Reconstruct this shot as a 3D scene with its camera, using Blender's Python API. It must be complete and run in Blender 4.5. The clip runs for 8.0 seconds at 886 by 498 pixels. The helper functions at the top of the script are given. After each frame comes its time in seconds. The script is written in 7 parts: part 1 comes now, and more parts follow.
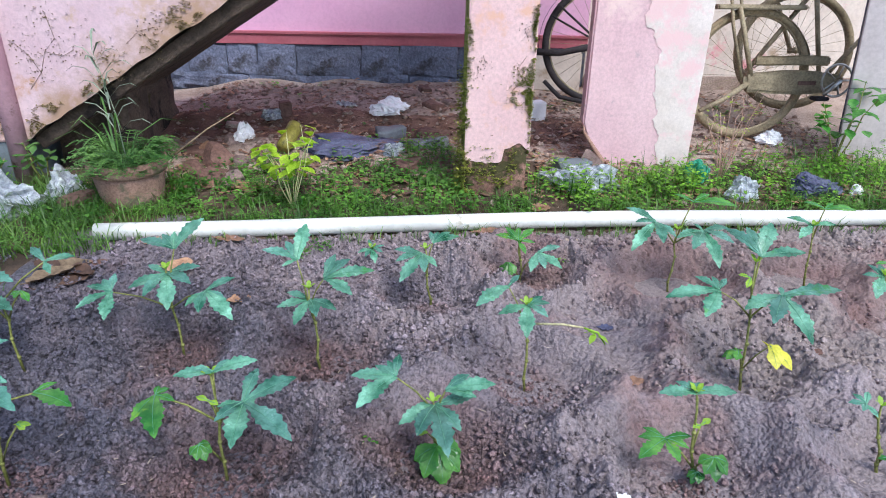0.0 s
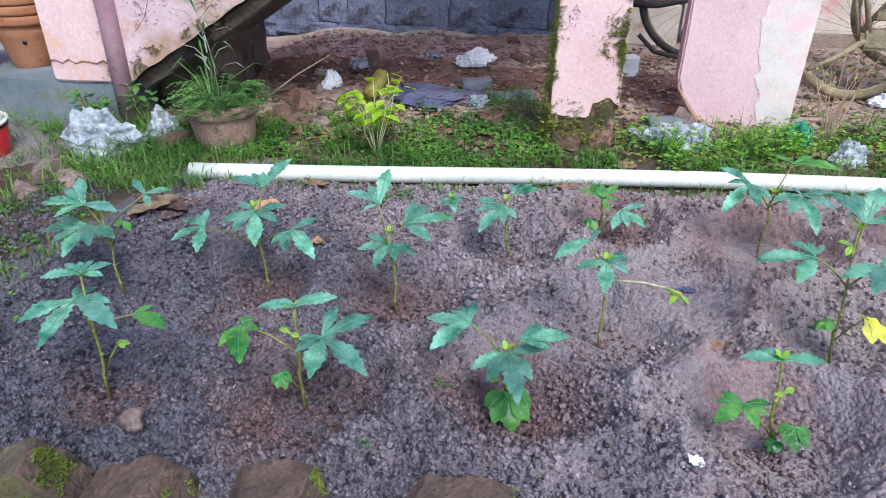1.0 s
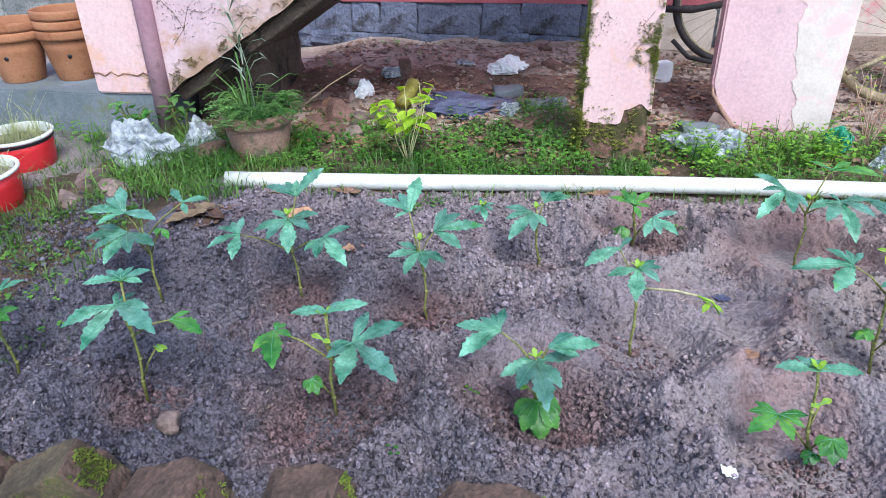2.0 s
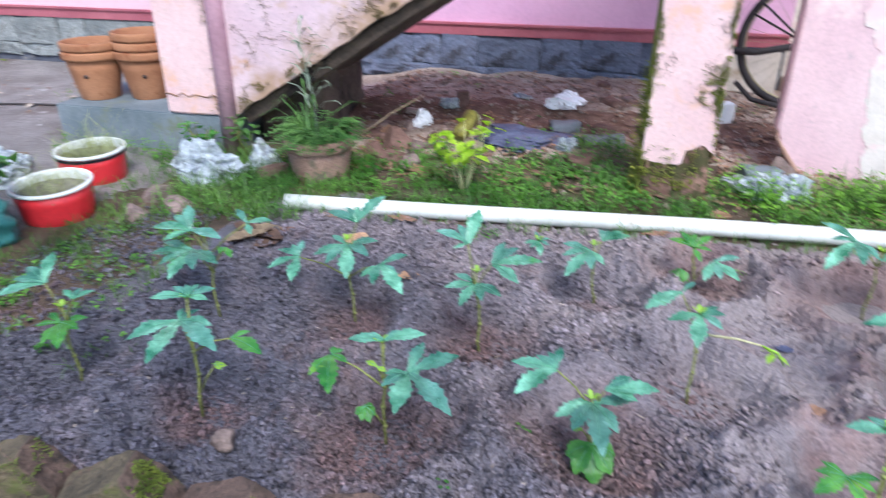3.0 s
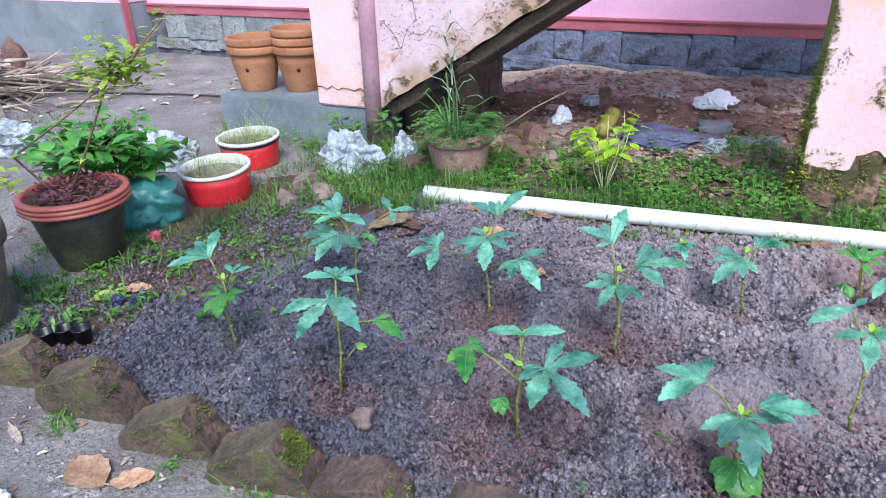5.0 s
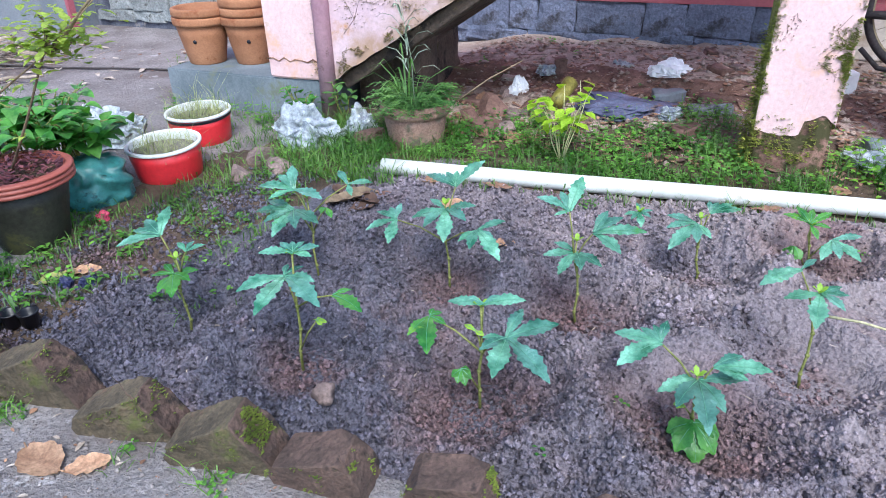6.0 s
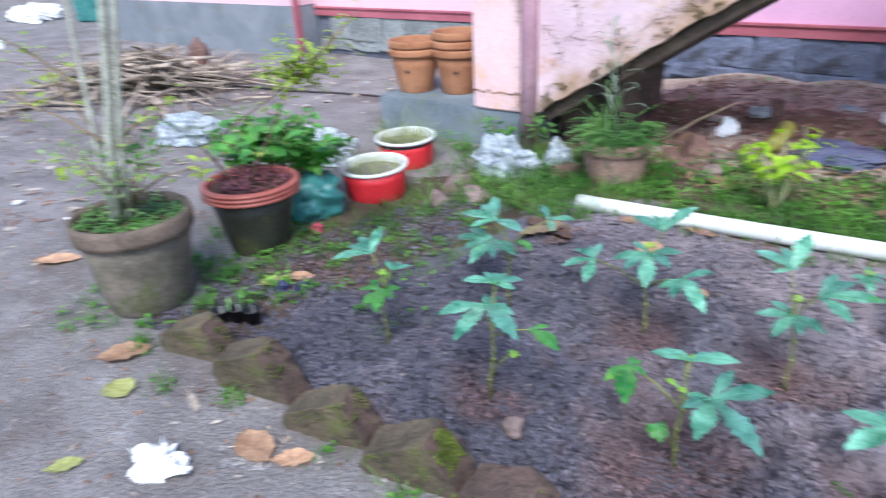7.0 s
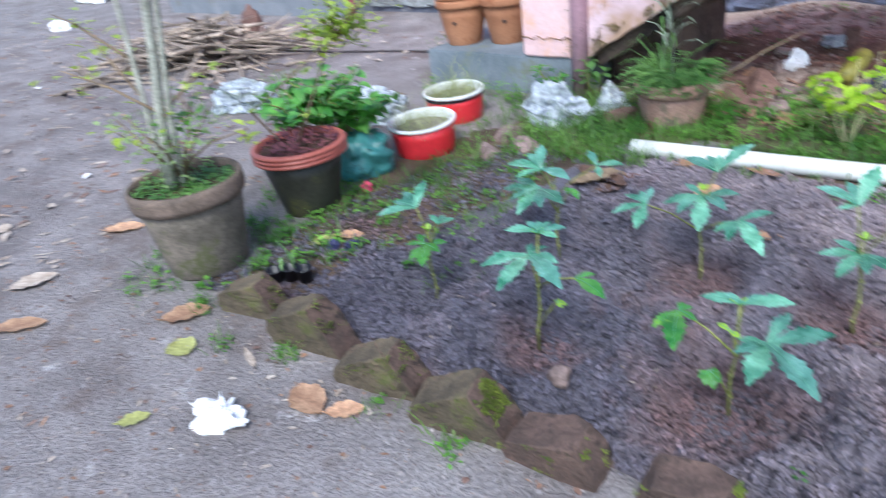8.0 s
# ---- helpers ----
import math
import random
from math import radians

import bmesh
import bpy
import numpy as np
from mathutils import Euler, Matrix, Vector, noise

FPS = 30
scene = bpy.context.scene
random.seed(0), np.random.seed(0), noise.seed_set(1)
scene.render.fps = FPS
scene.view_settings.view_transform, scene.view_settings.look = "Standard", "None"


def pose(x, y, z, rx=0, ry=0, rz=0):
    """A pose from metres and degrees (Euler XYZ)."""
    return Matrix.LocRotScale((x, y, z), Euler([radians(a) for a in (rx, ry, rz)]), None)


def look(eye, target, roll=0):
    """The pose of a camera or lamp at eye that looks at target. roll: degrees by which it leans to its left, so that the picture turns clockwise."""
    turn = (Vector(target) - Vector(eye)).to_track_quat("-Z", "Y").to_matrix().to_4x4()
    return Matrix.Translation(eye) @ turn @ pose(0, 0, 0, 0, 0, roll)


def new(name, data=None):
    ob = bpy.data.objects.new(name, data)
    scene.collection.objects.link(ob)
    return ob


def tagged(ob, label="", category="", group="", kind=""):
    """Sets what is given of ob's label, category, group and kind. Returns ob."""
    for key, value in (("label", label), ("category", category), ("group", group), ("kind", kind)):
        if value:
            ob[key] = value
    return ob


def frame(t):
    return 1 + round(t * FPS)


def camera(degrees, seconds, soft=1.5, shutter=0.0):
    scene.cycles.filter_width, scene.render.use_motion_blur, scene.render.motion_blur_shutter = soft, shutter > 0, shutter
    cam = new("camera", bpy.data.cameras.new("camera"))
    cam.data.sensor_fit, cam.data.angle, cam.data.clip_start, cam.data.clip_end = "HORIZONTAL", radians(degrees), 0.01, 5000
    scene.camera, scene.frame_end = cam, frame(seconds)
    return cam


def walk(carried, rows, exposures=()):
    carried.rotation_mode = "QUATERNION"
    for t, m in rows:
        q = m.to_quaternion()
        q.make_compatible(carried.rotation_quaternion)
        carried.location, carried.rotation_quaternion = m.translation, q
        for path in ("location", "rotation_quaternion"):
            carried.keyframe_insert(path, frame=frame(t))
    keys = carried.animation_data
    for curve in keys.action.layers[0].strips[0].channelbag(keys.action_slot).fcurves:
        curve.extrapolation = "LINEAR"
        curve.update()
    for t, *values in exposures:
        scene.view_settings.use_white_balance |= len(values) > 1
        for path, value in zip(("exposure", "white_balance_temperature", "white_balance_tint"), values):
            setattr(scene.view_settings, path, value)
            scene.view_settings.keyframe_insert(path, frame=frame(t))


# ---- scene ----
cam = camera(66.9, 8.0, 0.95, 0.5)
PATH = [
    (0, (0.011, 0.049, 1.25), (0.046, 1.851, 0.383), 1.1),
    (0.04, (0.01, 0.049, 1.25), (0.0425, 1.851, 0.383), 1.1),
    (0.1, (0.006, 0.049, 1.25), (0.018, 1.85, 0.386), 1.2),
    (0.2, (-0.012, 0.048, 1.25), (-0.03, 1.83, 0.352), 1.4),
    (0.3, (-0.023, 0.047, 1.25), (-0.035, 1.81, 0.306), 1.6),
    (0.5, (0.006, 0.049, 1.241), (-0.09, 1.795, 0.269), 1.7),
    (1, (0.008, 0.038, 1.225), (-0.184, 1.771, 0.244), 0.6),
    (1.5, (0.016, 0.04, 1.23), (-0.243, 1.773, 0.267), -0.2),
    (1.7, (0.017, 0.033, 1.231), (-0.266, 1.763, 0.268), -0.8),
    (2.8, (-0.011, 0.026, 1.236), (-0.34, 1.769, 0.313), 0.2),
    (3, (-0.029, 0.024, 1.244), (-0.45, 1.766, 0.357), 0.3),
    (3.5, (-0.071, 0.019, 1.238), (-0.652, 1.742, 0.404), 1.8),
    (4, (-0.098, 0.013, 1.24), (-0.766, 1.715, 0.429), 1.6),
    (4.2, (-0.108, 0.008, 1.24), (-0.857, 1.664, 0.406), 1.5),
    (5.5, (-0.068, 0.01, 1.218), (-0.801, 1.632, 0.305), -2.9),
    (6, (-0.08, 0.02, 1.215), (-0.724, 1.653, 0.256), -1.3),
    (6.5, (-0.127, 0.006, 1.227), (-0.906, 1.606, 0.314), -0.2),
    (7, (-0.164, -0.019, 1.238), (-1.262, 1.41, 0.37), -2.8),
    (7.5, (-0.152, -0.005, 1.239), (-1.556, 1.14, 0.392), -7.5),
    (8, (-0.119, 0.026, 1.208), (-1.341, 1.284, 0.247), -8.1),
]
walk(cam, [(t, look(eye, target, roll)) for t, eye, target, roll in PATH], [(0.0, 0.76, 6150, 9), (1.5, 0.88, 6050, 8), (6.5, 1.08, 5850, 7), (8.0, 1.05, 5850, 7)])

# ---- world, sun, exposure ----
world = bpy.data.worlds.new("world")
scene.world = world
world.use_nodes = True
wn, wl = world.node_tree.nodes, world.node_tree.links
sky = wn.new("ShaderNodeTexSky")
sky.sky_type, sky.sun_disc = "NISHITA", False
sky.sun_elevation, sky.sun_rotation = radians(53), radians(152)
sky.air_density, sky.dust_density = 1.0, 1.5
wn["Background"].inputs["Strength"].default_value = 0.15
wl.new(sky.outputs["Color"], wn["Background"].inputs["Color"])
sun = new("sun", bpy.data.lights.new("sun", "SUN"))
sun.data.energy, sun.data.angle, sun.data.color = 1.9, radians(22), (1.0, 0.98, 0.95)
sun.matrix_world = look((1.7, -3.3, 4.9), (0, 0, 0))

# ---- materials ----
def rgb(r, g, b):
    """Linear colour from display values."""
    return tuple((v / 255 / 12.92 if v < 10 else ((v / 255 + 0.055) / 1.055) ** 2.4) for v in (r, g, b)) + (1.0,)


def surface(name, low, high, scale=6.0, grain=80.0, rough=0.8, bump=0.3, metal=0.0, spec=0.4, stain=None, vary=0.0, translucent=0.0, depth=0.004, wet=0.0, mottle=0.75, band=None, isle=0.0):
    """A procedural surface: two colours over a broad noise, darker and lighter grain, relief, and an optional stain
    (colour, noise scale, threshold)."""
    m = bpy.data.materials.new(name)
    m.use_nodes = True
    n, k = m.node_tree.nodes, m.node_tree.links
    b = n["Principled BSDF"]
    co = n.new("ShaderNodeTexCoord")

    def tex(s, detail, rougher=0.6):
        t = n.new("ShaderNodeTexNoise")
        t.inputs["Scale"].default_value, t.inputs["Detail"].default_value, t.inputs["Roughness"].default_value = s, detail, rougher
        k.new(co.outputs["Object"], t.inputs["Vector"])
        return t

    def ramp(src, p0, p1, c0=(0, 0, 0, 1), c1=(1, 1, 1, 1)):
        r = n.new("ShaderNodeValToRGB")
        r.color_ramp.elements[0].position, r.color_ramp.elements[1].position = p0, p1
        r.color_ramp.elements[0].color, r.color_ramp.elements[1].color = c0, c1
        k.new(src, r.inputs["Fac"])
        return r.outputs["Color"]

    def mix(kind, f, a, c):
        x = n.new("ShaderNodeMix")
        x.data_type, x.blend_type = "RGBA", kind
        for sock, v in ((x.inputs[0], f), (x.inputs[6], a), (x.inputs[7], c)):
            if isinstance(v, (int, float, tuple)):
                sock.default_value = v
            else:
                k.new(v, sock)
        return x.outputs[2]

    broad, fine = tex(scale, 6), tex(grain, 4, 0.7)
    colour = ramp(broad.outputs["Fac"], 0.34, 0.66, low, high)
    colour = mix("MULTIPLY", mottle, colour, ramp(fine.outputs["Fac"], 0.3, 0.62, (0.42, 0.42, 0.42, 1), (1.15, 1.15, 1.15, 1)))
    for sc, sscale, cut in (stain if isinstance(stain, list) else [stain] if stain else []):
        mask = ramp(tex(sscale, 7, 0.68).outputs["Fac"], cut, cut + 0.07)
        colour = mix("MIX", mask, colour, sc)
    if band:
        # dirt creeping in from an edge a*x + b*z + c = 0, over a ragged width
        bc, ba, bb, bconst, bwidth = band
        sp = n.new("ShaderNodeSeparateXYZ")
        k.new(co.outputs["Object"], sp.inputs[0])
        acc = None
        for sock, f in ((sp.outputs[0], ba), (sp.outputs[2], bb), (tex(7.0, 6, 0.7).outputs["Fac"], bwidth * 3.2)):
            mm = n.new("ShaderNodeMath")
            mm.operation = "MULTIPLY_ADD"
            k.new(sock, mm.inputs[0])
            mm.inputs[1].default_value = f
            if acc is None:
                mm.inputs[2].default_value = bconst - bwidth * 1.6
            else:
                k.new(acc, mm.inputs[2])
            acc = mm.outputs[0]
        inv = n.new("ShaderNodeMapRange")
        inv.inputs[1].default_value, inv.inputs[2].default_value = 0.0, bwidth
        inv.inputs[3].default_value, inv.inputs[4].default_value = 0.85, 0.0
        k.new(acc, inv.inputs[0])
        colour = mix("MIX", inv.outputs[0], colour, bc)
    if isle:
        geo = n.new("ShaderNodeNewGeometry")
        colour = mix("MULTIPLY", 1.0, colour, ramp(geo.outputs["Random Per Island"], 0.0, 1.0, (1 - isle, 1 - isle, 1 - isle * 0.7, 1), (1 + isle, 1 + isle * 0.8, 1 + isle * 0.4, 1)))
    if vary:
        oi = n.new("ShaderNodeObjectInfo")
        hs = n.new("ShaderNodeHueSaturation")
        mr = n.new("ShaderNodeMapRange")
        mr.inputs[3].default_value, mr.inputs[4].default_value = 1 - vary, 1 + vary
        k.new(oi.outputs["Random"], mr.inputs[0])
        k.new(mr.outputs[0], hs.inputs["Value"])
        k.new(colour, hs.inputs["Color"])
        colour = hs.outputs["Color"]
    k.new(colour, b.inputs["Base Color"])
    b.inputs["Metallic"].default_value = metal
    b.inputs["Specular IOR Level"].default_value = spec
    rr = n.new("ShaderNodeMapRange")
    rr.inputs[3].default_value, rr.inputs[4].default_value = max(0.05, rough - 0.15 - wet), min(1.0, rough + 0.15)
    k.new(broad.outputs["Fac"], rr.inputs[0])
    k.new(rr.outputs[0], b.inputs["Roughness"])
    bp = n.new("ShaderNodeBump")
    bp.inputs["Strength"].default_value, bp.inputs["Distance"].default_value = bump, depth
    k.new(fine.outputs["Fac"], bp.inputs["Height"])
    k.new(bp.outputs["Normal"], b.inputs["Normal"])
    if translucent:
        tr = n.new("ShaderNodeBsdfTranslucent")
        k.new(mix("MULTIPLY", 1.0, colour, (1.6, 1.7, 0.6, 1)), tr.inputs["Color"])
        ms = n.new("ShaderNodeMixShader")
        ms.inputs[0].default_value = translucent
        k.new(b.outputs[0], ms.inputs[1])
        k.new(tr.outputs[0], ms.inputs[2])
        k.new(ms.outputs[0], n["Material Output"].inputs["Surface"])
    return m




def soil_material(name, pieces=False):
    """Tilled soil: granular light and dark crumbs, darker and shinier towards low x and low y."""
    m = bpy.data.materials.new(name)
    m.use_nodes = True
    n, k = m.node_tree.nodes, m.node_tree.links
    b = n["Principled BSDF"]
    co = n.new("ShaderNodeTexCoord")

    def tex(s, detail, rougher=0.6):
        t = n.new("ShaderNodeTexNoise")
        t.inputs["Scale"].default_value, t.inputs["Detail"].default_value, t.inputs["Roughness"].default_value = s, detail, rougher
        k.new(co.outputs["Object"], t.inputs["Vector"])
        return t.outputs["Fac"]

    def math_(op, a, c):
        x = n.new("ShaderNodeMath")
        x.operation = op
        for i, v in enumerate((a, c)):
            if isinstance(v, (int, float)):
                x.inputs[i].default_value = v
            else:
                k.new(v, x.inputs[i])
        return x.outputs[0]

    def ramp(src, stops):
        r = n.new("ShaderNodeValToRGB")
        while len(r.color_ramp.elements) < len(stops):
            r.color_ramp.elements.new(0.5)
        for e, (p, c) in zip(r.color_ramp.elements, stops):
            e.position, e.color = p, c
        k.new(src, r.inputs["Fac"])
        return r.outputs["Color"]

    def mix(kind, f, a, c):
        x = n.new("ShaderNodeMix")
        x.data_type, x.blend_type = "RGBA", kind
        for sock, v in ((x.inputs[0], f), (x.inputs[6], a), (x.inputs[7], c)):
            if isinstance(v, (int, float, tuple)):
                sock.default_value = v
            else:
                k.new(v, sock)
        return x.outputs[2]

    sep = n.new("ShaderNodeSeparateXYZ")
    k.new(co.outputs["Object"], sep.inputs[0])
    # tone runs darker towards low x and low y, broken up by noise
    soil_tone = math_("ADD", math_("MULTIPLY", math_("ADD", math_("ADD", sep.outputs[0], math_("MULTIPLY", sep.outputs[1], 0.9)), -0.1), 0.27), math_("MULTIPLY", math_("SUBTRACT", tex(2.4, 5), 0.5), 1.3))
    base = ramp(soil_tone, [(0.05, rgb(106, 103, 114)), (0.45, rgb(142, 130, 133)), (0.95, rgb(142, 129, 125))])
    base = mix("MIX", ramp(tex(2.1, 6), [(0.54, (0, 0, 0, 1)), (0.66, (0.85, 0.85, 0.85, 1))]), base, rgb(138, 108, 104))
    base = mix("MIX", ramp(tex(3.3, 6), [(0.56, (0, 0, 0, 1)), (0.7, (0.6, 0.6, 0.6, 1))]), base, rgb(164, 151, 158))
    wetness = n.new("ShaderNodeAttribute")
    wetness.attribute_name = "soil_tone"
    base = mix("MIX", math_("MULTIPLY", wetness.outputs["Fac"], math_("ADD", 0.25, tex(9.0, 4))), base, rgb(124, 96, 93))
    vor = n.new("ShaderNodeTexVoronoi")
    vor.inputs["Scale"].default_value, vor.inputs["Randomness"].default_value = 72, 1.0
    k.new(co.outputs["Object"], vor.inputs["Vector"])
    grain = tex(120, 3, 0.6)
    coarse = ramp(soil_tone, [(0.2, (1, 1, 1, 1)), (0.75, (0.5, 0.5, 0.5, 1))])
    base = mix("MULTIPLY", coarse, base, ramp(grain, [(0.34, (0.42, 0.41, 0.43, 1)), (0.50, (0.95, 0.95, 0.97, 1)), (0.68, (1.15, 1.15, 1.17, 1))]))
    base = mix("MULTIPLY", 0.45, base, ramp(vor.outputs["Color"], [(0.2, (0.6, 0.6, 0.6, 1)), (0.5, (1.0, 1.0, 1.0, 1)), (0.8, (1.15, 1.15, 1.15, 1))]))
    if pieces:
        # crumbs average lighter than the bed, putting the gaps' shade into colour
        geo = n.new("ShaderNodeNewGeometry")
        base = mix("MULTIPLY", 1.0, base, ramp(geo.outputs["Random Per Island"], [(0.0, (0.3, 0.29, 0.31, 1)), (0.4, (1.06, 1.05, 1.08, 1)), (1.0, (1.6, 1.57, 1.6, 1))]))
    k.new(base, b.inputs["Base Color"])
    mr = n.new("ShaderNodeMapRange")
    mr.inputs[3].default_value, mr.inputs[4].default_value = 0.42, 0.8
    k.new(soil_tone, mr.inputs[0])
    k.new(mr.outputs[0], b.inputs["Roughness"])
    bp = n.new("ShaderNodeBump")
    bp.inputs["Distance"].default_value = 0.018
    k.new(coarse, bp.inputs["Strength"])
    k.new(math_("ADD", grain, math_("MULTIPLY", vor.outputs["Distance"], -0.7)), bp.inputs["Height"])
    k.new(bp.outputs["Normal"], b.inputs["Normal"])
    return m


SOIL, CRUMB = soil_material("tilled_soil"), soil_material("soil_crumb", True)
YARD = surface("yard_sand", rgb(122, 114, 112), rgb(162, 154, 152), 2.6, 75, 0.9, 1.0, stain=[(rgb(120, 108, 104), 1.7, 0.55), (rgb(184, 178, 178), 6.0, 0.62), (rgb(98, 86, 82), 11.0, 0.65), (rgb(172, 164, 162), 26.0, 0.6), (rgb(92, 80, 76), 34.0, 0.64)], mottle=0.8, depth=0.02)
EARTH = surface("brown_earth", rgb(152, 131, 118), rgb(194, 173, 160), 3.5, 90, 0.92, 0.9, stain=[(rgb(122, 86, 70), 2.2, 0.6), (rgb(186, 168, 158), 9.0, 0.62), (rgb(84, 64, 54), 8.0, 0.67)], depth=0.012)
HUMUS = surface("dark_humus", rgb(62, 50, 40), rgb(112, 92, 76), 5.0, 90, 0.92, 0.9, stain=[(rgb(128, 96, 80), 6.0, 0.62)], depth=0.012)
PINK = surface("pink_plaster", rgb(210, 176, 182), rgb(228, 198, 200), 1.6, 60, 0.8, 0.3, stain=[(rgb(226, 200, 196), 3.0, 0.58), (rgb(182, 160, 164), 5.0, 0.62), (rgb(150, 136, 110), 9.0, 0.7)], mottle=0.28)
PINK_MOSSY = surface("pink_plaster_mossy", rgb(216, 178, 178), rgb(230, 198, 196), 2.0, 60, 0.82, 0.35, stain=[(rgb(218, 174, 154), 3.5, 0.54), (rgb(196, 170, 152), 8.0, 0.63), (rgb(140, 124, 86), 11.0, 0.69)], mottle=0.3)
PINK_FLIGHT = surface("pink_plaster_stained", rgb(204, 174, 182), rgb(222, 198, 202), 2.0, 60, 0.82, 0.35, stain=[(rgb(196, 166, 152), 5.0, 0.6), (rgb(192, 148, 118), 2.2, 0.6), (rgb(142, 128, 88), 11.0, 0.66)], mottle=0.25, band=(rgb(166, 134, 104), -0.533, 0.846, -1.286, 0.16))
PINK_HOUSE = surface("pink_house_paint", rgb(210, 160, 192), rgb(220, 174, 202), 1.0, 45, 0.6, 0.15, mottle=0.15)
PINK_WING = surface("pale_pink_paint", rgb(212, 178, 188), rgb(222, 192, 200), 1.0, 45, 0.7, 0.15, mottle=0.15)
RED_BAND = surface("red_band_paint", rgb(158, 84, 96), rgb(178, 104, 114), 2.5, 50, 0.6, 0.2, mottle=0.25)
WHITEWASH = surface("whitewash", rgb(206, 192, 180), rgb(230, 218, 208), 3.0, 50, 0.85, 0.3, stain=[(rgb(220, 152, 158), 2.4, 0.62), (rgb(176, 154, 132), 2.0, 0.58)], mottle=0.25)
PEELED = surface("peeled_white_plaster", rgb(210, 198, 190), rgb(228, 218, 212), 5.0, 60, 0.85, 0.3, stain=[(rgb(226, 194, 194), 2.2, 0.52), (rgb(205, 190, 150), 6.0, 0.68)], mottle=0.22)
GREY_PAINT = surface("grey_plinth_paint", rgb(112, 117, 124), rgb(138, 141, 146), 2.4, 60, 0.8, 0.25, stain=(rgb(118, 116, 112), 4.0, 0.6), mottle=0.30)
DARK_STONE = surface("dark_painted_stone", rgb(90, 97, 118), rgb(132, 139, 162), 5.0, 60, 0.75, 0.7, stain=[(rgb(64, 64, 72), 2.6, 0.53), (rgb(122, 112, 104), 8.0, 0.66)], vary=0.22, depth=0.014)
GREY_STONE = surface("grey_rubble_stone", rgb(122, 126, 126), rgb(160, 162, 160), 6.0, 60, 0.85, 0.6, stain=(rgb(82, 82, 78), 5.0, 0.57), vary=0.15, depth=0.01)
MORTAR = surface("mortar", rgb(70, 72, 84), rgb(112, 114, 126), 8.0, 90, 0.95, 0.6, stain=(rgb(150, 142, 134), 5.0, 0.62))
CONCRETE = surface("old_concrete", rgb(98, 108, 114), rgb(130, 138, 144), 3.0, 80, 0.85, 0.3, stain=(rgb(112, 118, 104), 4.0, 0.58), mottle=0.40)
# weathered soffit tone, darkened to carry the shade below the flight as well
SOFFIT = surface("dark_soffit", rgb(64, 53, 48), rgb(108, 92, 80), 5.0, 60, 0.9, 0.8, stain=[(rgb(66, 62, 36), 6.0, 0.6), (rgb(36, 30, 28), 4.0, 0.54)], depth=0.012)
DOWNPIPE = surface("mauve_painted_pipe", rgb(164, 124, 138), rgb(192, 152, 164), 3.0, 50, 0.6, 0.3, stain=(rgb(96, 66, 60), 6.0, 0.62), mottle=0.30)
PVC = surface("white_pvc", rgb(200, 200, 194), rgb(224, 224, 218), 3.0, 30, 0.4, 0.08, spec=0.45, stain=[(rgb(176, 168, 150), 6.0, 0.6), (rgb(120, 108, 96), 16.0, 0.68)], mottle=0.2)
TILE = surface("veined_stone_tile", rgb(178, 168, 168), rgb(204, 194, 194), 4.0, 40, 0.4, 0.1, stain=(rgb(150, 140, 142), 9.0, 0.62), mottle=0.25)
LATERITE = surface("mossy_laterite", rgb(66, 58, 46), rgb(116, 102, 82), 9.0, 90, 0.9, 1.0, stain=[(rgb(122, 92, 76), 6.0, 0.58), (rgb(88, 90, 50), 4.0, 0.56), (rgb(46, 42, 36), 8.0, 0.62)], mottle=0.9, vary=0.15, depth=0.007)
PEBBLE = surface("pebble_stone", rgb(106, 90, 86), rgb(156, 134, 126), 14.0, 120, 0.85, 0.6, vary=0.2, stain=(rgb(84, 74, 68), 9.0, 0.58))
MOSS = surface("moss", rgb(76, 92, 30), rgb(126, 140, 54), 20.0, 160, 0.95, 0.8)
TERRACOTTA = surface("terracotta", rgb(150, 100, 70), rgb(180, 128, 94), 4.0, 90, 0.8, 0.35, stain=[(rgb(138, 84, 54), 7.0, 0.6), (rgb(196, 162, 136), 5.0, 0.66)], vary=0.12, mottle=0.35)
OLD_CLAY = surface("weathered_clay", rgb(142, 110, 96), rgb(176, 142, 126), 7.0, 90, 0.9, 0.5, stain=[(rgb(110, 102, 84), 5.0, 0.53), (rgb(158, 120, 98), 9.0, 0.62)])
CEMENT_POT = surface("mossy_cement", rgb(88, 82, 72), rgb(126, 115, 104), 7.0, 80, 0.9, 0.5, stain=(rgb(86, 88, 58), 6.0, 0.54))
POT_RIM = surface("dull_clay_rim", rgb(92, 80, 70), rgb(128, 110, 98), 8.0, 80, 0.85, 0.4)
DARK_PLASTIC = surface("dark_plastic", rgb(40, 40, 36), rgb(58, 58, 48), 6.0, 60, 0.55, 0.2, stain=(rgb(74, 74, 44), 5.0, 0.56))
BROWN_RIM = surface("red_brown_plastic", rgb(146, 76, 66), rgb(172, 98, 86), 6.0, 60, 0.5, 0.15, mottle=0.25)
RED_ENAMEL = surface("red_enamel", rgb(196, 34, 44), rgb(220, 52, 60), 3.0, 50, 0.35, 0.1, spec=0.5, stain=(rgb(150, 30, 34), 6.0, 0.66), mottle=0.20)
WHITE_ENAMEL = surface("white_enamel", rgb(206, 208, 204), rgb(230, 232, 230), 4.0, 50, 0.35, 0.1, mottle=0.15)
BLACK = surface("black_plastic", rgb(18, 18, 22), rgb(34, 34, 42), 6.0, 60, 0.4, 0.1)
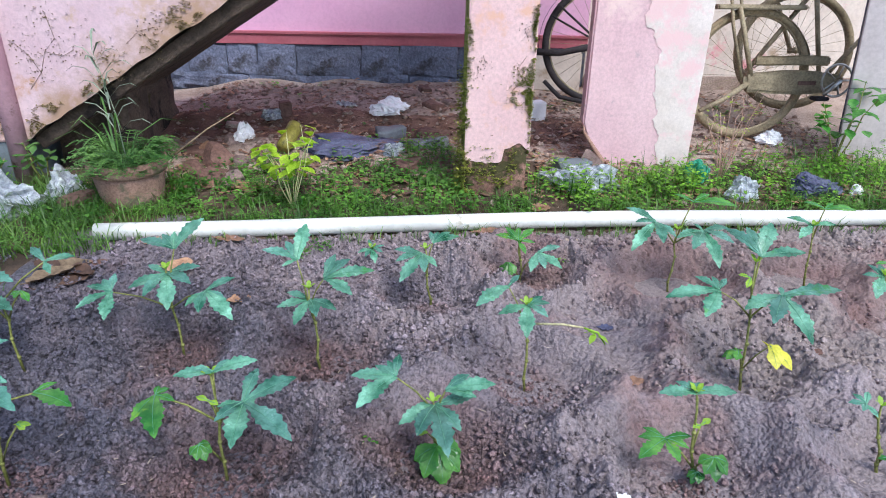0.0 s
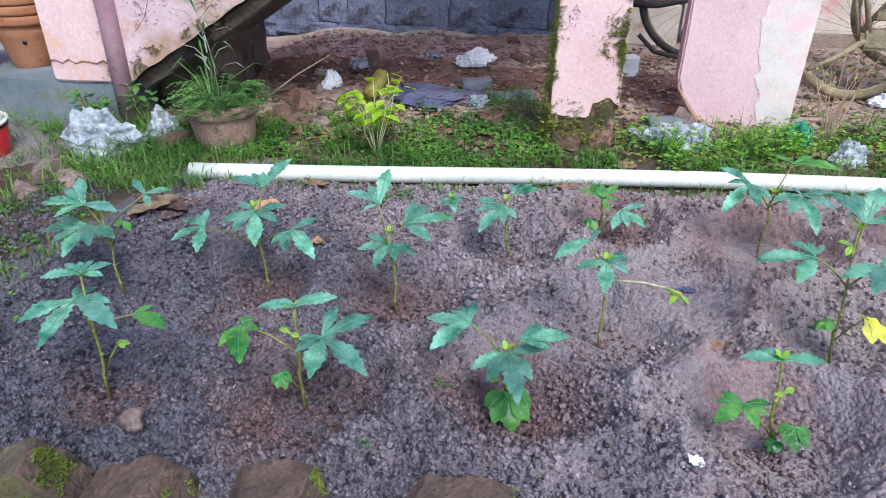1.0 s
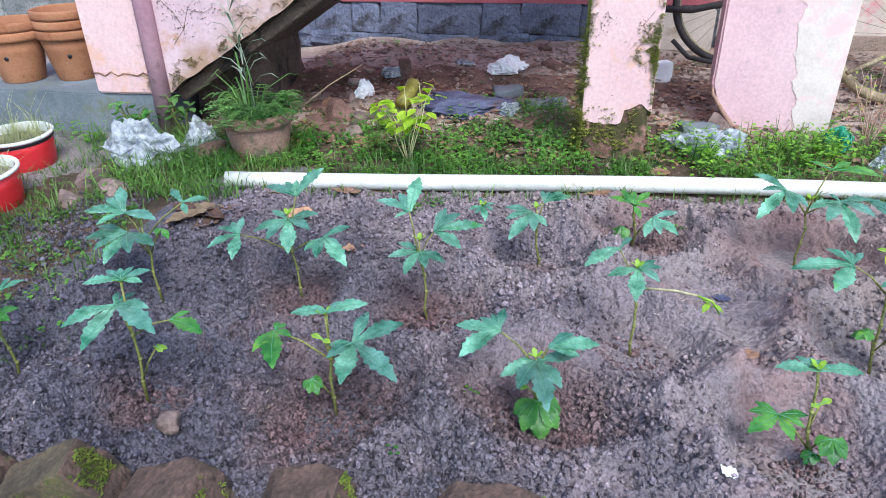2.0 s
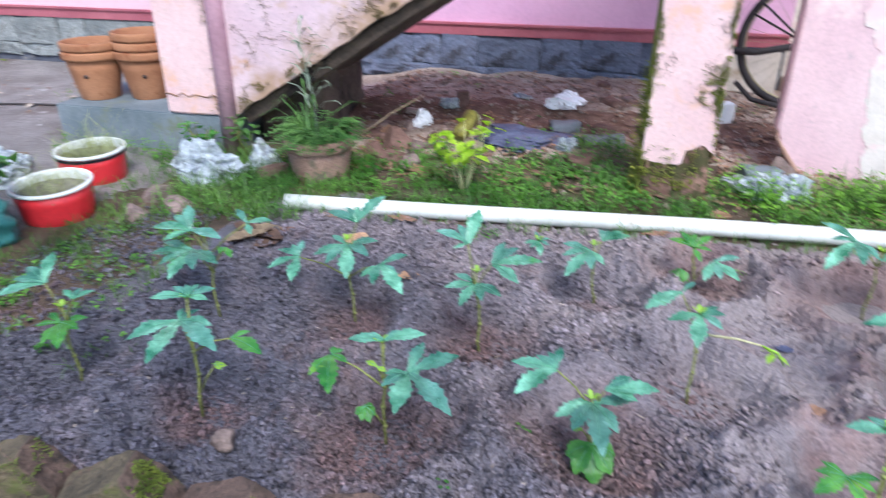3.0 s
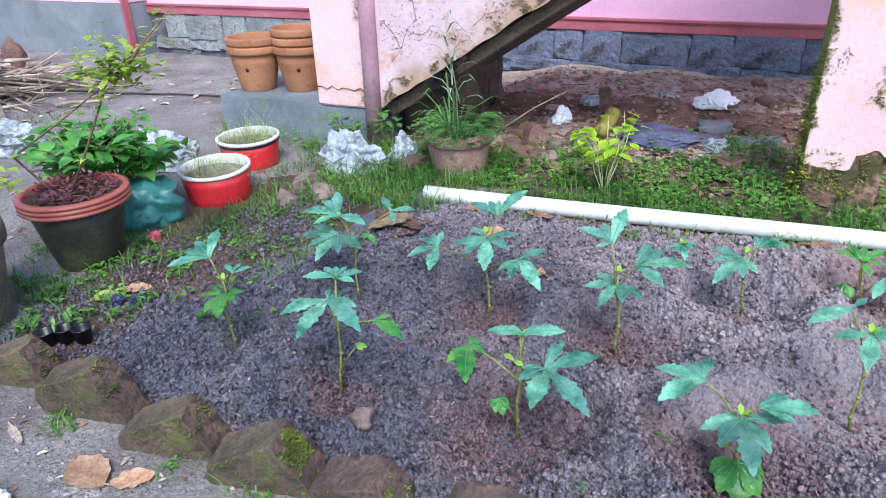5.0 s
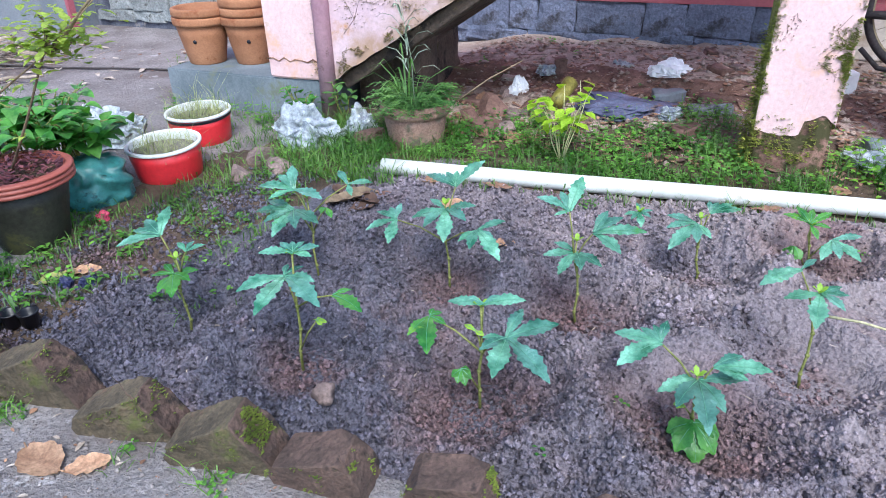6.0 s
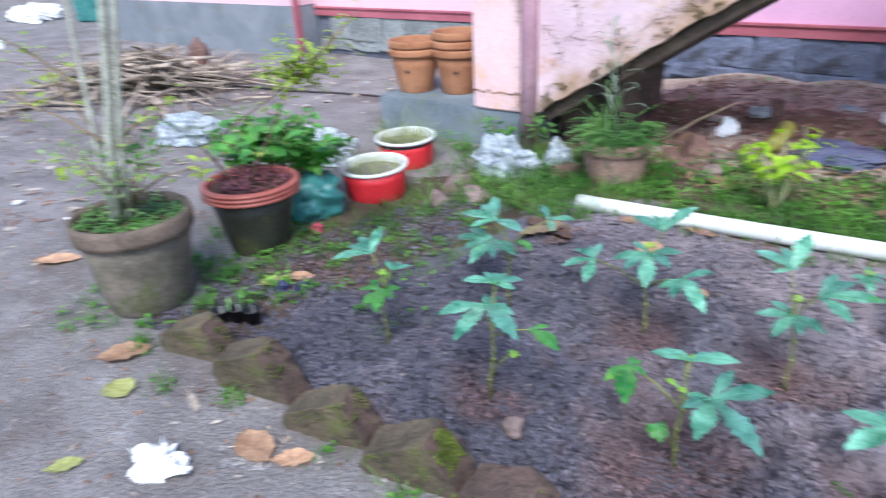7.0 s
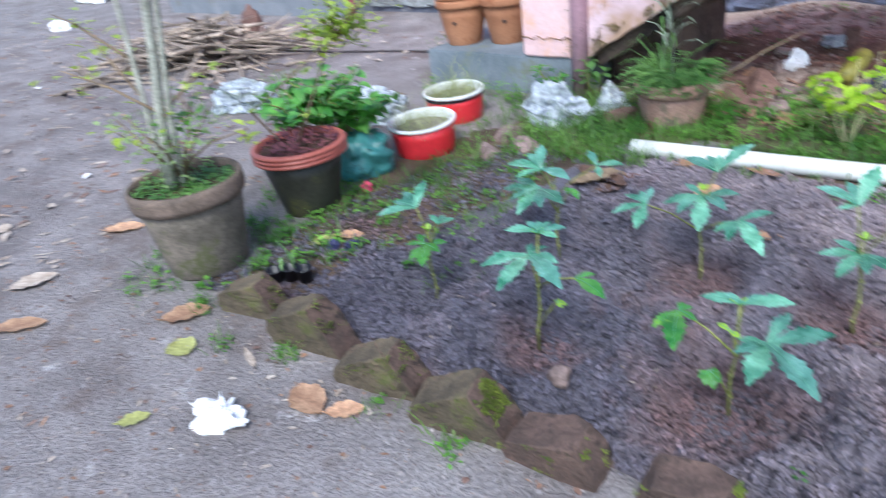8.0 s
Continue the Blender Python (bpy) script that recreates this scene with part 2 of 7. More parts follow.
POTTING = surface("potting_soil", rgb(64, 48, 40), rgb(104, 82, 66), 14.0, 120, 0.95, 0.9, depth=0.01)
DRY_POTTING = surface("dry_potting_soil", rgb(112, 104, 90), rgb(166, 158, 142), 14.0, 120, 0.95, 0.9, depth=0.01, stain=(rgb(84, 76, 62), 12.0, 0.6))
LEAF_TEAL = surface("okra_leaf", rgb(40, 102, 76), rgb(126, 186, 162), 15.0, 130, 0.24, 0.55, spec=0.85, mottle=0.45, translucent=0.16, stain=[(rgb(66, 138, 62), 7.0, 0.6), (rgb(30, 84, 58), 11.0, 0.62)], vary=0.16, depth=0.004, isle=0.3)
LEAF_FRESH = surface("fresh_leaf", rgb(40, 106, 40), rgb(104, 166, 78), 16.0, 120, 0.22, 0.5, spec=0.6, mottle=0.45, translucent=0.25, vary=0.12, depth=0.004, isle=0.15, stain=(rgb(120, 168, 60), 9.0, 0.6))
LEAF_BUD = surface("young_leaf", rgb(122, 164, 50), rgb(166, 200, 78), 14.0, 120, 0.5, 0.2, translucent=0.3, mottle=0.30)
LEAF_YELLOW = surface("yellowed_leaf", rgb(206, 200, 62), rgb(232, 226, 104), 18.0, 120, 0.5, 0.2, translucent=0.3, stain=(rgb(160, 130, 40), 16.0, 0.62), mottle=0.30)
STEM = surface("green_stem", rgb(100, 108, 50), rgb(148, 150, 86), 30.0, 120, 0.6, 0.2)
GRASS = surface("grass", rgb(54, 94, 40), rgb(114, 152, 76), 2.5, 60, 0.5, 0.1, translucent=0.3, isle=0.35)
WEED = surface("weed_leaf", rgb(54, 106, 40), rgb(120, 172, 76), 4.0, 70, 0.5, 0.15, translucent=0.3, isle=0.35)
LIME = surface("lime_leaf", rgb(124, 148, 56), rgb(176, 194, 94), 6.0, 80, 0.5, 0.15, translucent=0.35, isle=0.2)
FERN = surface("fern_leaf", rgb(52, 98, 48), rgb(118, 160, 88), 6.0, 80, 0.5, 0.15, translucent=0.25, isle=0.3)
BROADLEAF = surface("broad_leaf", rgb(44, 104, 40), rgb(112, 172, 78), 8.0, 90, 0.36, 0.3, spec=0.5, translucent=0.25, depth=0.003, mottle=0.4, vary=0.3)
BARK = surface("pale_bark", rgb(136, 136, 122), rgb(184, 184, 170), 14.0, 90, 0.9, 0.5)
TWIG = surface("twig", rgb(100, 84, 66), rgb(146, 126, 102), 14.0, 90, 0.9, 0.4, vary=0.2)
DRY_LEAF = surface("dry_leaf", rgb(156, 116, 90), rgb(204, 164, 132), 16.0, 110, 0.7, 0.3, translucent=0.12, vary=0.25)
DARK_LITTER = surface("rotting_leaf", rgb(108, 80, 66), rgb(168, 134, 112), 9.0, 90, 0.85, 0.4, isle=0.4)
DARK_SOIL_LEAF = surface("blackened_leaf", rgb(70, 52, 44), rgb(112, 86, 72), 9.0, 90, 0.8, 0.4)
PALE_LITTER = surface("pale_dry_leaf", rgb(150, 132, 116), rgb(204, 190, 176), 9.0, 90, 0.8, 0.3)
GREEN_FALLEN = surface("fallen_green_leaf", rgb(140, 140, 78), rgb(176, 176, 112), 16.0, 110, 0.6, 0.2)
PAPER = surface("white_paper", rgb(232, 232, 234), rgb(250, 250, 250), 8.0, 50, 0.8, 0.2, mottle=0.10)
SILVER_BAG = surface("pale_plastic_bag", rgb(132, 140, 158), rgb(214, 220, 232), 22.0, 60, 0.28, 0.5, spec=0.7, mottle=0.6, translucent=0.3, depth=0.01)
TEAL_BAG = surface("teal_plastic_sack", rgb(26, 84, 82), rgb(78, 144, 140), 6.0, 60, 0.4, 0.3, spec=0.5, mottle=0.40, stain=(rgb(22, 52, 48), 6.0, 0.58))
BLUE_SHEET = surface("slate_blue_sheet", rgb(58, 62, 88), rgb(104, 108, 136), 6.0, 70, 0.6, 0.4, stain=(rgb(112, 94, 88), 7.0, 0.6))
GREEN_BAG = surface("green_plastic", rgb(24, 128, 96), rgb(70, 176, 140), 8.0, 60, 0.35, 0.2, spec=0.5)
BAMBOO = surface("yellow_bamboo", rgb(112, 106, 44), rgb(150, 142, 66), 10.0, 70, 0.5, 0.2, stain=(rgb(84, 78, 40), 9.0, 0.58))
WOOD = surface("weathered_wood", rgb(84, 74, 68), rgb(184, 166, 148), 5.0, 60, 0.9, 0.4, vary=0.55)
RUBBER = surface("muddy_rubber", rgb(128, 114, 90), rgb(170, 154, 124), 6.0, 60, 0.9, 0.4)
DARK_RUBBER = surface("dark_rubber", rgb(42, 38, 42), rgb(66, 60, 62), 6.0, 60, 0.85, 0.3)
MUDDY_METAL = surface("muddy_metal", rgb(132, 120, 98), rgb(178, 164, 136), 8.0, 70, 0.7, 0.4, metal=0.3)
CHROME = surface("dull_chrome", rgb(170, 168, 164), rgb(214, 212, 208), 8.0, 60, 0.35, 0.1, metal=0.9, mottle=0.20)
CABLE = surface("cable_rubber", rgb(52, 46, 46), rgb(74, 66, 64), 6.0, 60, 0.7, 0.1)
RED_FLESH = surface("red_brown_stone", rgb(98, 72, 64), rgb(132, 102, 92), 6.0, 60, 0.85, 0.4)
FAR_GREEN = surface("far_foliage", rgb(48, 78, 42), rgb(92, 128, 66), 1.2, 14, 0.8, 0.2)
PINK_CLOTH = surface("pink_cloth", rgb(196, 62, 92), rgb(232, 110, 132), 9.0, 80, 0.8, 0.3, mottle=0.35, stain=(rgb(146, 40, 66), 18.0, 0.58))

# ---- building helpers ----
R = random.Random(11)


def lattice(ix, iy, seed):
    h = (ix.astype(np.int64) * 374761393 + iy.astype(np.int64) * 668265263 + seed * 974711) & 0x7FFFFFFF
    h = ((h ^ (h >> 13)) * 1274126177) & 0x7FFFFFFF
    return ((h ^ (h >> 16)) & 0xFFFF) / 65535.0


def relief(x, y, size, seed=0):
    """Smooth value noise, -1 to 1, of that grain size in metres."""
    u, v = np.asarray(x) / size, np.asarray(y) / size
    i, j = np.floor(u), np.floor(v)
    a, b = u - i, v - j
    a, b = a * a * (3 - 2 * a), b * b * (3 - 2 * b)
    p = lattice(i, j, seed) * (1 - a) + lattice(i + 1, j, seed) * a
    q = lattice(i, j + 1, seed) * (1 - a) + lattice(i + 1, j + 1, seed) * a
    return (p * (1 - b) + q * b) * 2 - 1


def mesh_of(name, verts, faces, smooth=True):
    me = bpy.data.meshes.new(name)
    me.from_pydata([tuple(map(float, v)) for v in verts], [], [tuple(f) for f in faces])
    me.polygons.foreach_set("use_smooth", [smooth] * len(me.polygons))
    me.update()
    return me


def domes(x, y, size, seed):
    """Crumb-like bumps, 0 to 1: one rounded lump a jittered cell of that size, of uneven height."""
    u, v = x / size, y / size
    i0, j0 = np.floor(u), np.floor(v)
    best = np.zeros_like(u)
    for di in (-1, 0, 1):
        for dj in (-1, 0, 1):
            i, j = i0 + di, j0 + dj
            px, py = i + 0.15 + 0.7 * lattice(i, j, seed), j + 0.15 + 0.7 * lattice(i, j, seed + 1)
            tall = 0.35 + 0.65 * lattice(i, j, seed + 2)
            wide = 0.42 + 0.3 * lattice(i, j, seed + 3)
            d2 = ((u - px) ** 2 + (v - py) ** 2) / wide ** 2
            best = np.maximum(best, tall * np.sqrt(np.clip(1 - d2, 0, 1)))
    return best


def grid_mesh(name, x, y, z):
    """A height-field mesh over a grid."""
    nx, ny = x.shape
    me = bpy.data.meshes.new(name)
    me.vertices.add(nx * ny)
    me.vertices.foreach_set("co", np.stack([x.ravel(), y.ravel(), z.ravel()], 1).astype(np.float32).ravel())
    a = (np.arange(nx - 1)[:, None] * ny + np.arange(ny - 1)[None, :]).ravel()
    quads_ = np.stack([a, a + ny, a + ny + 1, a + 1], 1).astype(np.int32)
    me.loops.add(quads_.size)
    me.loops.foreach_set("vertex_index", quads_.ravel())
    me.polygons.add(len(quads_))
    me.polygons.foreach_set("loop_start", np.arange(0, quads_.size, 4, dtype=np.int32))
    me.polygons.foreach_set("loop_total", np.full(len(quads_), 4, dtype=np.int32))
    me.polygons.foreach_set("use_smooth", np.ones(len(quads_), dtype=bool))
    me.update(calc_edges=True)
    me.validate()
    return me


class Soup:
    """Collects small pieces into one mesh."""

    def __init__(self):
        self.v, self.f = [], []

    def add(self, verts, faces):
        o = len(self.v)
        self.v.extend(verts)
        self.f.extend([tuple(i + o for i in f) for f in faces])

    def strip(self, spine, widths, side, fold=0.0):
        """A blade along a spine, with a folded midrib; side is its width direction."""
        up = Vector((0, 0, 1))
        vs, fs = [], []
        for p, w in zip(spine, widths):
            p = Vector(p)
            vs += [p - side * w + up * fold * w, p, p + side * w + up * fold * w]
        for i in range(len(spine) - 1):
            a = 3 * i
            fs += [(a, a + 1, a + 4, a + 3), (a + 1, a + 2, a + 5, a + 4)]
        self.add(vs, fs)

    def tube(self, pts, radii, n=6):
        vs, fs = [], []
        pts = [Vector(p) for p in pts]
        for i, p in enumerate(pts):
            d = (pts[min(i + 1, len(pts) - 1)] - pts[max(i - 1, 0)]).normalized()
            s = d.cross(Vector((0.3, 0.2, 1)) if abs(d.z) < 0.9 else Vector((1, 0, 0))).normalized()
            t = d.cross(s)
            r = radii[i] if isinstance(radii, (list, tuple)) else radii
            vs += [p + (s * math.cos(q) + t * math.sin(q)) * r for q in (2 * math.pi * k / n for k in range(n))]
        for i in range(len(pts) - 1):
            for k in range(n):
                fs.append((i * n + k, i * n + (k + 1) % n, (i + 1) * n + (k + 1) % n, (i + 1) * n + k))
        fs += [tuple(range(n - 1, -1, -1)), tuple(range((len(pts) - 1) * n, len(pts) * n))]
        self.add(vs, fs)

    def mesh(self, name, smooth=True):
        return mesh_of(name, self.v, self.f, smooth)


def link(name, data, material, parent=None, label="", category="", group="", kind="", at=None):
    """Links a mesh, or a bmesh, or a Soup as one object."""
    if isinstance(data, Soup):
        data = data.mesh(name)
    elif isinstance(data, bmesh.types.BMesh):
        bm, data = data, bpy.data.meshes.new(name)
        bm.to_mesh(data)
        bm.free()
    if material and not data.materials:
        data.materials.append(material)
    ob = new(name, data)
    ob.parent = parent
    if at is not None:
        ob.matrix_basis = at if isinstance(at, Matrix) else Matrix.Translation(at)
    return tagged(ob, label, category, group, kind)


def part(name, data, material, parent, label="", at=None):
    return link(name, data, material, parent, label, at=at)


def thing(name, label, category, at=(0, 0, 0), group="", kind=""):
    ob = new(name)
    ob.empty_display_size = 0.1
    ob.matrix_basis = at if isinstance(at, Matrix) else Matrix.Translation(at)
    return tagged(ob, label, category, group, kind)


def box(x0, x1, y0, y1, z0, z1, bevel=0.006, jag=0.0, cuts=0):
    bm = bmesh.new()
    bmesh.ops.create_cube(bm, size=1)
    for v in bm.verts:
        v.co = Vector(((x0 + x1) / 2 + v.co.x * (x1 - x0), (y0 + y1) / 2 + v.co.y * (y1 - y0), (z0 + z1) / 2 + v.co.z * (z1 - z0)))
    if cuts:
        bmesh.ops.subdivide_edges(bm, edges=bm.edges[:], cuts=cuts, use_grid_fill=True)
    if bevel:
        bmesh.ops.bevel(bm, geom=[e for e in bm.edges if len(e.link_faces) == 2 and e.calc_face_angle(0) > 0.5], offset=bevel, segments=2, affect="EDGES")
    if jag:
        for v in bm.verts:
            v.co += Vector(noise.noise_vector(v.co * 7.0)) * jag + Vector(noise.noise_vector(v.co * 23.0)) * jag * 0.4
    for f in bm.faces:
        f.smooth = jag > 0.01
    return bm


def lathe(profile, n=40, wobble=0.0):
    """A turned body from (radius, height) pairs."""
    vs, fs = [], []
    for r, z in profile:
        for k in range(n):
            q = 2 * math.pi * k / n
            w = 1 + wobble * math.sin(3 * q + z * 20)
            vs.append((r * w * math.cos(q), r * w * math.sin(q), z))
    for i in range(len(profile) - 1):
        for k in range(n):
            fs.append((i * n + k, i * n + (k + 1) % n, (i + 1) * n + (k + 1) % n, (i + 1) * n + k))
    return mesh_of("lathe", vs, fs)


def ring(radius, tube, n=48, m=10):
    vs, fs = [], []
    for i in range(n):
        a = 2 * math.pi * i / n
        for j in range(m):
            b = 2 * math.pi * j / m
            r = radius + tube * math.cos(b)
            vs.append((r * math.cos(a), tube * math.sin(b), r * math.sin(a)))
    for i in range(n):
        for j in range(m):
            fs.append((i * m + j, i * m + (j + 1) % m, (i + 1) % n * m + (j + 1) % m, (i + 1) % n * m + j))
    return vs, fs


def lump(sx, sy, sz, seed, rough=0.25, sub=3, flat=False):
    """A stone-like body resting on z = 0."""
    bm = bmesh.new()
    bmesh.ops.create_icosphere(bm, subdivisions=sub, radius=1)
    off = Vector((seed * 3.7, seed * 1.3, seed * 2.1))
    for v in bm.verts:
        d = v.co.normalized()
        k = 1 + rough * noise.noise(d * 1.4 + off) + rough * 0.5 * noise.noise(d * 3.5 + off)
        v.co = Vector((d.x * sx * k, d.y * sy * k, max(-0.55, d.z * k) * sz + 0.55 * sz))
    for f in bm.faces:
        f.smooth = not flat
    return bm


def shard(sx, sy, sz, seed):
    """A broken, angular stone resting on z = 0."""
    r_ = random.Random(seed)
    bm = box(-sx, sx, -sy, sy, -0.02, sz * 1.3, 0.0)
    for _ in range(9):
        d = Vector((r_.gauss(0, 1), r_.gauss(0, 1), r_.uniform(-0.1, 1.0))).normalized()
        at_ = Vector((d.x * sx, d.y * sy, sz * (0.5 + 0.45 * d.z))) * r_.uniform(0.72, 0.95)
        bmesh.ops.bisect_plane(bm, geom=bm.verts[:] + bm.edges[:] + bm.faces[:], plane_co=at_, plane_no=d, clear_outer=True)
        bmesh.ops.holes_fill(bm, edges=[q for q in bm.edges if q.is_boundary])
    bmesh.ops.triangulate(bm, faces=bm.faces[:])
    for _ in range(3):
        bmesh.ops.subdivide_edges(bm, edges=[q for q in bm.edges if q.calc_length() > sx * 0.25], cuts=1)
        bmesh.ops.triangulate(bm, faces=bm.faces[:])
    for v in bm.verts:
        v.co += Vector(noise.noise_vector(v.co * 12 + Vector((seed, 0, 0)))) * sx * 0.06 + Vector(noise.noise_vector(v.co * 45)) * sx * 0.04
    return bm


def crumple(sx, sy, sz, seed, sub=5, soft=False):
    """Crumpled thin plastic or paper with flat facets and sharp creases, resting on z = 0."""
    bm = bmesh.new()
    bmesh.ops.create_icosphere(bm, subdivisions=sub, radius=1)
    r_ = random.Random(seed * 13 + 5)
    off = Vector((seed * 5.1, seed * 2.3, seed * 0.7))
    folds = []
    for i in range(12):
        d = Vector((r_.gauss(0, 1), r_.gauss(0, 1), r_.gauss(0, 1))).normalized()
        push = Vector((r_.gauss(0, 1), r_.gauss(0, 1), r_.gauss(0, 1))).normalized()
        folds.append((d, push, 0.5 + 0.3 * i * r_.uniform(0.8, 1.2), r_.random(), 0.34 / (1 + 0.45 * i)))
    for v in bm.verts:
        d = v.co.normalized()
        w = d * (1.0 + 0.45 * noise.noise(d * 1.2 + off))
        base = w.copy()
        for n_, push, f_, p_, a_ in folds:
            w += push * a_ * (abs(((base.dot(n_) * f_ + p_) % 1.0) * 2 - 1) - 0.5)
        k = 1.0
        for n_, push, f_, p_, a_ in folds:
            k += 0.06 * (abs(((base.dot(push) * (1.3 + f_) + p_) % 1.0) * 2 - 1) - 0.5)
        w = w * k
        v.co = Vector((w.x * sx, w.y * sy, max(0.02, (w.z + 0.35)) * sz))
    for f in bm.faces:
        f.smooth = soft
    return bm


def sheet(sx, sy, seed, amp=0.02, n=14, ragged=0.15):
    """A torn, rumpled sheet with a little thickness, lying near z = 0."""
    vs, fs = [], []
    for i in range(n + 1):
        for j in range(n + 1):
            u, v = i / n * 2 - 1, j / n * 2 - 1
            e = 1 + ragged * noise.noise(Vector((u * 2 + seed, v * 2, seed * 0.3)))
            z = amp * (0.6 + noise.noise(Vector((u * 2.2, v * 2.2, seed))) + 0.6 * noise.noise(Vector((u * 5, v * 5, seed + 9))))
            vs.append((u * sx * e, v * sy * e, max(0.004, z)))
    q = len(vs)
    vs += [(a, b, c - 0.003) for a, b, c in vs]
    for i in range(n):
        for j in range(n):
            a = i * (n + 1) + j
            fs.append((a, a + n + 1, a + n + 2, a + 1))
            fs.append((q + a, q + a + 1, q + a + n + 2, q + a + n + 1))
    return mesh_of("sheet", vs, fs)


def lobe(soup, root, az, length, pitch, width, curl=0.35, teeth=0.1, seed=0, normal=Vector((0, -0.2, 1)), veins=None):
    """One lanceolate, slightly toothed leaf lobe that arches along its length."""
    d = Vector((math.cos(az) * math.cos(pitch), math.sin(az) * math.cos(pitch), math.sin(pitch)))
    side = d.cross(normal).normalized()
    up = side.cross(d).normalized()
    n = 15
    shape = (0.3, 0.36, 0.42, 0.5, 0.6, 0.74, 0.88, 0.97, 1.0, 0.95, 0.84, 0.68, 0.48, 0.27, 0.02)
    spine, widths = [], []
    bow = 0.05 * length * noise.noise(Vector((az * 7, length * 90, root[0] * 30)))
    for i in range(n):
        s = i / (n - 1)
        arch = curl * (s - s * s) * length
        spine.append(Vector(root) + d * (s * length) + up * arch + side * (bow * 4 * (s - s * s)))
        tooth = (teeth if i % 2 else -teeth) * (1.0 if s > 0.35 else 0.3)
        widths.append(width * shape[i] * (1 + tooth + 0.16 * noise.noise(Vector((root[0] * 40 + az * 3, s * 5, length * 60)))))
    vs, fs = [], []
    for p, w in zip(spine, widths):
        vs += [p - side * w + up * w * 0.16, p - side * w * 0.5 + up * w * 0.16, p, p + side * w * 0.5 + up * w * 0.16, p + side * w + up * w * 0.16]
    for i in range(n - 1):
        for k in range(4):
            a = 5 * i + k
            fs.append((a, a + 1, a + 6, a + 5))
    soup.add(vs, fs)
    if veins is not None:
        veins.tube([p + up * 0.0012 for p in spine[:-1]], [0.0010 - 0.00006 * i for i in range(n - 1)], 4)


def tuft(soup, x, y, z, count, height, spread, width=0.003, lean=0.5):
    """A tuft of arching grass blades."""
    for _ in range(count):
        a = R.uniform(0, 6.283)
        h = height * R.uniform(0.5, 1.1)
        o = Vector((x + R.gauss(0, spread), y + R.gauss(0, spread), z))
        d = Vector((math.cos(a), math.sin(a), 0))
        l = lean * R.uniform(0.3, 1.2) * h
        soup.strip([o, o + d * l * 0.35 + Vector((0, 0, h * 0.6)), o + d * l + Vector((0, 0, h * R.uniform(0.75, 1)))], [width, width * 0.8, 0.0004], Vector((-d.y, d.x, 0)))


def leaflet(soup, p, d, length, width, fold=0.2):
    """A small oval leaf from p along d."""
    d = Vector(d).normalized()
    side = d.cross(Vector((0, 0, 1)))
    side = side.normalized() if side.length > 0.05 else Vector((1, 0, 0))
    p = Vector(p)
    soup.strip([p, p + d * length * 0.3, p + d * length * 0.65, p + d * length - Vector((0, 0, length * 0.1))], [width * 0.15, width * 0.9, width, 0.0005], side, fold)


def weed(soup, x, y, z, height, leaves, size):
    """A small herb: short stalks with oval leaves all round."""
    for _ in range(leaves):
        a, h = R.uniform(0, 6.283), height * R.uniform(0.2, 1.0)
        p = (x + R.gauss(0, height * 0.35), y + R.gauss(0, height * 0.35), z + h)
        leaflet(soup, p, (math.cos(a), math.sin(a), R.uniform(-0.3, 0.5)), size * R.uniform(0.6, 1.2), size * R.uniform(0.25, 0.38))

# ---- ground ----
def pipe_y(x):
    return 2.69 + (x + 1.42) * 0.104 - 0.008 * (x + 1.42) ** 2


BASINS = [(-1.05, 1.33), (-0.51, 1.36), (0.04, 1.43), (0.31, 1.74), (-0.34, 1.84), (-0.80, 1.90), (-1.28, 1.82), (0.01, 2.25), (0.38, 2.45),
          (-1.51, 1.39), (0.99, 1.75), (0.96, 2.38), (1.52, 2.41), (0.70, 1.36), (1.69, 2.12), (1.22, 1.40)]


def land(x, y):
    """Height of the yard: nearly level, hummocky beyond the pipe, falling a little towards the house wing."""
    x, y = np.asarray(x, float), np.asarray(y, float)
    back = np.clip((y - pipe_y(np.clip(x, -4, 4))) / 0.5, 0, 1) * np.clip((x + 2.3) / 0.5, 0, 1) * np.clip((6.2 - y) / 0.4, 0, 1)
    near = np.exp(-((x / 12) ** 2 + (y / 12) ** 2))
    z = 0.012 * relief(x, y, 0.9, 1) * near + 0.004 * relief(x, y, 0.12, 2) * near
    z = z + back * (0.02 + 0.025 * relief(x, y, 0.35, 3) + 0.012 * relief(x, y, 0.1, 4))
    shelf = np.clip((y - 4.42 - 0.12 * relief(x, y, 0.4, 7)) / 0.16, 0, 1)
    z = z + (0.055 * shelf * shelf * (3 - 2 * shelf) * np.clip((0.9 - x) / 0.4, 0, 1) + 0.02 * np.clip((y - 4.8) / 0.8, 0, 1)) * np.clip((x + 2.0) / 0.4, 0, 1) * np.clip((6.2 - y) / 0.4, 0, 1)
    z = z - 0.05 * np.clip((-x - 3.4) / 1.5, 0, 1) * np.clip((y - 3.2) / 1.2, 0, 1)
    return z


def axis_lines(lo, hi, step, far):
    inner = np.arange(lo, hi + step / 2, step)
    out = step * np.cumsum(1.28 ** np.arange(1, 60))
    out = out[out < far]
    return np.concatenate([(lo - out)[::-1], inner, hi + out])


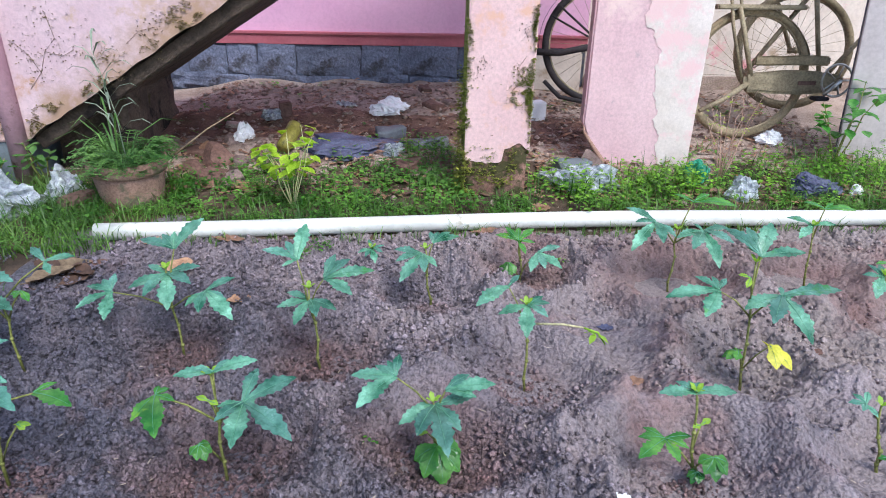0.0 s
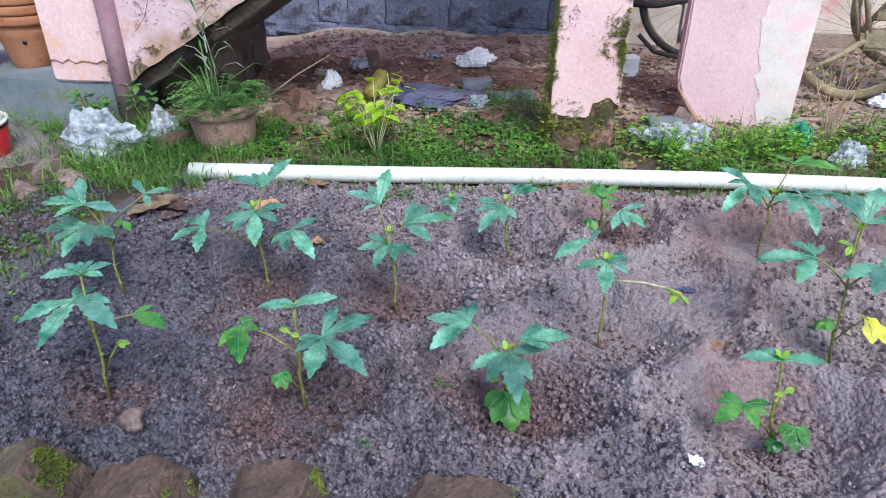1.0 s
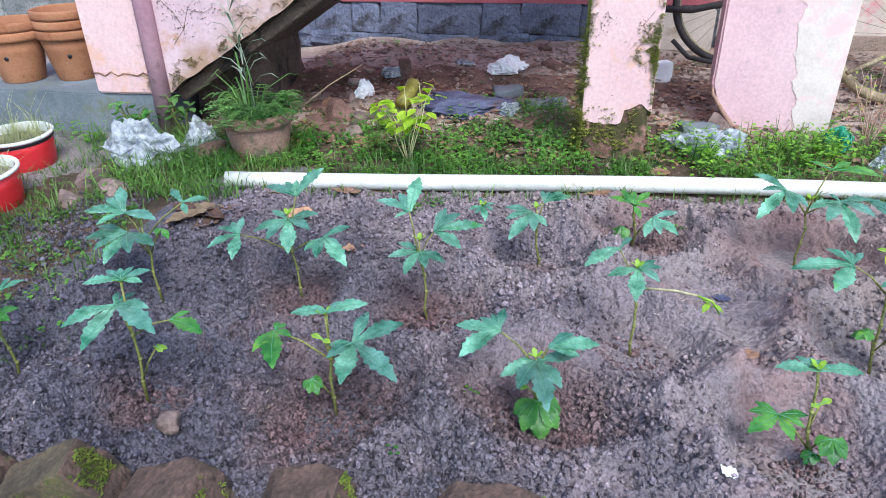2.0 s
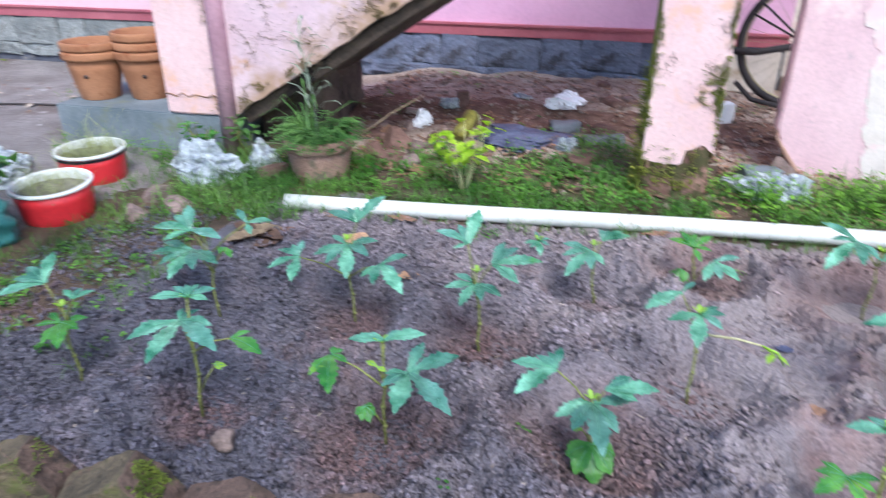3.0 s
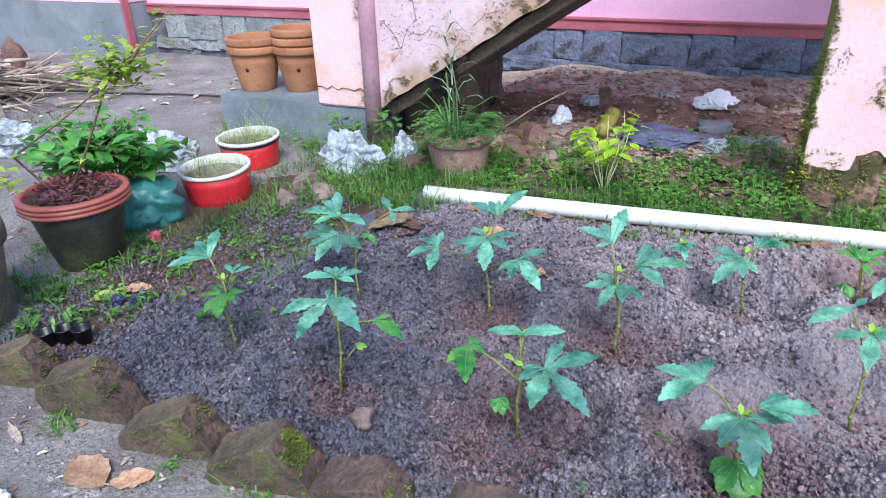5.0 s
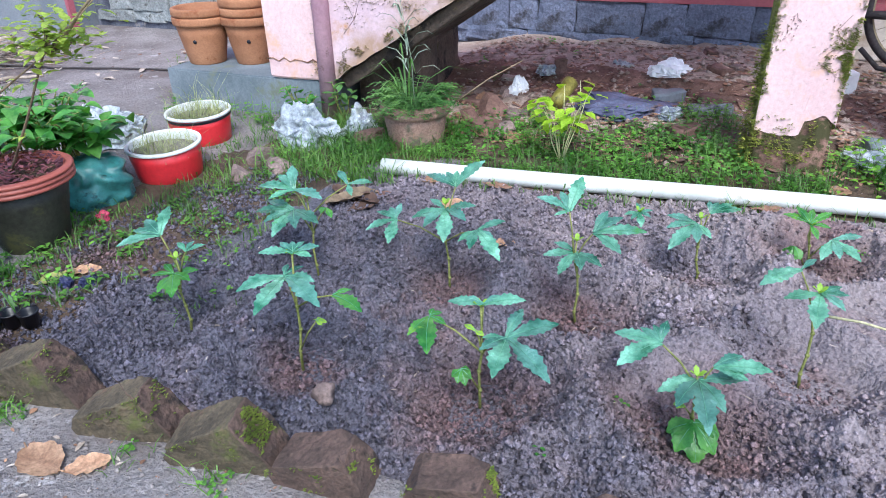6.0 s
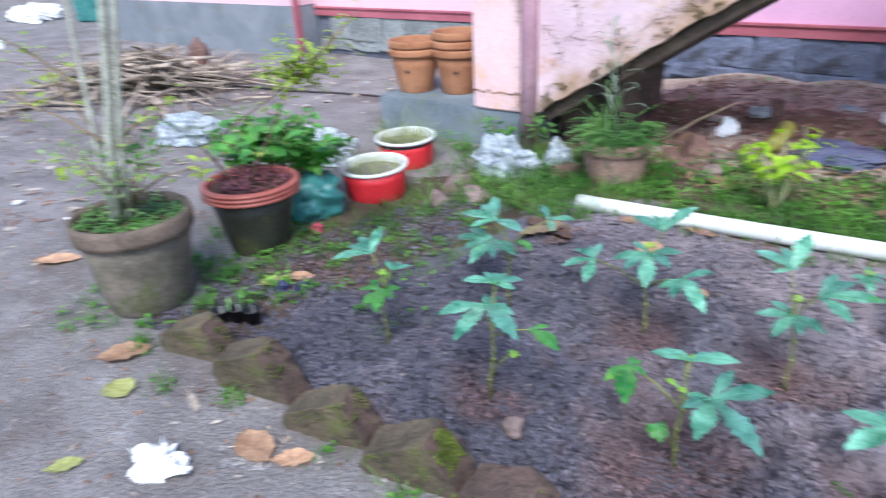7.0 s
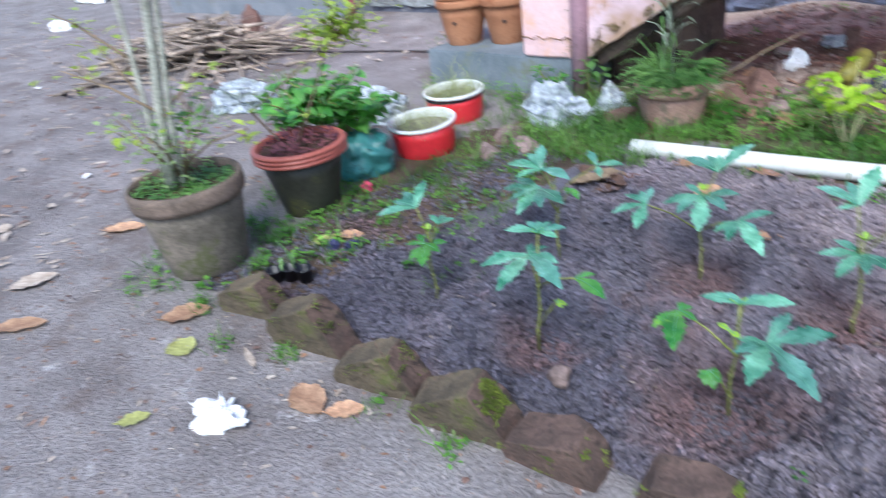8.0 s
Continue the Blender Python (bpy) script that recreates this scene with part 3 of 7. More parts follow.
gx, gy = axis_lines(-4.2, 3.4, 0.035, 600), axis_lines(-0.6, 5.9, 0.035, 600)
X, Y = np.meshgrid(gx, gy, indexing="ij")
Z = land(X, Y)
bed_in = (Y > 1.02) & (Y < pipe_y(np.clip(X, -4, 4)) - 0.05) & (X > -1.85 + 0.25 * (Y - 1)) & (X < 2.6)
Z = np.where(bed_in, Z - 0.05, Z)
ny = len(gy)
quads = [(i * ny + j, (i + 1) * ny + j, (i + 1) * ny + j + 1, i * ny + j + 1) for i in range(len(gx) - 1) for j in range(ny - 1)]
ground_mesh = mesh_of("ground", np.stack([X.ravel(), Y.ravel(), Z.ravel()], 1), quads)
ground_mesh.materials.append(YARD)
ground_mesh.materials.append(EARTH)
ground_mesh.materials.append(SOIL)
ground_mesh.materials.append(HUMUS)
ground_mesh.materials.append(surface("red_root_earth", rgb(112, 82, 70), rgb(152, 118, 104), 6.0, 80, 0.95, 1.0, stain=(rgb(80, 56, 46), 9.0, 0.6), depth=0.014))
cx, cy = (X[:-1, :-1] + X[1:, 1:]) / 2, (Y[:-1, :-1] + Y[1:, 1:]) / 2
wob = 0.25 * relief(cx, cy, 0.6, 5) + 0.1 * relief(cx, cy, 0.15, 6)
brown = (cy > 2.55 + wob) & (cy < 6.5) & (cx > -2.2 + wob) & (cx < 6)
dark = (cy > 1.02 + wob * 0.3) & (cy < 2.7 + wob) & (cx > -2.25 + wob) & (cx < 2.7)
ground_mesh.polygons.foreach_set("material_index", np.where(dark & (cx > -1.7 + wob * 0.4), 2, np.where((brown | dark) & (cy < 3.55 + wob * 1.5), 3, np.where(brown & (cy > 4.2 + wob * 0.5) & (cy < 4.62 + wob * 0.6) & (cx < 0.9 + wob), 4, brown))).ravel().astype(np.int32))
link("ground", ground_mesh, None, kind="structure", label="trodden sandy yard soil turning to brown earth by the house", category="ground")

# soil bed with a shallow watering basin round each seedling
STEP = 0.0045
bx, by = np.arange(-2.15, 2.7, STEP), np.arange(0.88, 2.99, STEP)
X, Y = np.meshgrid(bx, by, indexing="ij")
Z = 0.0 + 0.014 * relief(X, Y, 0.3, 11) + 0.007 * relief(X, Y, 0.09, 12) + 0.006 * relief(X, Y, 0.045, 13)
WASHED = [(0.96, 2.36, 0.36), (1.52, 2.4, 0.34), (0.55, 1.95, 0.3), (0.05, 1.62, 0.16), (0.62, 1.55, 0.2)]
smooth_ = np.zeros_like(X)
for px_, py_, pr_ in WASHED:
    smooth_ = np.maximum(smooth_, np.exp(-((np.hypot(X - px_, (Y - py_) * 1.3) / pr_) ** 4)))
smooth_ = np.maximum(smooth_, np.clip((X + 0.1) / 1.4, 0, 0.75) * (0.7 + 0.3 * relief(X, Y, 0.4, 46)))
lumpy = np.clip(0.85 + 0.5 * relief(X, Y, 0.28, 16), 0.35, 1.2) * (1 - 0.78 * smooth_)
Z += lumpy * (0.007 * relief(X, Y, 0.03, 41) + 0.006 * relief(X, Y, 0.016, 42) + 0.019 * domes(X + 0.004 * relief(X, Y, 0.02, 48), Y + 0.004 * relief(X, Y, 0.022, 53), 0.019, 31) + 0.012 * domes(X, Y, 0.05, 43) * (relief(X, Y, 0.12, 44) > 0.2))
# open pores between the crumbs
pores = relief(X + 0.5 * Y, Y, 0.024, 49) + 0.7 * relief(X, Y + 0.3 * X, 0.012, 50)
Z -= (0.4 + 0.6 * lumpy) * 0.042 * np.clip(pores - 0.2, 0, 0.7)
for px_, py_ in BASINS:
    d = np.hypot(X - px_, Y - py_) / 0.22
    d = d * (1 + 0.18 * relief(X, Y, 0.11, 52))
    Z += -0.06 * np.exp(-(d / 0.8) ** 4) + 0.048 * np.exp(-((d - 1.2) / 0.25) ** 2)
edge = np.minimum.reduce([(Y - 0.93) / 0.12, (pipe_y(X) + 0.02 - Y) / 0.06, (X + 1.95 - 0.28 * (Y - 1) + 0.1 * relief(X, Y, 0.3, 15)) / 0.22, (2.65 - X) / 0.2])
edge = np.clip(edge, -1, 1)
Z += -0.06 * np.clip(1 - edge, 0, 2) ** 1.5 * 0.6
ny = len(by)


def soil_height(x, y):
    i, j = int(round((x + 2.15) / STEP)), int(round((y - 0.88) / STEP))
    return float(BED_Z[min(max(i, 0), len(bx) - 1), min(max(j, 0), ny - 1)])


BED_Z, SMOOTH = Z, smooth_
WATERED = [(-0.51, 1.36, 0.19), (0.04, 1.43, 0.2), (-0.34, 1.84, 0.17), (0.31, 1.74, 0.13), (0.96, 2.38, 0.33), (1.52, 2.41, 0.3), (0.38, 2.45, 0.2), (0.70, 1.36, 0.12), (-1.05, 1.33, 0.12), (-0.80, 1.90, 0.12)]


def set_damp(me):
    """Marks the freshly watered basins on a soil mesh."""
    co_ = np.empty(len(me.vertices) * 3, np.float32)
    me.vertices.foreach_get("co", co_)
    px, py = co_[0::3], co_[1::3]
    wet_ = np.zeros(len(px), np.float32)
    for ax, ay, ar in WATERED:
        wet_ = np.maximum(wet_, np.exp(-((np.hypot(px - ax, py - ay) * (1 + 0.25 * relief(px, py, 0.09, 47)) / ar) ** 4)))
    me.attributes.new("soil_tone", "FLOAT", "POINT").data.foreach_set("value", wet_.astype(np.float32))
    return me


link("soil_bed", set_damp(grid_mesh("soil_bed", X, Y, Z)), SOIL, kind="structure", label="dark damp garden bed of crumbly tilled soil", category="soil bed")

specks = Soup()
for _ in range(420):
    x, y = R.uniform(-1.7, 2.3), R.uniform(1.08, 2.62)
    a, l = R.uniform(0, 6.28), 0.004 + 0.02 * R.random() ** 3
    p = Vector((x, y, soil_height(x, y) + 0.006))
    q = Vector((math.cos(a), math.sin(a), R.uniform(-0.1, 0.3))) * l
    specks.strip([p, p + q * 0.5, p + q], [0.0012, 0.0022, 0.0008], Vector((-math.sin(a), math.cos(a), 0)))
link("straw_bits", specks, PALE_LITTER, kind="stuff", label="pale straw bits and root scraps on the soil", category="litter")


def loose_crumbs(name, count, seed, size):
    """Many small uneven crumbs lying on the bed, as one mesh."""
    g_ = np.random.default_rng(seed)
    x = g_.uniform(-2.35, 2.4, count)
    y = 0.97 + 1.78 * g_.random(count) ** 1.3
    i, j = np.clip(np.rint((x + 2.15) / STEP).astype(int), 0, len(bx) - 1), np.clip(np.rint((y - 0.88) / STEP).astype(int), 0, ny - 1)
    sm = SMOOTH[i, j]
    fringe = np.clip((-1.75 + 0.28 * (y - 1) - x) / 0.2, 0, 1)
    keep = (y < pipe_y(x) - 0.06) & (x > -2.3 + 0.3 * np.clip(y - 1.8, 0, 1)) & (g_.random(count) > 1.45 * sm + 0.35 * (relief(x, y, 0.13, 45) < -0.2) + 0.3 * fringe)
    x, y, i, j = x[keep], y[keep], i[keep], j[keep]
    s = size * (0.4 + 1.5 * g_.random(len(x)) ** 3.2) * np.where(g_.random(len(x)) < 0.1, 1.5, 1.0)
    z = np.maximum(np.where(x > -2.1, BED_Z[i, j], -1.0), land(x, y) - 0.05 * (x > -1.7)) + s * 0.6
    unit = np.array(((1, 0, 0), (0, 1, 0), (-1, 0, 0), (0, -1, 0), (0, 0, 1.0), (0, 0, -0.8)), float)
    body = unit[None] * s[:, None, None] * g_.uniform(0.75, 1.3, (len(x), 6, 1))
    a = g_.uniform(0, 6.283, len(x))
    ca, sa = np.cos(a)[:, None], np.sin(a)[:, None]
    rot = np.stack([body[..., 0] * ca - body[..., 1] * sa, body[..., 0] * sa + body[..., 1] * ca, body[..., 2]], -1) + np.stack([x, y, z], 1)[:, None]
    tri = np.array(((0, 1, 4), (1, 2, 4), (2, 3, 4), (3, 0, 4), (1, 0, 5), (2, 1, 5), (3, 2, 5), (0, 3, 5)))
    faces = (np.arange(len(x))[:, None, None] * 6 + tri[None]).reshape(-1, 3).astype(np.int32)
    me = bpy.data.meshes.new(name)
    me.vertices.add(len(x) * 6)
    me.vertices.foreach_set("co", rot.astype(np.float32).ravel())
    me.loops.add(faces.size)
    me.loops.foreach_set("vertex_index", faces.ravel())
    me.polygons.add(len(faces))
    me.polygons.foreach_set("loop_start", np.arange(0, faces.size, 3, dtype=np.int32))
    me.polygons.foreach_set("loop_total", np.full(len(faces), 3, dtype=np.int32))
    me.polygons.foreach_set("use_smooth", np.ones(len(faces), dtype=bool))
    me.update(calc_edges=True)
    return me


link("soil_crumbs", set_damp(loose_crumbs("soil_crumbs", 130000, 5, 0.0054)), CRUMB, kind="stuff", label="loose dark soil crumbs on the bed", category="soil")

# ---- house ----
house = thing("house_front", "pink painted house front on a dark stone plinth", "house", kind="structure")
part("wall", box(-2.6, 1.25, 5.66, 5.9, 0.47, 3.2, 0.0), PINK_HOUSE, house)
# lighter paint here stands for the stronger light on this stretch
part("wall", box(-6.2, -2.604, 5.66, 5.9, 0.47, 3.2, 0.0), PINK_WING, house, "paler stretch of wall, stronger light put into its paint")
part("wall", box(1.254, 6.0, 5.67, 5.9, -0.2, 3.2, 0.0), WHITEWASH, house, "whitewashed stretch of wall")
part("low_wall", box(1.26, 6.0, 5.62, 5.665, -0.2, 0.17, 0.006), EARTH, house, "mud-splashed lower wall")
part("band", box(-6.2, 1.255, 5.63, 5.9, 0.375, 0.466, 0.004), RED_BAND, house, "dark red painted skirting band")
part("band_lip", box(-6.2, 1.255, 5.615, 5.9, 0.455, 0.475, 0.003), RED_BAND, house)
part("plinth_core", box(-6.2, 1.25, 5.664, 5.9, -0.2, 0.372, 0.0), MORTAR, house)
part("core", box(-6.2, 6.0, 5.904, 9.0, -0.2, 3.2, 0.0), PINK_HOUSE, house)
wing = thing("house_wing", "pale pink house wing with a grey painted plinth", "house", kind="structure")
part("wall", box(-10.2, -6.2, 5.36, 9.0, 0.5, 3.2, 0.0), PINK_WING, wing)
part("plinth", box(-10.2, -6.2, 5.33, 9.0, -0.2, 0.496, 0.01), GREY_PAINT, wing, "grey painted plinth")
part("corner_band", box(-6.22, -6.18, 5.32, 5.40, -0.1, 3.2, 0.004), RED_BAND, wing, "dark red corner strip")

# outside stair: base slab, column, sloping flight
stair = thing("outside_stair", "pink plastered outdoor staircase with mossy sloping flight", "staircase", kind="structure")
part("base_slab", box(-3.25, -2.06, 3.37, 4.5, -0.1, 0.222, 0.008, 0.004, 5), CONCRETE, stair, "grey concrete landing slab")
part("column", box(-2.47, -2.125, 3.36, 3.72, 0.226, 2.9, 0.012, 0.004, 7), PINK_MOSSY, stair)
flight = bmesh.new()
xs = [-2.04 + 0.04 * i for i in range(84)]
prev = None
for i, x in enumerate(xs):
    lo = 0.235 + 0.63 * (x + 2.04)
    col = [flight.verts.new((x, y, z + (0.014 * noise.noise(Vector((x * 9, y, z * 3))) + 0.008 * noise.noise(Vector((x * 31, y, 1))) if z < lo + 0.1 else 0))) for y, z in ((3.36, lo), (4.75, lo), (4.75, lo + 0.3), (3.47, lo + 0.3), (3.47, max(lo + 0.31, min(lo + 1.25, 1.15))), (3.36, max(lo + 0.31, min(lo + 1.25, 1.15))))]
    if prev:
        for k in range(6):
            flight.faces.new((prev[k], prev[(k + 1) % 6], col[(k + 1) % 6], col[k]))
    else:
        flight.faces.new(col)
    prev = col
flight.faces.new(prev[::-1])
bmesh.ops.recalc_face_normals(flight, faces=flight.faces[:])
fm = bpy.data.meshes.new("flight")
flight.to_mesh(fm)
flight.free()
fm.materials.append(PINK_FLIGHT)
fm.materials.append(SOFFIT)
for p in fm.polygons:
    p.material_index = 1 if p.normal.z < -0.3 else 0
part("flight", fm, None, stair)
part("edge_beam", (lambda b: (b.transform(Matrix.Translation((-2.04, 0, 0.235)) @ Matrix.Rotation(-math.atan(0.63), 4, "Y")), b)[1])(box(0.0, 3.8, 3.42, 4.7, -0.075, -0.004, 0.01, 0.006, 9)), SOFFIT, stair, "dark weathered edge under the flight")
# near-black wedge filling in the deep shade beneath the flight
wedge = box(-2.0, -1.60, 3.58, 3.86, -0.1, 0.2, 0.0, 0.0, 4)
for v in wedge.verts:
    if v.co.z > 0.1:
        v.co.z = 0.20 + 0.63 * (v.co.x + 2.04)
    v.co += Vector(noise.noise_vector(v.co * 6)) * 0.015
part("stair_core", wedge, SOFFIT, stair, "dark wedge standing in for the deep shade under the flight")
# foot stone takes the same dark tone for the shaded recess there
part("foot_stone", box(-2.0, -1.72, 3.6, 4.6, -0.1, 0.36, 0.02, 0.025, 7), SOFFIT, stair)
pp = Soup()
pp.tube([(-2.075, 3.345, -0.02), (-2.075, 3.345, 0.8), (-2.07, 3.35, 2.9)], [0.05, 0.048, 0.048], 14)
link("downpipe", pp, DOWNPIPE, label="mauve painted rain pipe running down the stair column", category="pipe")

# pillars
def ragged_coat(x0, x1, y0, y1, low, z1, thick=0.012, n=26, rows=40):
    """Plaster round a pillar, ending in a broken edge above its bare foot."""
    rim_ = []
    for (ax, ay), (bx_, by_) in zip(((x0, y0), (x1, y0), (x1, y1), (x0, y1)), ((x1, y0), (x1, y1), (x0, y1), (x0, y0))):
        rim_ += [(ax + (bx_ - ax) * i / n, ay + (by_ - ay) * i / n) for i in range(n)]
    mx, my, m = (x0 + x1) / 2, (y0 + y1) / 2, len(rim_)
    vs, fs = [], []
    for r_ in range(-1, rows + 1):
        for i, (x, y) in enumerate(rim_):
            foot = low(x, y)
            z = foot + (z1 - foot) * (max(r_, 0) / rows) ** 1.6
            k = 1.0 if r_ >= 0 else 1 - thick / (x1 - x0) * 2
            corner = 1 - 0.02 * (min(i % n, n - i % n) == 0)
            w_ = 0.005 * noise.noise(Vector((x * 6, y * 6, z * 5))) + 0.002 * noise.noise(Vector((x * 25, y * 25, z * 22)))
            vs.append((mx + (x - mx) * (k * corner + w_ * 4), my + (y - my) * (k * corner + w_ * 4), z + (0 if r_ >= 0 else 0.004)))
    for r_ in range(rows + 1):
        for i in range(m):
            a, b_ = r_ * m + i, r_ * m + (i + 1) % m
            fs.append((a, b_, b_ + m, a + m))
    fs.append(tuple((rows + 1) * m + i for i in range(m)))
    return mesh_of("plaster", vs, fs, False)


def foot_line(x, y):
    return 0.225 + 0.07 * noise.noise(Vector((x * 9, y * 9, 4))) + 0.02 * noise.noise(Vector((x * 22, y * 22, 9))) + (0.05 if x > 0.36 else 0)


pillar_1 = link("pillar_1", ragged_coat(0.165, 0.485, 3.2, 3.52, foot_line, 2.62), PINK_MOSSY, kind="structure", label="pink plastered pillar with moss and a bare base", category="pillar")
pillar_1.data.materials.append(surface("moss_stained_plaster", rgb(112, 120, 48), rgb(172, 168, 98), 7.0, 90, 0.95, 0.7, stain=(rgb(206, 178, 160), 6.0, 0.6), depth=0.008))
for p in pillar_1.data.polygons:
    p.material_index = 1 if p.normal.x < -0.6 else 0
part("worn_base", box(0.172, 0.478, 3.207, 3.513, -0.1, 0.36, 0.012, 0.012, 11), surface("bare_pillar_base", rgb(122, 88, 78), rgb(178, 138, 124), 9.0, 70, 0.9, 0.9, stain=[(rgb(76, 72, 44), 6.0, 0.47), (rgb(58, 46, 38), 9.0, 0.6)], depth=0.01), pillar_1, "bare mossy base where the plaster fell off")
pillar_2 = thing("pillar_2", "broad pink pillar with peeling white plaster", "pillar", kind="structure")
b = box(0.862, 1.485, 3.77, 3.86, -0.03, 2.62, 0.012, 0.002, 26)
for v in b.verts:
    if v.co.z < 0.22 and v.co.x < 1.08:
        v.co.x = max(v.co.x, 0.87 + (0.22 - v.co.z) * 0.7)
part("shaft", b, PINK, pillar_2)
# a thin skin of old plaster: ragged left edge, narrower towards the ground
skin = ([], [])
for i in range(301):
    z = 2.62 * i / 300
    e = 1.19 + 0.13 * max(0.0, 0.75 - z) / 0.75 - 0.03 * (z > 0.78) + 0.05 * noise.noise(Vector((3, 0, z * 4))) + 0.03 * noise.noise(Vector((5, 0, z * 13))) + 0.014 * noise.noise(Vector((8, 0, z * 29))) + 0.012 * noise.noise(Vector((8, 2, z * 75)))
    e = min(e, 1.476)
    skin[0].extend([(e + 0.003, 3.772, z), (e, 3.7665, z), ((e + 1.49) / 2, 3.7655, z), (1.488, 3.7665, z), (1.4915, 3.768, z), (1.4915, 3.80, z), (1.4915, 3.862, z), (1.47, 3.863, z)])
    if i:
        for q in range(7):
            a = 8 * (i - 1) + q
            skin[1].append((a, a + 1, a + 9, a + 8))
part("plaster_coat", mesh_of("plaster_coat", *skin, False), PEELED, pillar_2, "peeling white plaster coat")
s = Soup()
s.tube([(0.868, 3.772, 0.25), (0.874, 3.77, 0.21), (0.93, 3.768, 0.13), (0.99, 3.766, 0.05), (1.03, 3.766, 0.0)], [0.003, 0.009, 0.012, 0.015, 0.016], 8)
part("worn_edge", s, OLD_CLAY, pillar_2, "bare brown edge of the knocked-off corner")

# stone panel standing at the far right
pier = thing("stone_panel", "tall pale veined stone panel standing upright in the weeds", "panel", pose(2.44, 3.9, 0.0, 0, -3, -14), kind="structure")
part("backing", box(0.004, 0.9, 0.024, 0.06, -0.05, 2.5, 0.0), MORTAR, pier)
for i in range(2):
    for j in range(5):
        part("tile", box(0.45 * i, 0.446 + 0.45 * i, 0.0, 0.02, -0.05 + 0.5 * j, 0.446 + 0.5 * j, 0.003), TILE, pier)

# ---- white pipe along the bed ----
pts = [(x, pipe_y(x), 0.045 + 0.005 * math.sin(x * 2.1)) for x in np.linspace(-1.43, 2.9, 24)]
sp = Soup()
sp.tube(pts, 0.037, 20)
pvc = link("drain_pipe", sp, PVC, label="long white plastic pipe lying along the bed edge", category="pipe")

# ---- edging stones ----
STONE_END = surface("broken_laterite", rgb(70, 57, 50), rgb(110, 88, 78), 9.0, 90, 0.9, 1.0, stain=[(rgb(92, 94, 50), 5.0, 0.62), (rgb(50, 42, 38), 7.0, 0.58)], mottle=0.8, vary=0.15, depth=0.006)
# right end x, y, half length, half depth, peak height, turn, tilt
STONES = [(-1.89, 0.985, 0.13, 0.055, 0.135, 12, 22), (-1.575, 0.965, 0.135, 0.06, 0.165, 10, 24), (-1.24, 0.95, 0.14, 0.06, 0.138, 10, 25), (-0.955, 0.945, 0.14, 0.065, 0.155, 10, 29),
          (-0.68, 0.965, 0.125, 0.065, 0.112, 6, 18), (-0.38, 1.01, 0.11, 0.06, 0.088, 2, 12), (0.05, 1.03, 0.13, 0.06, 0.055, 0, 4), (0.48, 1.0, 0.13, 0.06, 0.05, 2, 4), (0.93, 1.0, 0.13, 0.06, 0.05, 0, 4)]
for i, (x, y, hx, hy, h, turn, tilt) in enumerate(STONES):
    hx, hy, h = hx * 0.88, hy * 0.85, h + 0.012
    sr = random.Random(50 + i)
    # a squared block, tipped up at one end and half sunk in the soil; origin at its raised corner
    b = box(-2 * hx, 0, -hy, hy, -0.24, 0, 0.0)
    chips = [((-2 * hx, 0, -0.03), (-0.9, sr.uniform(-0.2, 0.1), 1)), ((0, -hy, -0.02), (0.8, -0.7, sr.uniform(0.0, 0.5))), ((0, hy * 0.7, -0.02), (0.4, 1, 0.3)), ((0, 0, -0.10), (1, sr.uniform(-0.2, 0.1), sr.uniform(-0.2, 0.1)))]
    for co_, no_ in chips:
        bmesh.ops.bisect_plane(b, geom=b.verts[:] + b.edges[:] + b.faces[:], plane_co=co_, plane_no=no_, clear_outer=True)
        bmesh.ops.holes_fill(b, edges=[e for e in b.edges if e.is_boundary])
    bmesh.ops.bevel(b, geom=b.edges[:], offset=0.003, segments=1, affect="EDGES")
    bmesh.ops.triangulate(b, faces=b.faces[:])
    for _ in range(4):
        bmesh.ops.subdivide_edges(b, edges=[e for e in b.edges if e.calc_length() > 0.018], cuts=1)
        bmesh.ops.triangulate(b, faces=b.faces[:])
    b.normal_update()
    for f in b.faces:
        f.smooth = False
        f.material_index = 1 if f.normal.x > 0.45 and f.calc_center_median().y > -hy * 2 else 0
    for v in b.verts:
        q = v.co + Vector((i * 4.1, 0, 0))
        v.co += Vector(noise.noise_vector(q * 8)) * 0.006 + Vector(noise.noise_vector(q * 28)) * 0.0035 + Vector(noise.noise_vector(q * 80)) * 0.003
    stone_mesh_ = bpy.data.meshes.new("edging_stone")
    b.to_mesh(stone_mesh_)
    b.free()
    stone_mesh_.materials.append(STONE_END if i > 3 else LATERITE)
    stone_mesh_.materials.append(STONE_END)
    st = link("edging_stone", stone_mesh_, None, label="rough reddish edging block furred with moss, tipped up by the bed", category="stone", group="edging stones", at=pose(x, y, h, 4, -tilt, turn))
    fur = Soup()
    for _ in range(420 if i == 3 else 120):
        fy_, fz_ = sr.uniform(-hy, hy * 0.6), -0.11 * sr.random()
        if relief(fy_ + i, fz_, 0.03, 61) > (-0.05 if i == 3 else 0.25):
            weed(fur, 0.004, fy_, fz_, 0.004, 3, 0.007)
    for _ in range(260):
        fx_, fz_ = -2 * hx * sr.random(), -0.1 * sr.random()
        if relief(fx_ + i * 2, fz_, 0.035, 62) > 0.3:
            weed(fur, fx_, -hy - 0.003, fz_, 0.003, 3, 0.005)
    tagged(part("moss_patch", fur, MOSS, st, "olive moss growing on the stone"), kind="stuff")

# ---- okra seedlings ----
VEIN = surface("leaf_vein", rgb(78, 142, 108), rgb(112, 172, 132), 20.0, 100, 0.5, 0.1, mottle=0.2)
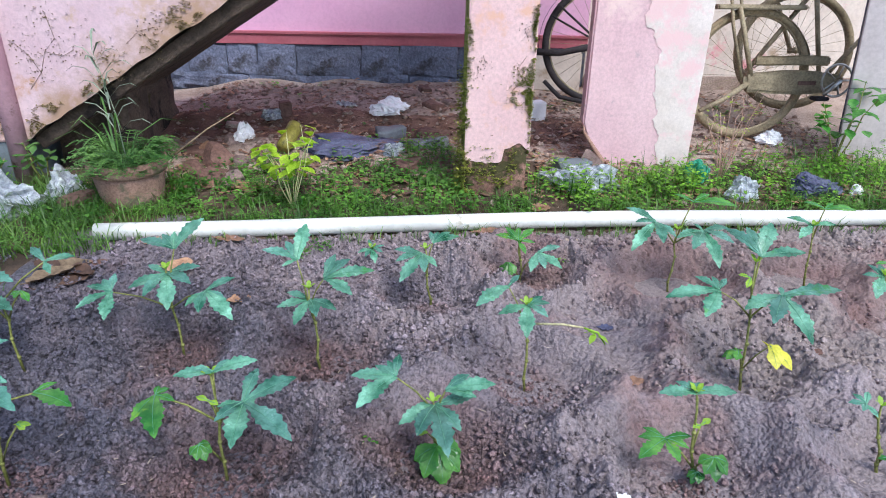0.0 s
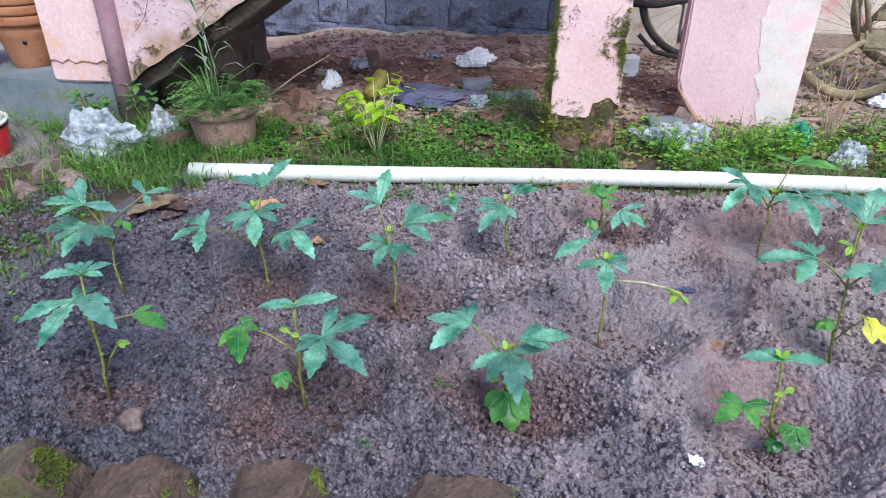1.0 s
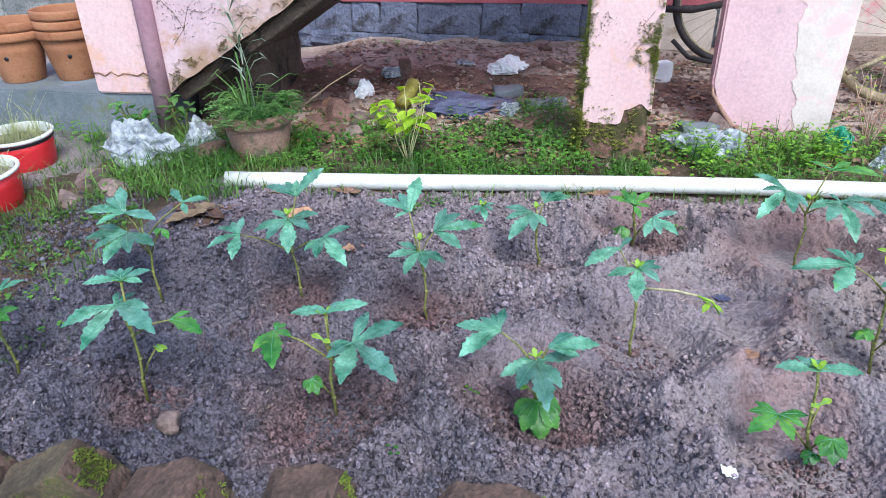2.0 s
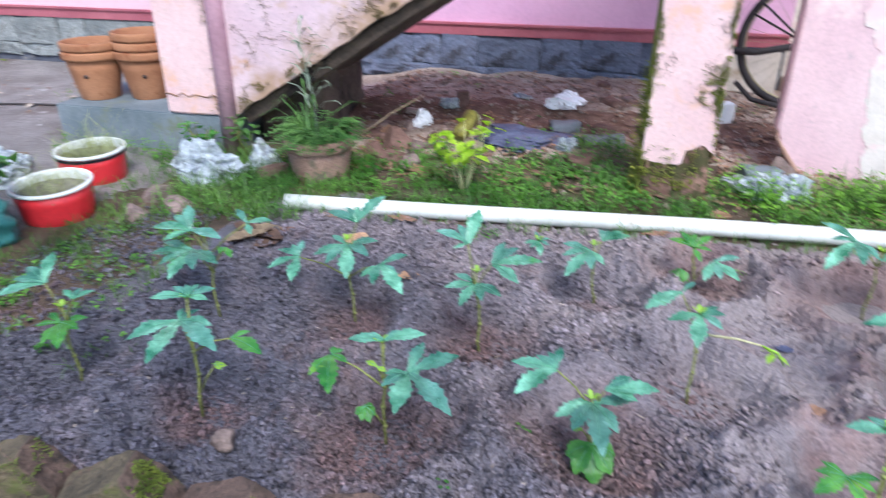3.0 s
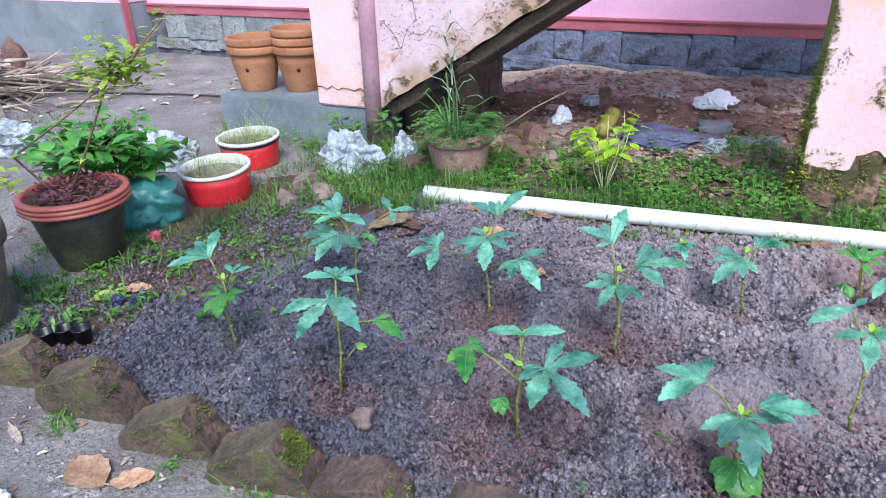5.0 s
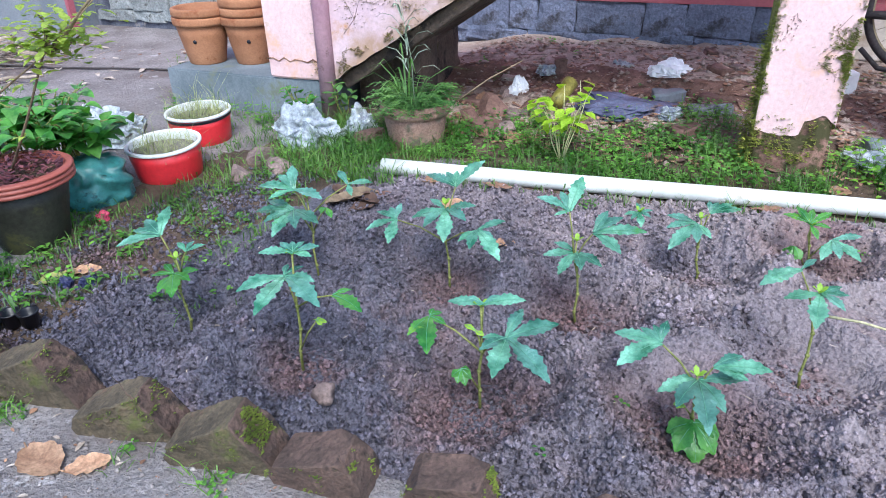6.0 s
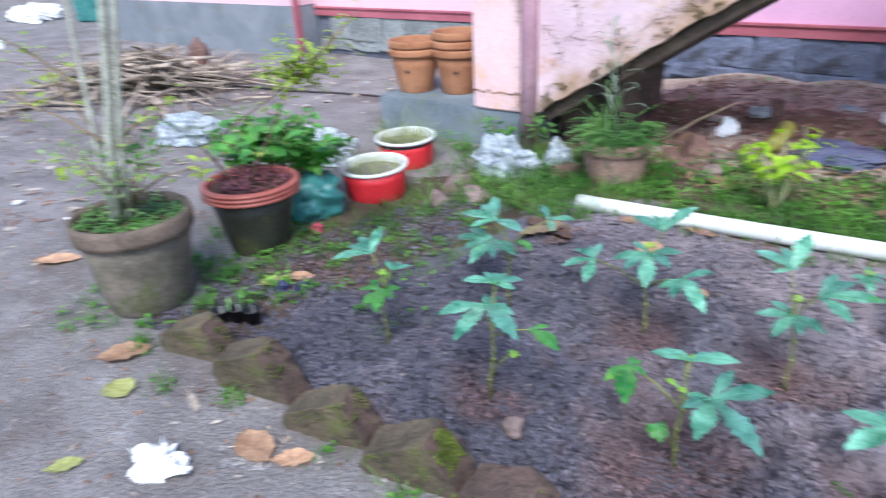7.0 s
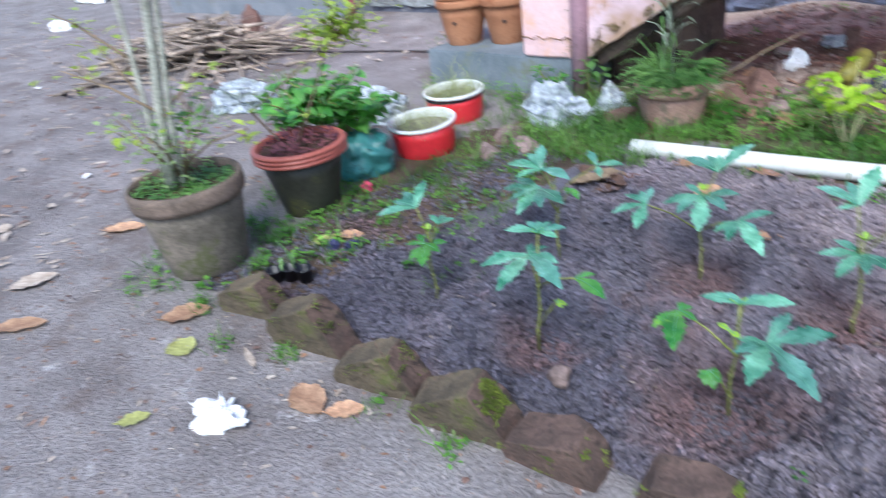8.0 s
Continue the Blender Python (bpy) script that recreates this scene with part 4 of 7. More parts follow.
TEAL, FRESH, BUD, ROUND, YELLOW = LEAF_TEAL, LEAF_FRESH, LEAF_BUD, "round", LEAF_YELLOW
plant_count = [0]


def seedling(x, y, top, leaves):
    """An okra seedling: knotty stem, a petiole to every leaf, and palmate leaves given by joint and lobes (azimuth, mm, pitch)."""
    plant_count[0] += 1
    z0 = soil_height(x, y) - 0.01
    tall = top[2]
    root = thing("okra_seedling", ("tall" if tall > 0.27 else "short") + " okra seedling with lobed blue-green leaves, rooted in the bed", "seedling", (x, y, z0), "okra seedlings")
    base_z = -z0
    st = Soup()
    top_v = Vector((top[0], top[1], top[2] + base_z))
    bend = [Vector((0.006 * math.sin(i * 1.9 + x * 9), 0.006 * math.cos(i * 2.3 + y * 7), 0)) * (1 if 0 < i < 5 else 0) for i in range(6)]
    spine = [top_v * (i / 5) + bend[i] for i in range(6)]
    st.tube(spine, [0.0048, 0.0042, 0.0038, 0.0034, 0.003, 0.0026], 8)
    for i in (1, 2, 3):
        p = spine[i]
        st.tube([p - Vector((0, 0, 0.004)), p + Vector((0.001, 0, 0.002)), p + Vector((0, 0, 0.008))], [0.0044, 0.0064, 0.0044], 8)
    part("stem", st, STEM, root, "yellow-green knotty stem")
    for k, (kind, jx, jy, jz, lobes) in enumerate(leaves):
        j = Vector((jx, jy, jz + base_z))
        leaf, ribs_ = Soup(), Soup()
        if kind == "round" or kind is YELLOW or len(lobes) == 1:
            az, mm, pitch = lobes[0]
            az, pitch, ln = radians(az), radians(pitch - 25), mm / 1000
            if kind == "round":
                pitch -= 0.35
                for da in (-1.5, -0.75, 0, 0.75, 1.5):
                    lobe(leaf, j + Vector((0, 0, 0.0006 * da)), az + da, ln * (0.98 - 0.2 * abs(da)), pitch + 0.25 * abs(da), ln * 0.26, 0.3, 0.1, veins=ribs_)
            for da, lf, wf in (() if kind == "round" else ((0, 1.0, 0.3), (0.8, 0.85, 0.3), (-0.8, 0.8, 0.28), (1.7, 0.5, 0.3))):
                lobe(leaf, j + Vector((0, 0, 0.0006 * k)), az + da, ln * lf, pitch, ln * wf, 0.25, 0.04, veins=ribs_)
            mat = LEAF_FRESH if kind == "round" else kind
        else:
            mat = kind
            fan = sorted([(a, m, p) for a, m, p in lobes])
            extra = []
            for (a, m, p), (a2, m2, p2) in zip(fan, fan[1:] + [(fan[0][0] + 360, fan[0][1], fan[0][2])]):
                gap = a2 - a
                if 62 < gap < 125 and len(fan) + len(extra) < 6 and kind is not BUD:
                    extra.append(((a + a2) / 2, (m + m2) / 2 * 0.82, (p + p2) / 2))
            for q, (a, m, p) in enumerate(fan + extra):
                ln = min(m * 1.05, 190) / 1000
                lobe(leaf, j + Vector((0, 0, 0.0008 * q)), radians(a), ln, radians(p + 4), min(max(ln * 0.185, 0.009), 0.026), 0.28, 0.15, q, veins=ribs_)
            # the palm that joins the lobes at their roots
            palm = sorted(fan + extra)
            for (a, m, p), (a2, m2, p2) in zip(palm, palm[1:] + [(palm[0][0] + 360, palm[0][1], palm[0][2])]):
                if a2 - a > 115:
                    continue
                tips = []
                for aa, mm_, pp_, f_ in ((a, m, p, 0.3), ((a + a2) / 2, (m + m2) / 2, (p + p2) / 2, 0.17), (a2, m2, p2, 0.3)):
                    ra, rp, rl = radians(aa), radians(pp_ + 8), min(mm_ * 1.05, 190) / 1000 * f_
                    tips.append(j + Vector((math.cos(ra) * math.cos(rp), math.sin(ra) * math.cos(rp), math.sin(rp) + 0.14)) * rl)
                leaf.add([j + Vector((0, 0, 0.001))] + tips, [(0, 1, 2), (0, 2, 3)])
        lf = part("leaf", leaf, mat, root)
        part("vein", ribs_, VEIN, lf)
        # petiole from the stem to the leaf joint
        s = spine[min(4, max(1, int(5 * min(1, max(0.1, (j.z - 0.05) / max(top_v.z, 0.05))))))]
        if (j - s).length > 0.02:
            pt = Soup()
            mid = (s + j) / 2 + Vector((0, 0, 0.012))
            pt.tube([s, mid, j], [0.0032, 0.0026, 0.002], 6)
            part("petiole", pt, STEM, lf)
    crown = Soup()
    for q in range(4):
        a = q * 1.7 + x * 5
        leaflet(crown, top_v, (math.cos(a), math.sin(a), 1.0), 0.03, 0.007)
    part("bud", crown, LEAF_BUD, root, "pale green leaf bud")
    return root


seedling(-1.05, 1.33, (0.02, 0.00, 0.35), [
    (TEAL, 0.023, 0.000, 0.358, [(-162, 90, -5), (23, 72, 8), (121, 37, 17), (-6, 60, -2)]),
    (TEAL, -0.015, 0.000, 0.277, [(-134, 128, -9), (-81, 258, -5), (-30, 186, -6), (105, 40, 16), (-5, 97, -1)]),
    (FRESH, 0.131, 0.000, 0.247, [(-22, 114, -5), (30, 51, 8)]),
    (BUD, 0.069, 0.000, 0.150, [(28, 30, 6)]),
])
seedling(-0.51, 1.36, (-0.00, 0.00, 0.28), [
    (TEAL, 0.007, 0.000, 0.288, [(-169, 87, -3), (15, 101, 5), (45, 45, 14), (174, 50, 2)]),
    (TEAL, 0.069, 0.000, 0.198, [(-42, 181, -6), (-87, 143, -8), (28, 132, 8), (79, 94, 17), (-165, 59, -3)]),
    (FRESH, -0.140, 0.000, 0.219, [(-71, 139, -9), (-109, 84, -11), (-21, 54, -5), (88, 25, 14)]),
    (ROUND, -0.044, -0.030, 0.094, [(-46, 46, -5)]),
    (BUD, -0.014, 0.000, 0.203, [(163, 34, 3), (-24, 27, -6)]),
])
seedling(0.04, 1.43, (-0.02, 0.00, 0.15), [
    (TEAL, -0.115, 0.000, 0.227, [(-179, 107, -1), (-130, 132, -10), (83, 64, 18), (153, 59, 8)]),
    (TEAL, -0.015, 0.000, 0.136, [(-143, 108, -6), (11, 99, 3), (-80, 172, -7), (-54, 105, -8), (-174, 53, -2)]),
    (TEAL, 0.012, 0.000, 0.186, [(5, 123, 1), (33, 73, 10), (-19, 78, -4)]),
    (ROUND, -0.007, -0.030, 0.032, [(-77, 106, -4)]),
    (BUD, -0.040, 0.000, 0.055, [(178, 24, 2)]),
])
seedling(0.31, 1.74, (-0.02, 0.00, 0.26), [
    (TEAL, -0.075, 0.000, 0.318, [(-143, 118, -15), (43, 49, 19), (-162, 50, -8)]),
    (TEAL, -0.016, 0.000, 0.256, [(-157, 92, -9), (2, 63, 1), (-97, 119, -21), (27, 54, 12)]),
])
seedling(-0.34, 1.84, (-0.02, 0.00, 0.25), [
    (TEAL, -0.049, 0.000, 0.347, [(168, 106, 6), (82, 122, 30), (-149, 46, -15), (128, 72, 24)]),
    (TEAL, 0.028, 0.000, 0.286, [(-35, 109, -15), (69, 84, 26), (6, 147, 3), (37, 96, 17)]),
    (TEAL, -0.021, 0.000, 0.210, [(-160, 96, -8), (-108, 102, -21), (-26, 94, -11), (165, 72, 6)]),
])
seedling(-0.80, 1.90, (-0.01, 0.00, 0.28), [
    (TEAL, 0.027, 0.000, 0.350, [(52, 127, 25), (169, 106, 6), (103, 59, 29)]),
    (TEAL, -0.194, 0.000, 0.197, [(-140, 105, -15), (-80, 113, -22), (94, 65, 26), (172, 76, 4)]),
    (TEAL, -0.010, 0.000, 0.263, [(-149, 111, -14), (-72, 148, -22), (11, 100, 5), (160, 66, 10)]),
    (TEAL, 0.103, 0.000, 0.202, [(-46, 156, -16), (-129, 76, -18), (26, 93, 12), (-25, 72, -11)]),
])
seedling(-1.28, 1.82, (-0.01, 0.00, 0.27), [
    (TEAL, -0.058, 0.000, 0.293, [(-174, 131, -3), (122, 103, 25), (-13, 124, -6), (-140, 90, -17)]),
    (TEAL, -0.070, 0.000, 0.214, [(-163, 133, -7), (-93, 136, -21), (-21, 127, -9), (174, 107, 3)]),
    (TEAL, 0.155, 0.000, 0.343, [(144, 68, 18), (7, 85, 4), (-50, 57, -21)]),
    (FRESH, 0.062, 0.000, 0.243, [(-43, 58, -17), (-147, 28, -14)]),
])
seedling(0.01, 2.25, (-0.02, 0.00, 0.19), [
    (TEAL, -0.032, 0.000, 0.169, [(175, 98, 3), (-121, 149, -22), (-46, 77, -20)]),
    (TEAL, 0.006, 0.000, 0.214, [(12, 97, 7), (101, 48, 29), (30, 78, 16)]),
])
seedling(0.38, 2.45, (-0.02, 0.00, 0.13), [
    (FRESH, -0.025, 0.000, 0.131, [(168, 91, 6), (37, 87, 18), (-67, 65, -26), (130, 79, 23)]),
    (ROUND, -0.060, -0.030, 0.051, [(-136, 74, -18)]),
    (TEAL, 0.056, 0.000, 0.082, [(-43, 116, -18), (13, 91, 7), (-112, 103, -24)]),
])
seedling(-0.23, 2.50, (0.00, 0.00, 0.07), [
    (TEAL, 0.002, 0.000, 0.067, [(-158, 58, -11), (12, 48, 7), (-77, 76, -26), (118, 44, 26)]),
])
seedling(-1.51, 1.39, (0.01, 0.00, 0.22), [
    (TEAL, -0.028, 0.000, 0.295, [(-140, 123, -10), (111, 110, 21), (156, 93, 8)]),
    (FRESH, -0.013, 0.000, 0.160, [(-82, 90, -10), (22, 77, 5), (-53, 125, -7), (155, 61, 6)]),
    (TEAL, 0.056, 0.000, 0.254, [(35, 59, 11), (154, 51, 8)]),
])
seedling(0.99, 1.75, (-0.05, 0.00, 0.40), [
    (TEAL, -0.040, 0.000, 0.418, [(58, 123, 26), (2, 124, 1), (138, 122, 20), (146, 43, 16)]),
    (TEAL, -0.139, 0.000, 0.307, [(-167, 165, -5), (-125, 121, -18), (149, 72, 14), (47, 49, 19)]),
    (TEAL, 0.051, 0.000, 0.288, [(3, 171, 1), (-87, 197, -18), (-157, 136, -9), (82, 31, 23), (-72, 102, -20)]),
    (YELLOW, 0.037, -0.030, 0.134, [(-41, 92, -11)]),
    (ROUND, -0.053, -0.030, 0.114, [(153, 54, 8)]),
    (BUD, -0.054, 0.000, 0.349, [(170, 35, 5), (-124, 44, -20)]),
])
seedling(0.96, 2.38, (-0.01, 0.00, 0.22), [
    (TEAL, -0.096, 0.000, 0.248, [(155, 119, 14), (-132, 184, -21), (-48, 91, -22), (-142, 75, -19)]),
    (TEAL, 0.091, 0.000, 0.216, [(-161, 114, -10), (-87, 191, -26), (4, 93, 2), (143, 44, 19)]),
    (FRESH, 0.030, 0.000, 0.334, [(-10, 155, -6), (160, 71, 12), (20, 75, 12)]),
])
seedling(1.52, 2.41, (-0.03, 0.00, 0.23), [
    (TEAL, -0.035, 0.000, 0.231, [(166, 96, 8), (-141, 98, -19), (-3, 87, -1)]),
    (FRESH, -0.005, 0.000, 0.300, [(-6, 111, -4), (165, 79, 9), (28, 47, 16)]),
])
seedling(0.70, 1.36, (-0.04, 0.00, 0.24), [
    (TEAL, -0.040, 0.000, 0.237, [(-176, 92, -1), (-3, 93, -1), (110, 34, 14), (13, 47, 2)]),
    (FRESH, -0.095, 0.000, 0.093, [(-140, 108, -2), (146, 56, 4), (-82, 80, -4), (3, 66, 0)]),
    (ROUND, 0.026, -0.030, 0.062, [(-94, 61, -1)]),
    (ROUND, -0.008, -0.030, 0.014, [(-138, 36, -2)]),
    (BUD, -0.011, 0.000, 0.138, [(-158, 24, -2), (31, 33, 5)]),
])
seedling(1.69, 2.12, (-0.08, 0.00, 0.17), [
    (TEAL, -0.087, 0.000, 0.161, [(129, 60, 22), (-126, 116, -20), (18, 84, 8)]),
    (FRESH, -0.082, 0.000, 0.218, [(-169, 49, -5), (13, 76, 6)]),
])
seedling(1.22, 1.40, (-0.06, 0.00, 0.17), [
    (TEAL, -0.102, 0.000, 0.175, [(180, 45, 0), (-82, 44, -10), (57, 43, 11)]),
    (FRESH, 0.010, 0.000, 0.000, [(-167, 32, 0), (-59, 33, -3)]),
])
# ---- pots ----
def planter(name, label, x, y, r_top, r_bot, h, body_mat, rim_mat, rim_h, fill_mat, fill_drop=0.03, lip=0.015, turn=0, tilt=0, z=0.0, category="plant pot", group="", ribs=0, rim_label=""):
    """A turned pot: hollow body, thick rim band, and the soil in it."""
    pot = thing(name, label, category, pose(x, y, z, tilt, 0, turn), group)
    t = 0.012
    rr = lambda q: r_bot + (r_top - r_bot) * (q / h)
    part("body", lathe([(0.002, 0.0), (r_bot * 0.97, 0.0), (r_bot, 0.006), (rr(h * 0.3), h * 0.3), (rr(h * 0.6), h * 0.6), (rr(h - rim_h), h - rim_h), (rr(h - rim_h) - t, h - rim_h), (r_bot - t, 0.012), (0.002, 0.012)], 44, 0.004), body_mat, pot)
    prof = [(rr(h - rim_h) - t, h - rim_h - 0.002)]
    n = max(1, ribs)
    for i in range(n):
        z0, z1 = h - rim_h + rim_h * i / n, h - rim_h + rim_h * (i + 1) / n
        prof += [(r_top + lip * 0.55, z0 + 0.002), (r_top + lip, z0 + (z1 - z0) * 0.3), (r_top + lip, z0 + (z1 - z0) * 0.75), (r_top + lip * 0.6, z1 - 0.001)]
    prof += [(r_top - t * 0.6, h + 0.002), (r_top - t, h - 0.006), (rr(h - rim_h) - t, h - rim_h - 0.002)]
    part("rim", lathe(prof, 44, 0.004), rim_mat, pot, rim_label)
    if fill_mat:
        vs, fs, n = [(0, 0, h - fill_drop + 0.012)], [], 26
        for ring_i in range(1, 6):
            rad = (r_top - t * 0.9) * ring_i / 5
            for q in range(n):
                a = 6.2832 * q / n
                vs.append((rad * math.cos(a), rad * math.sin(a), h - fill_drop + 0.012 * noise.noise(Vector((rad * 30 * math.cos(a), rad * 30 * math.sin(a), x)))))
        for q in range(n):
            fs.append((0, 1 + q, 1 + (q + 1) % n))
            for i in range(4):
                a, b2 = 1 + i * n + q, 1 + i * n + (q + 1) % n
                fs.append((a, a + n, b2 + n, b2))
        part("potting_soil", mesh_of("potting_soil", vs, fs), fill_mat, pot)
    return pot


big_pot = planter("cement_pot", "large weathered cement plant pot streaked with moss, on the yard soil", -2.43, 1.09, 0.205, 0.15, 0.36, CEMENT_POT, POT_RIM, 0.07, POTTING, 0.035, 0.008, rim_label="dull clay-coloured rim")
dark_pot = planter("plastic_pot", "dark plastic plant pot with a ribbed red-brown rim", -2.44, 1.63, 0.19, 0.12, 0.31, DARK_PLASTIC, BROWN_RIM, 0.055, POTTING, 0.03, ribs=3, rim_label="ribbed red-brown rim")
for i, (bxx, byy, tl) in enumerate(((-2.41, 2.37, 3), (-2.59, 2.84, 2))):
    bucket = planter("enamel_basin", "red enamel basin with a white rim, filled with soil and sprouts", bxx, byy, 0.168, 0.148, 0.17, RED_ENAMEL, WHITE_ENAMEL, 0.016, DRY_POTTING, 0.042, 0.006, tilt=tl, group="red basins", category="basin", rim_label="white enamel rim")
    part("inner_wall", lathe([(0.138, 0.08), (0.146, 0.14), (0.1525, 0.169)], 40), WHITE_ENAMEL, bucket, "chipped white enamel inside")
    if i:
        part("black_band", lathe([(0.1665, 0.138), (0.17, 0.142), (0.1705, 0.15), (0.169, 0.153)], 40), BLACK, bucket, "dark band under the rim")
    sprouts = Soup()
    for _ in range(190 if i else 120):
        a, r = R.uniform(0, 6.28), 0.15 * math.sqrt(R.random())
        tuft(sprouts, r * math.cos(a), r * math.sin(a), 0.12, 3, 0.05 + (0.09 if i else 0.04) * R.random() ** 2, 0.012, 0.0013, 1.3)
    for _ in range(14 if i else 5):
        a, r = R.uniform(0, 6.28), 0.14 * math.sqrt(R.random())
        tuft(sprouts, r * math.cos(a), r * math.sin(a), 0.13, 2, 0.22, 0.012, 0.0014, 0.8)
    tagged(part("seed_grass", sprouts, surface("pale_sprout", rgb(130, 142, 92), rgb(190, 194, 156), 6.0, 60, 0.7, 0.1, translucent=0.2, isle=0.25), bucket), kind="stuff")
fern_pot = planter("fern_pot", "old clay pot overflowing with ferny greenery", -1.43, 3.10, 0.172, 0.135, 0.245, OLD_CLAY, OLD_CLAY, 0.06, POTTING, 0.02, lip=0.008)

# nested empty terracotta pots on the slab
def terracotta(x, y, z, turn):
    pot = planter("terracotta_pot", "clean orange terracotta flower pot stacked on the concrete slab", x, y, 0.172, 0.115, 0.29, TERRACOTTA, TERRACOTTA, 0.05, None, lip=0.007, turn=turn, z=z, group="stacked terracotta pots")
    # solid black plug painting in the dark of the hole
    hole = Soup()
    hole.tube([(0.13 * math.cos(radians(-75)), 0.13 * math.sin(radians(-75)), 0.15), (0.147 * math.cos(radians(-75)), 0.147 * math.sin(radians(-75)), 0.15)], 0.012, 10)
    part("drain_hole", hole, BLACK, pot)
    return pot


terracotta(-3.11, 3.61, 0.222, 0)
terracotta(-3.108, 3.612, 0.222 + 0.052, 40)
terracotta(-2.81, 3.70, 0.222, 12)
terracotta(-2.808, 3.702, 0.222 + 0.055, 70)
terracotta(-2.81, 3.70, 0.222 + 0.108, 110)


# ---- plants in the pots ----
def frond(soup, base, az, length, rise, leaf_len):
    d = Vector((math.cos(az), math.sin(az), 0))
    pts = []
    for i in range(9):
        s = i / 8
        pts.append(Vector(base) + d * length * s + Vector((0, 0, rise * (s - 0.75 * s * s) * 2)))
    soup.tube(pts, [0.0018] * 8 + [0.0006], 4)
    for i in range(1, 9):
        s = i / 8
        for side in (1, -1):
            e = (d * 0.5 + Vector((-d.y, d.x, 0)) * side + Vector((0, 0, R.uniform(-0.2, 0.25))))
            leaflet(soup, pts[i], e, leaf_len * (1.1 - 0.7 * s), leaf_len * 0.13)


ff = Soup()
for _ in range(210):
    a = R.uniform(0, 6.283)
    frond(ff, (0.07 * math.cos(a), 0.07 * math.sin(a), 0.21), a + R.uniform(-0.4, 0.4), R.uniform(0.07, 0.21), R.uniform(0.0, 0.17), R.uniform(0.03, 0.045))
tagged(part("fronds", ff, FERN, fern_pot), kind="stuff")
for _ in range(9):
    a = R.uniform(0, 6.28)
    d = Vector((math.cos(a), math.sin(a), 0))
    o = Vector((0.02 * d.x - 0.04, 0.02 * d.y, 0.2))
    l, h = R.uniform(0.14, 0.3), R.uniform(0.14, 0.3)
    bl = Soup()
    bl.strip([o, o + d * l * 0.3 + Vector((0, 0, h * 0.7)), o + d * l * 0.7 + Vector((0, 0, h)), o + d * l * 1.2 + Vector((0, 0, h * 0.8))], [0.003, 0.0048, 0.004, 0.0006], Vector((-d.y, d.x, 0)), 0.3)
    part("long_blade", bl, FERN, fern_pot)
spike = Soup()
top = Vector((-0.05, -0.02, 0.74))
spike.tube([(0, 0, 0.18), (-0.01, 0, 0.45), top], [0.003, 0.0024, 0.0012], 5)
for i in range(20):
    s = 0.3 + 0.7 * i / 19
    p = Vector((0, 0, 0.18)).lerp(top, s)
    q = Vector((math.cos(i * 2.4), 0.5 * math.sin(i * 2.4), 0))
    l = 0.17 - 0.07 * s * R.random()
    spike.strip([p, p + q * l * 0.4 + Vector((0, 0, l * 0.42)), p + q * l * 0.75 + Vector((0, 0, l * 0.5)), p + q * l + Vector((0, 0, l * 0.36))], [0.002, 0.006, 0.005, 0.0005], Vector((-q.y, q.x, 0)).normalized(), 0.3)
part("flower_stalk", spike, surface("grey_green_leaf", rgb(112, 128, 108), rgb(156, 168, 146), 8.0, 80, 0.6, 0.2), fern_pot, "tall grey-green leafy stalk")

SAGE = surface("sage_leaf", rgb(112, 138, 84), rgb(160, 182, 124), 6.0, 80, 0.55, 0.15, translucent=0.3)
tree = thing("potted_sapling", "slender pale-stemmed sapling with sparse yellow-green leaves, growing in the cement pot", "sapling", (-2.43, 1.09, 0.30))
tk = Soup()
tk.tube([(-0.03, -0.04, 0), (0.0, -0.02, 0.25), (0.04, 0.015, 0.5), (0.11, 0.05, 0.85), (0.22, 0.11, 1.5)], [0.022, 0.018, 0.016, 0.015, 0.013], 10)
part("trunk", tk, BARK, tree)
tk = Soup()
tk.tube([(0.0, -0.01, 0), (0.035, 0.01, 0.3), (0.09, 0.045, 0.6), (0.22, 0.14, 1.4)], [0.012, 0.011, 0.010, 0.008], 8)
part("trunk", tk, BARK, tree)
tk = Soup()
tk.tube([(-0.04, -0.05, 0), (-0.05, -0.03, 0.3), (-0.06, -0.01, 0.5), (-0.09, 0.02, 0.8), (-0.12, 0.06, 1.2)], [0.011, 0.010, 0.009, 0.008, 0.006], 8)
part("trunk", tk, BARK, tree)


def spray(parent, pts, leaves, size, mat, name="branch", loose=0.045):
    """A thin branch with oval leaves in loose clumps along it."""
    br = Soup()
    pts = [Vector(p) for p in pts]
    br.tube(pts, [0.006 - 0.004 * i / (len(pts) - 1) for i in range(len(pts))], 6)
    ob = part(name, br, TWIG, parent)
    lf = Soup()
    for _ in range(leaves):
        s = R.random() ** 0.6 * (len(pts) - 1)
        i = min(int(s), len(pts) - 2)
        p = pts[i].lerp(pts[i + 1], s - i) + Vector((R.gauss(0, loose), R.gauss(0, loose), R.gauss(0, loose * 0.75)))
        a = R.uniform(0, 6.28)
        leaflet(lf, p, (math.cos(a), math.sin(a), R.uniform(-0.5, 0.3)), size * R.uniform(0.6, 1.2), size * 0.3)
    part("leaves", lf, mat, ob)
    return ob


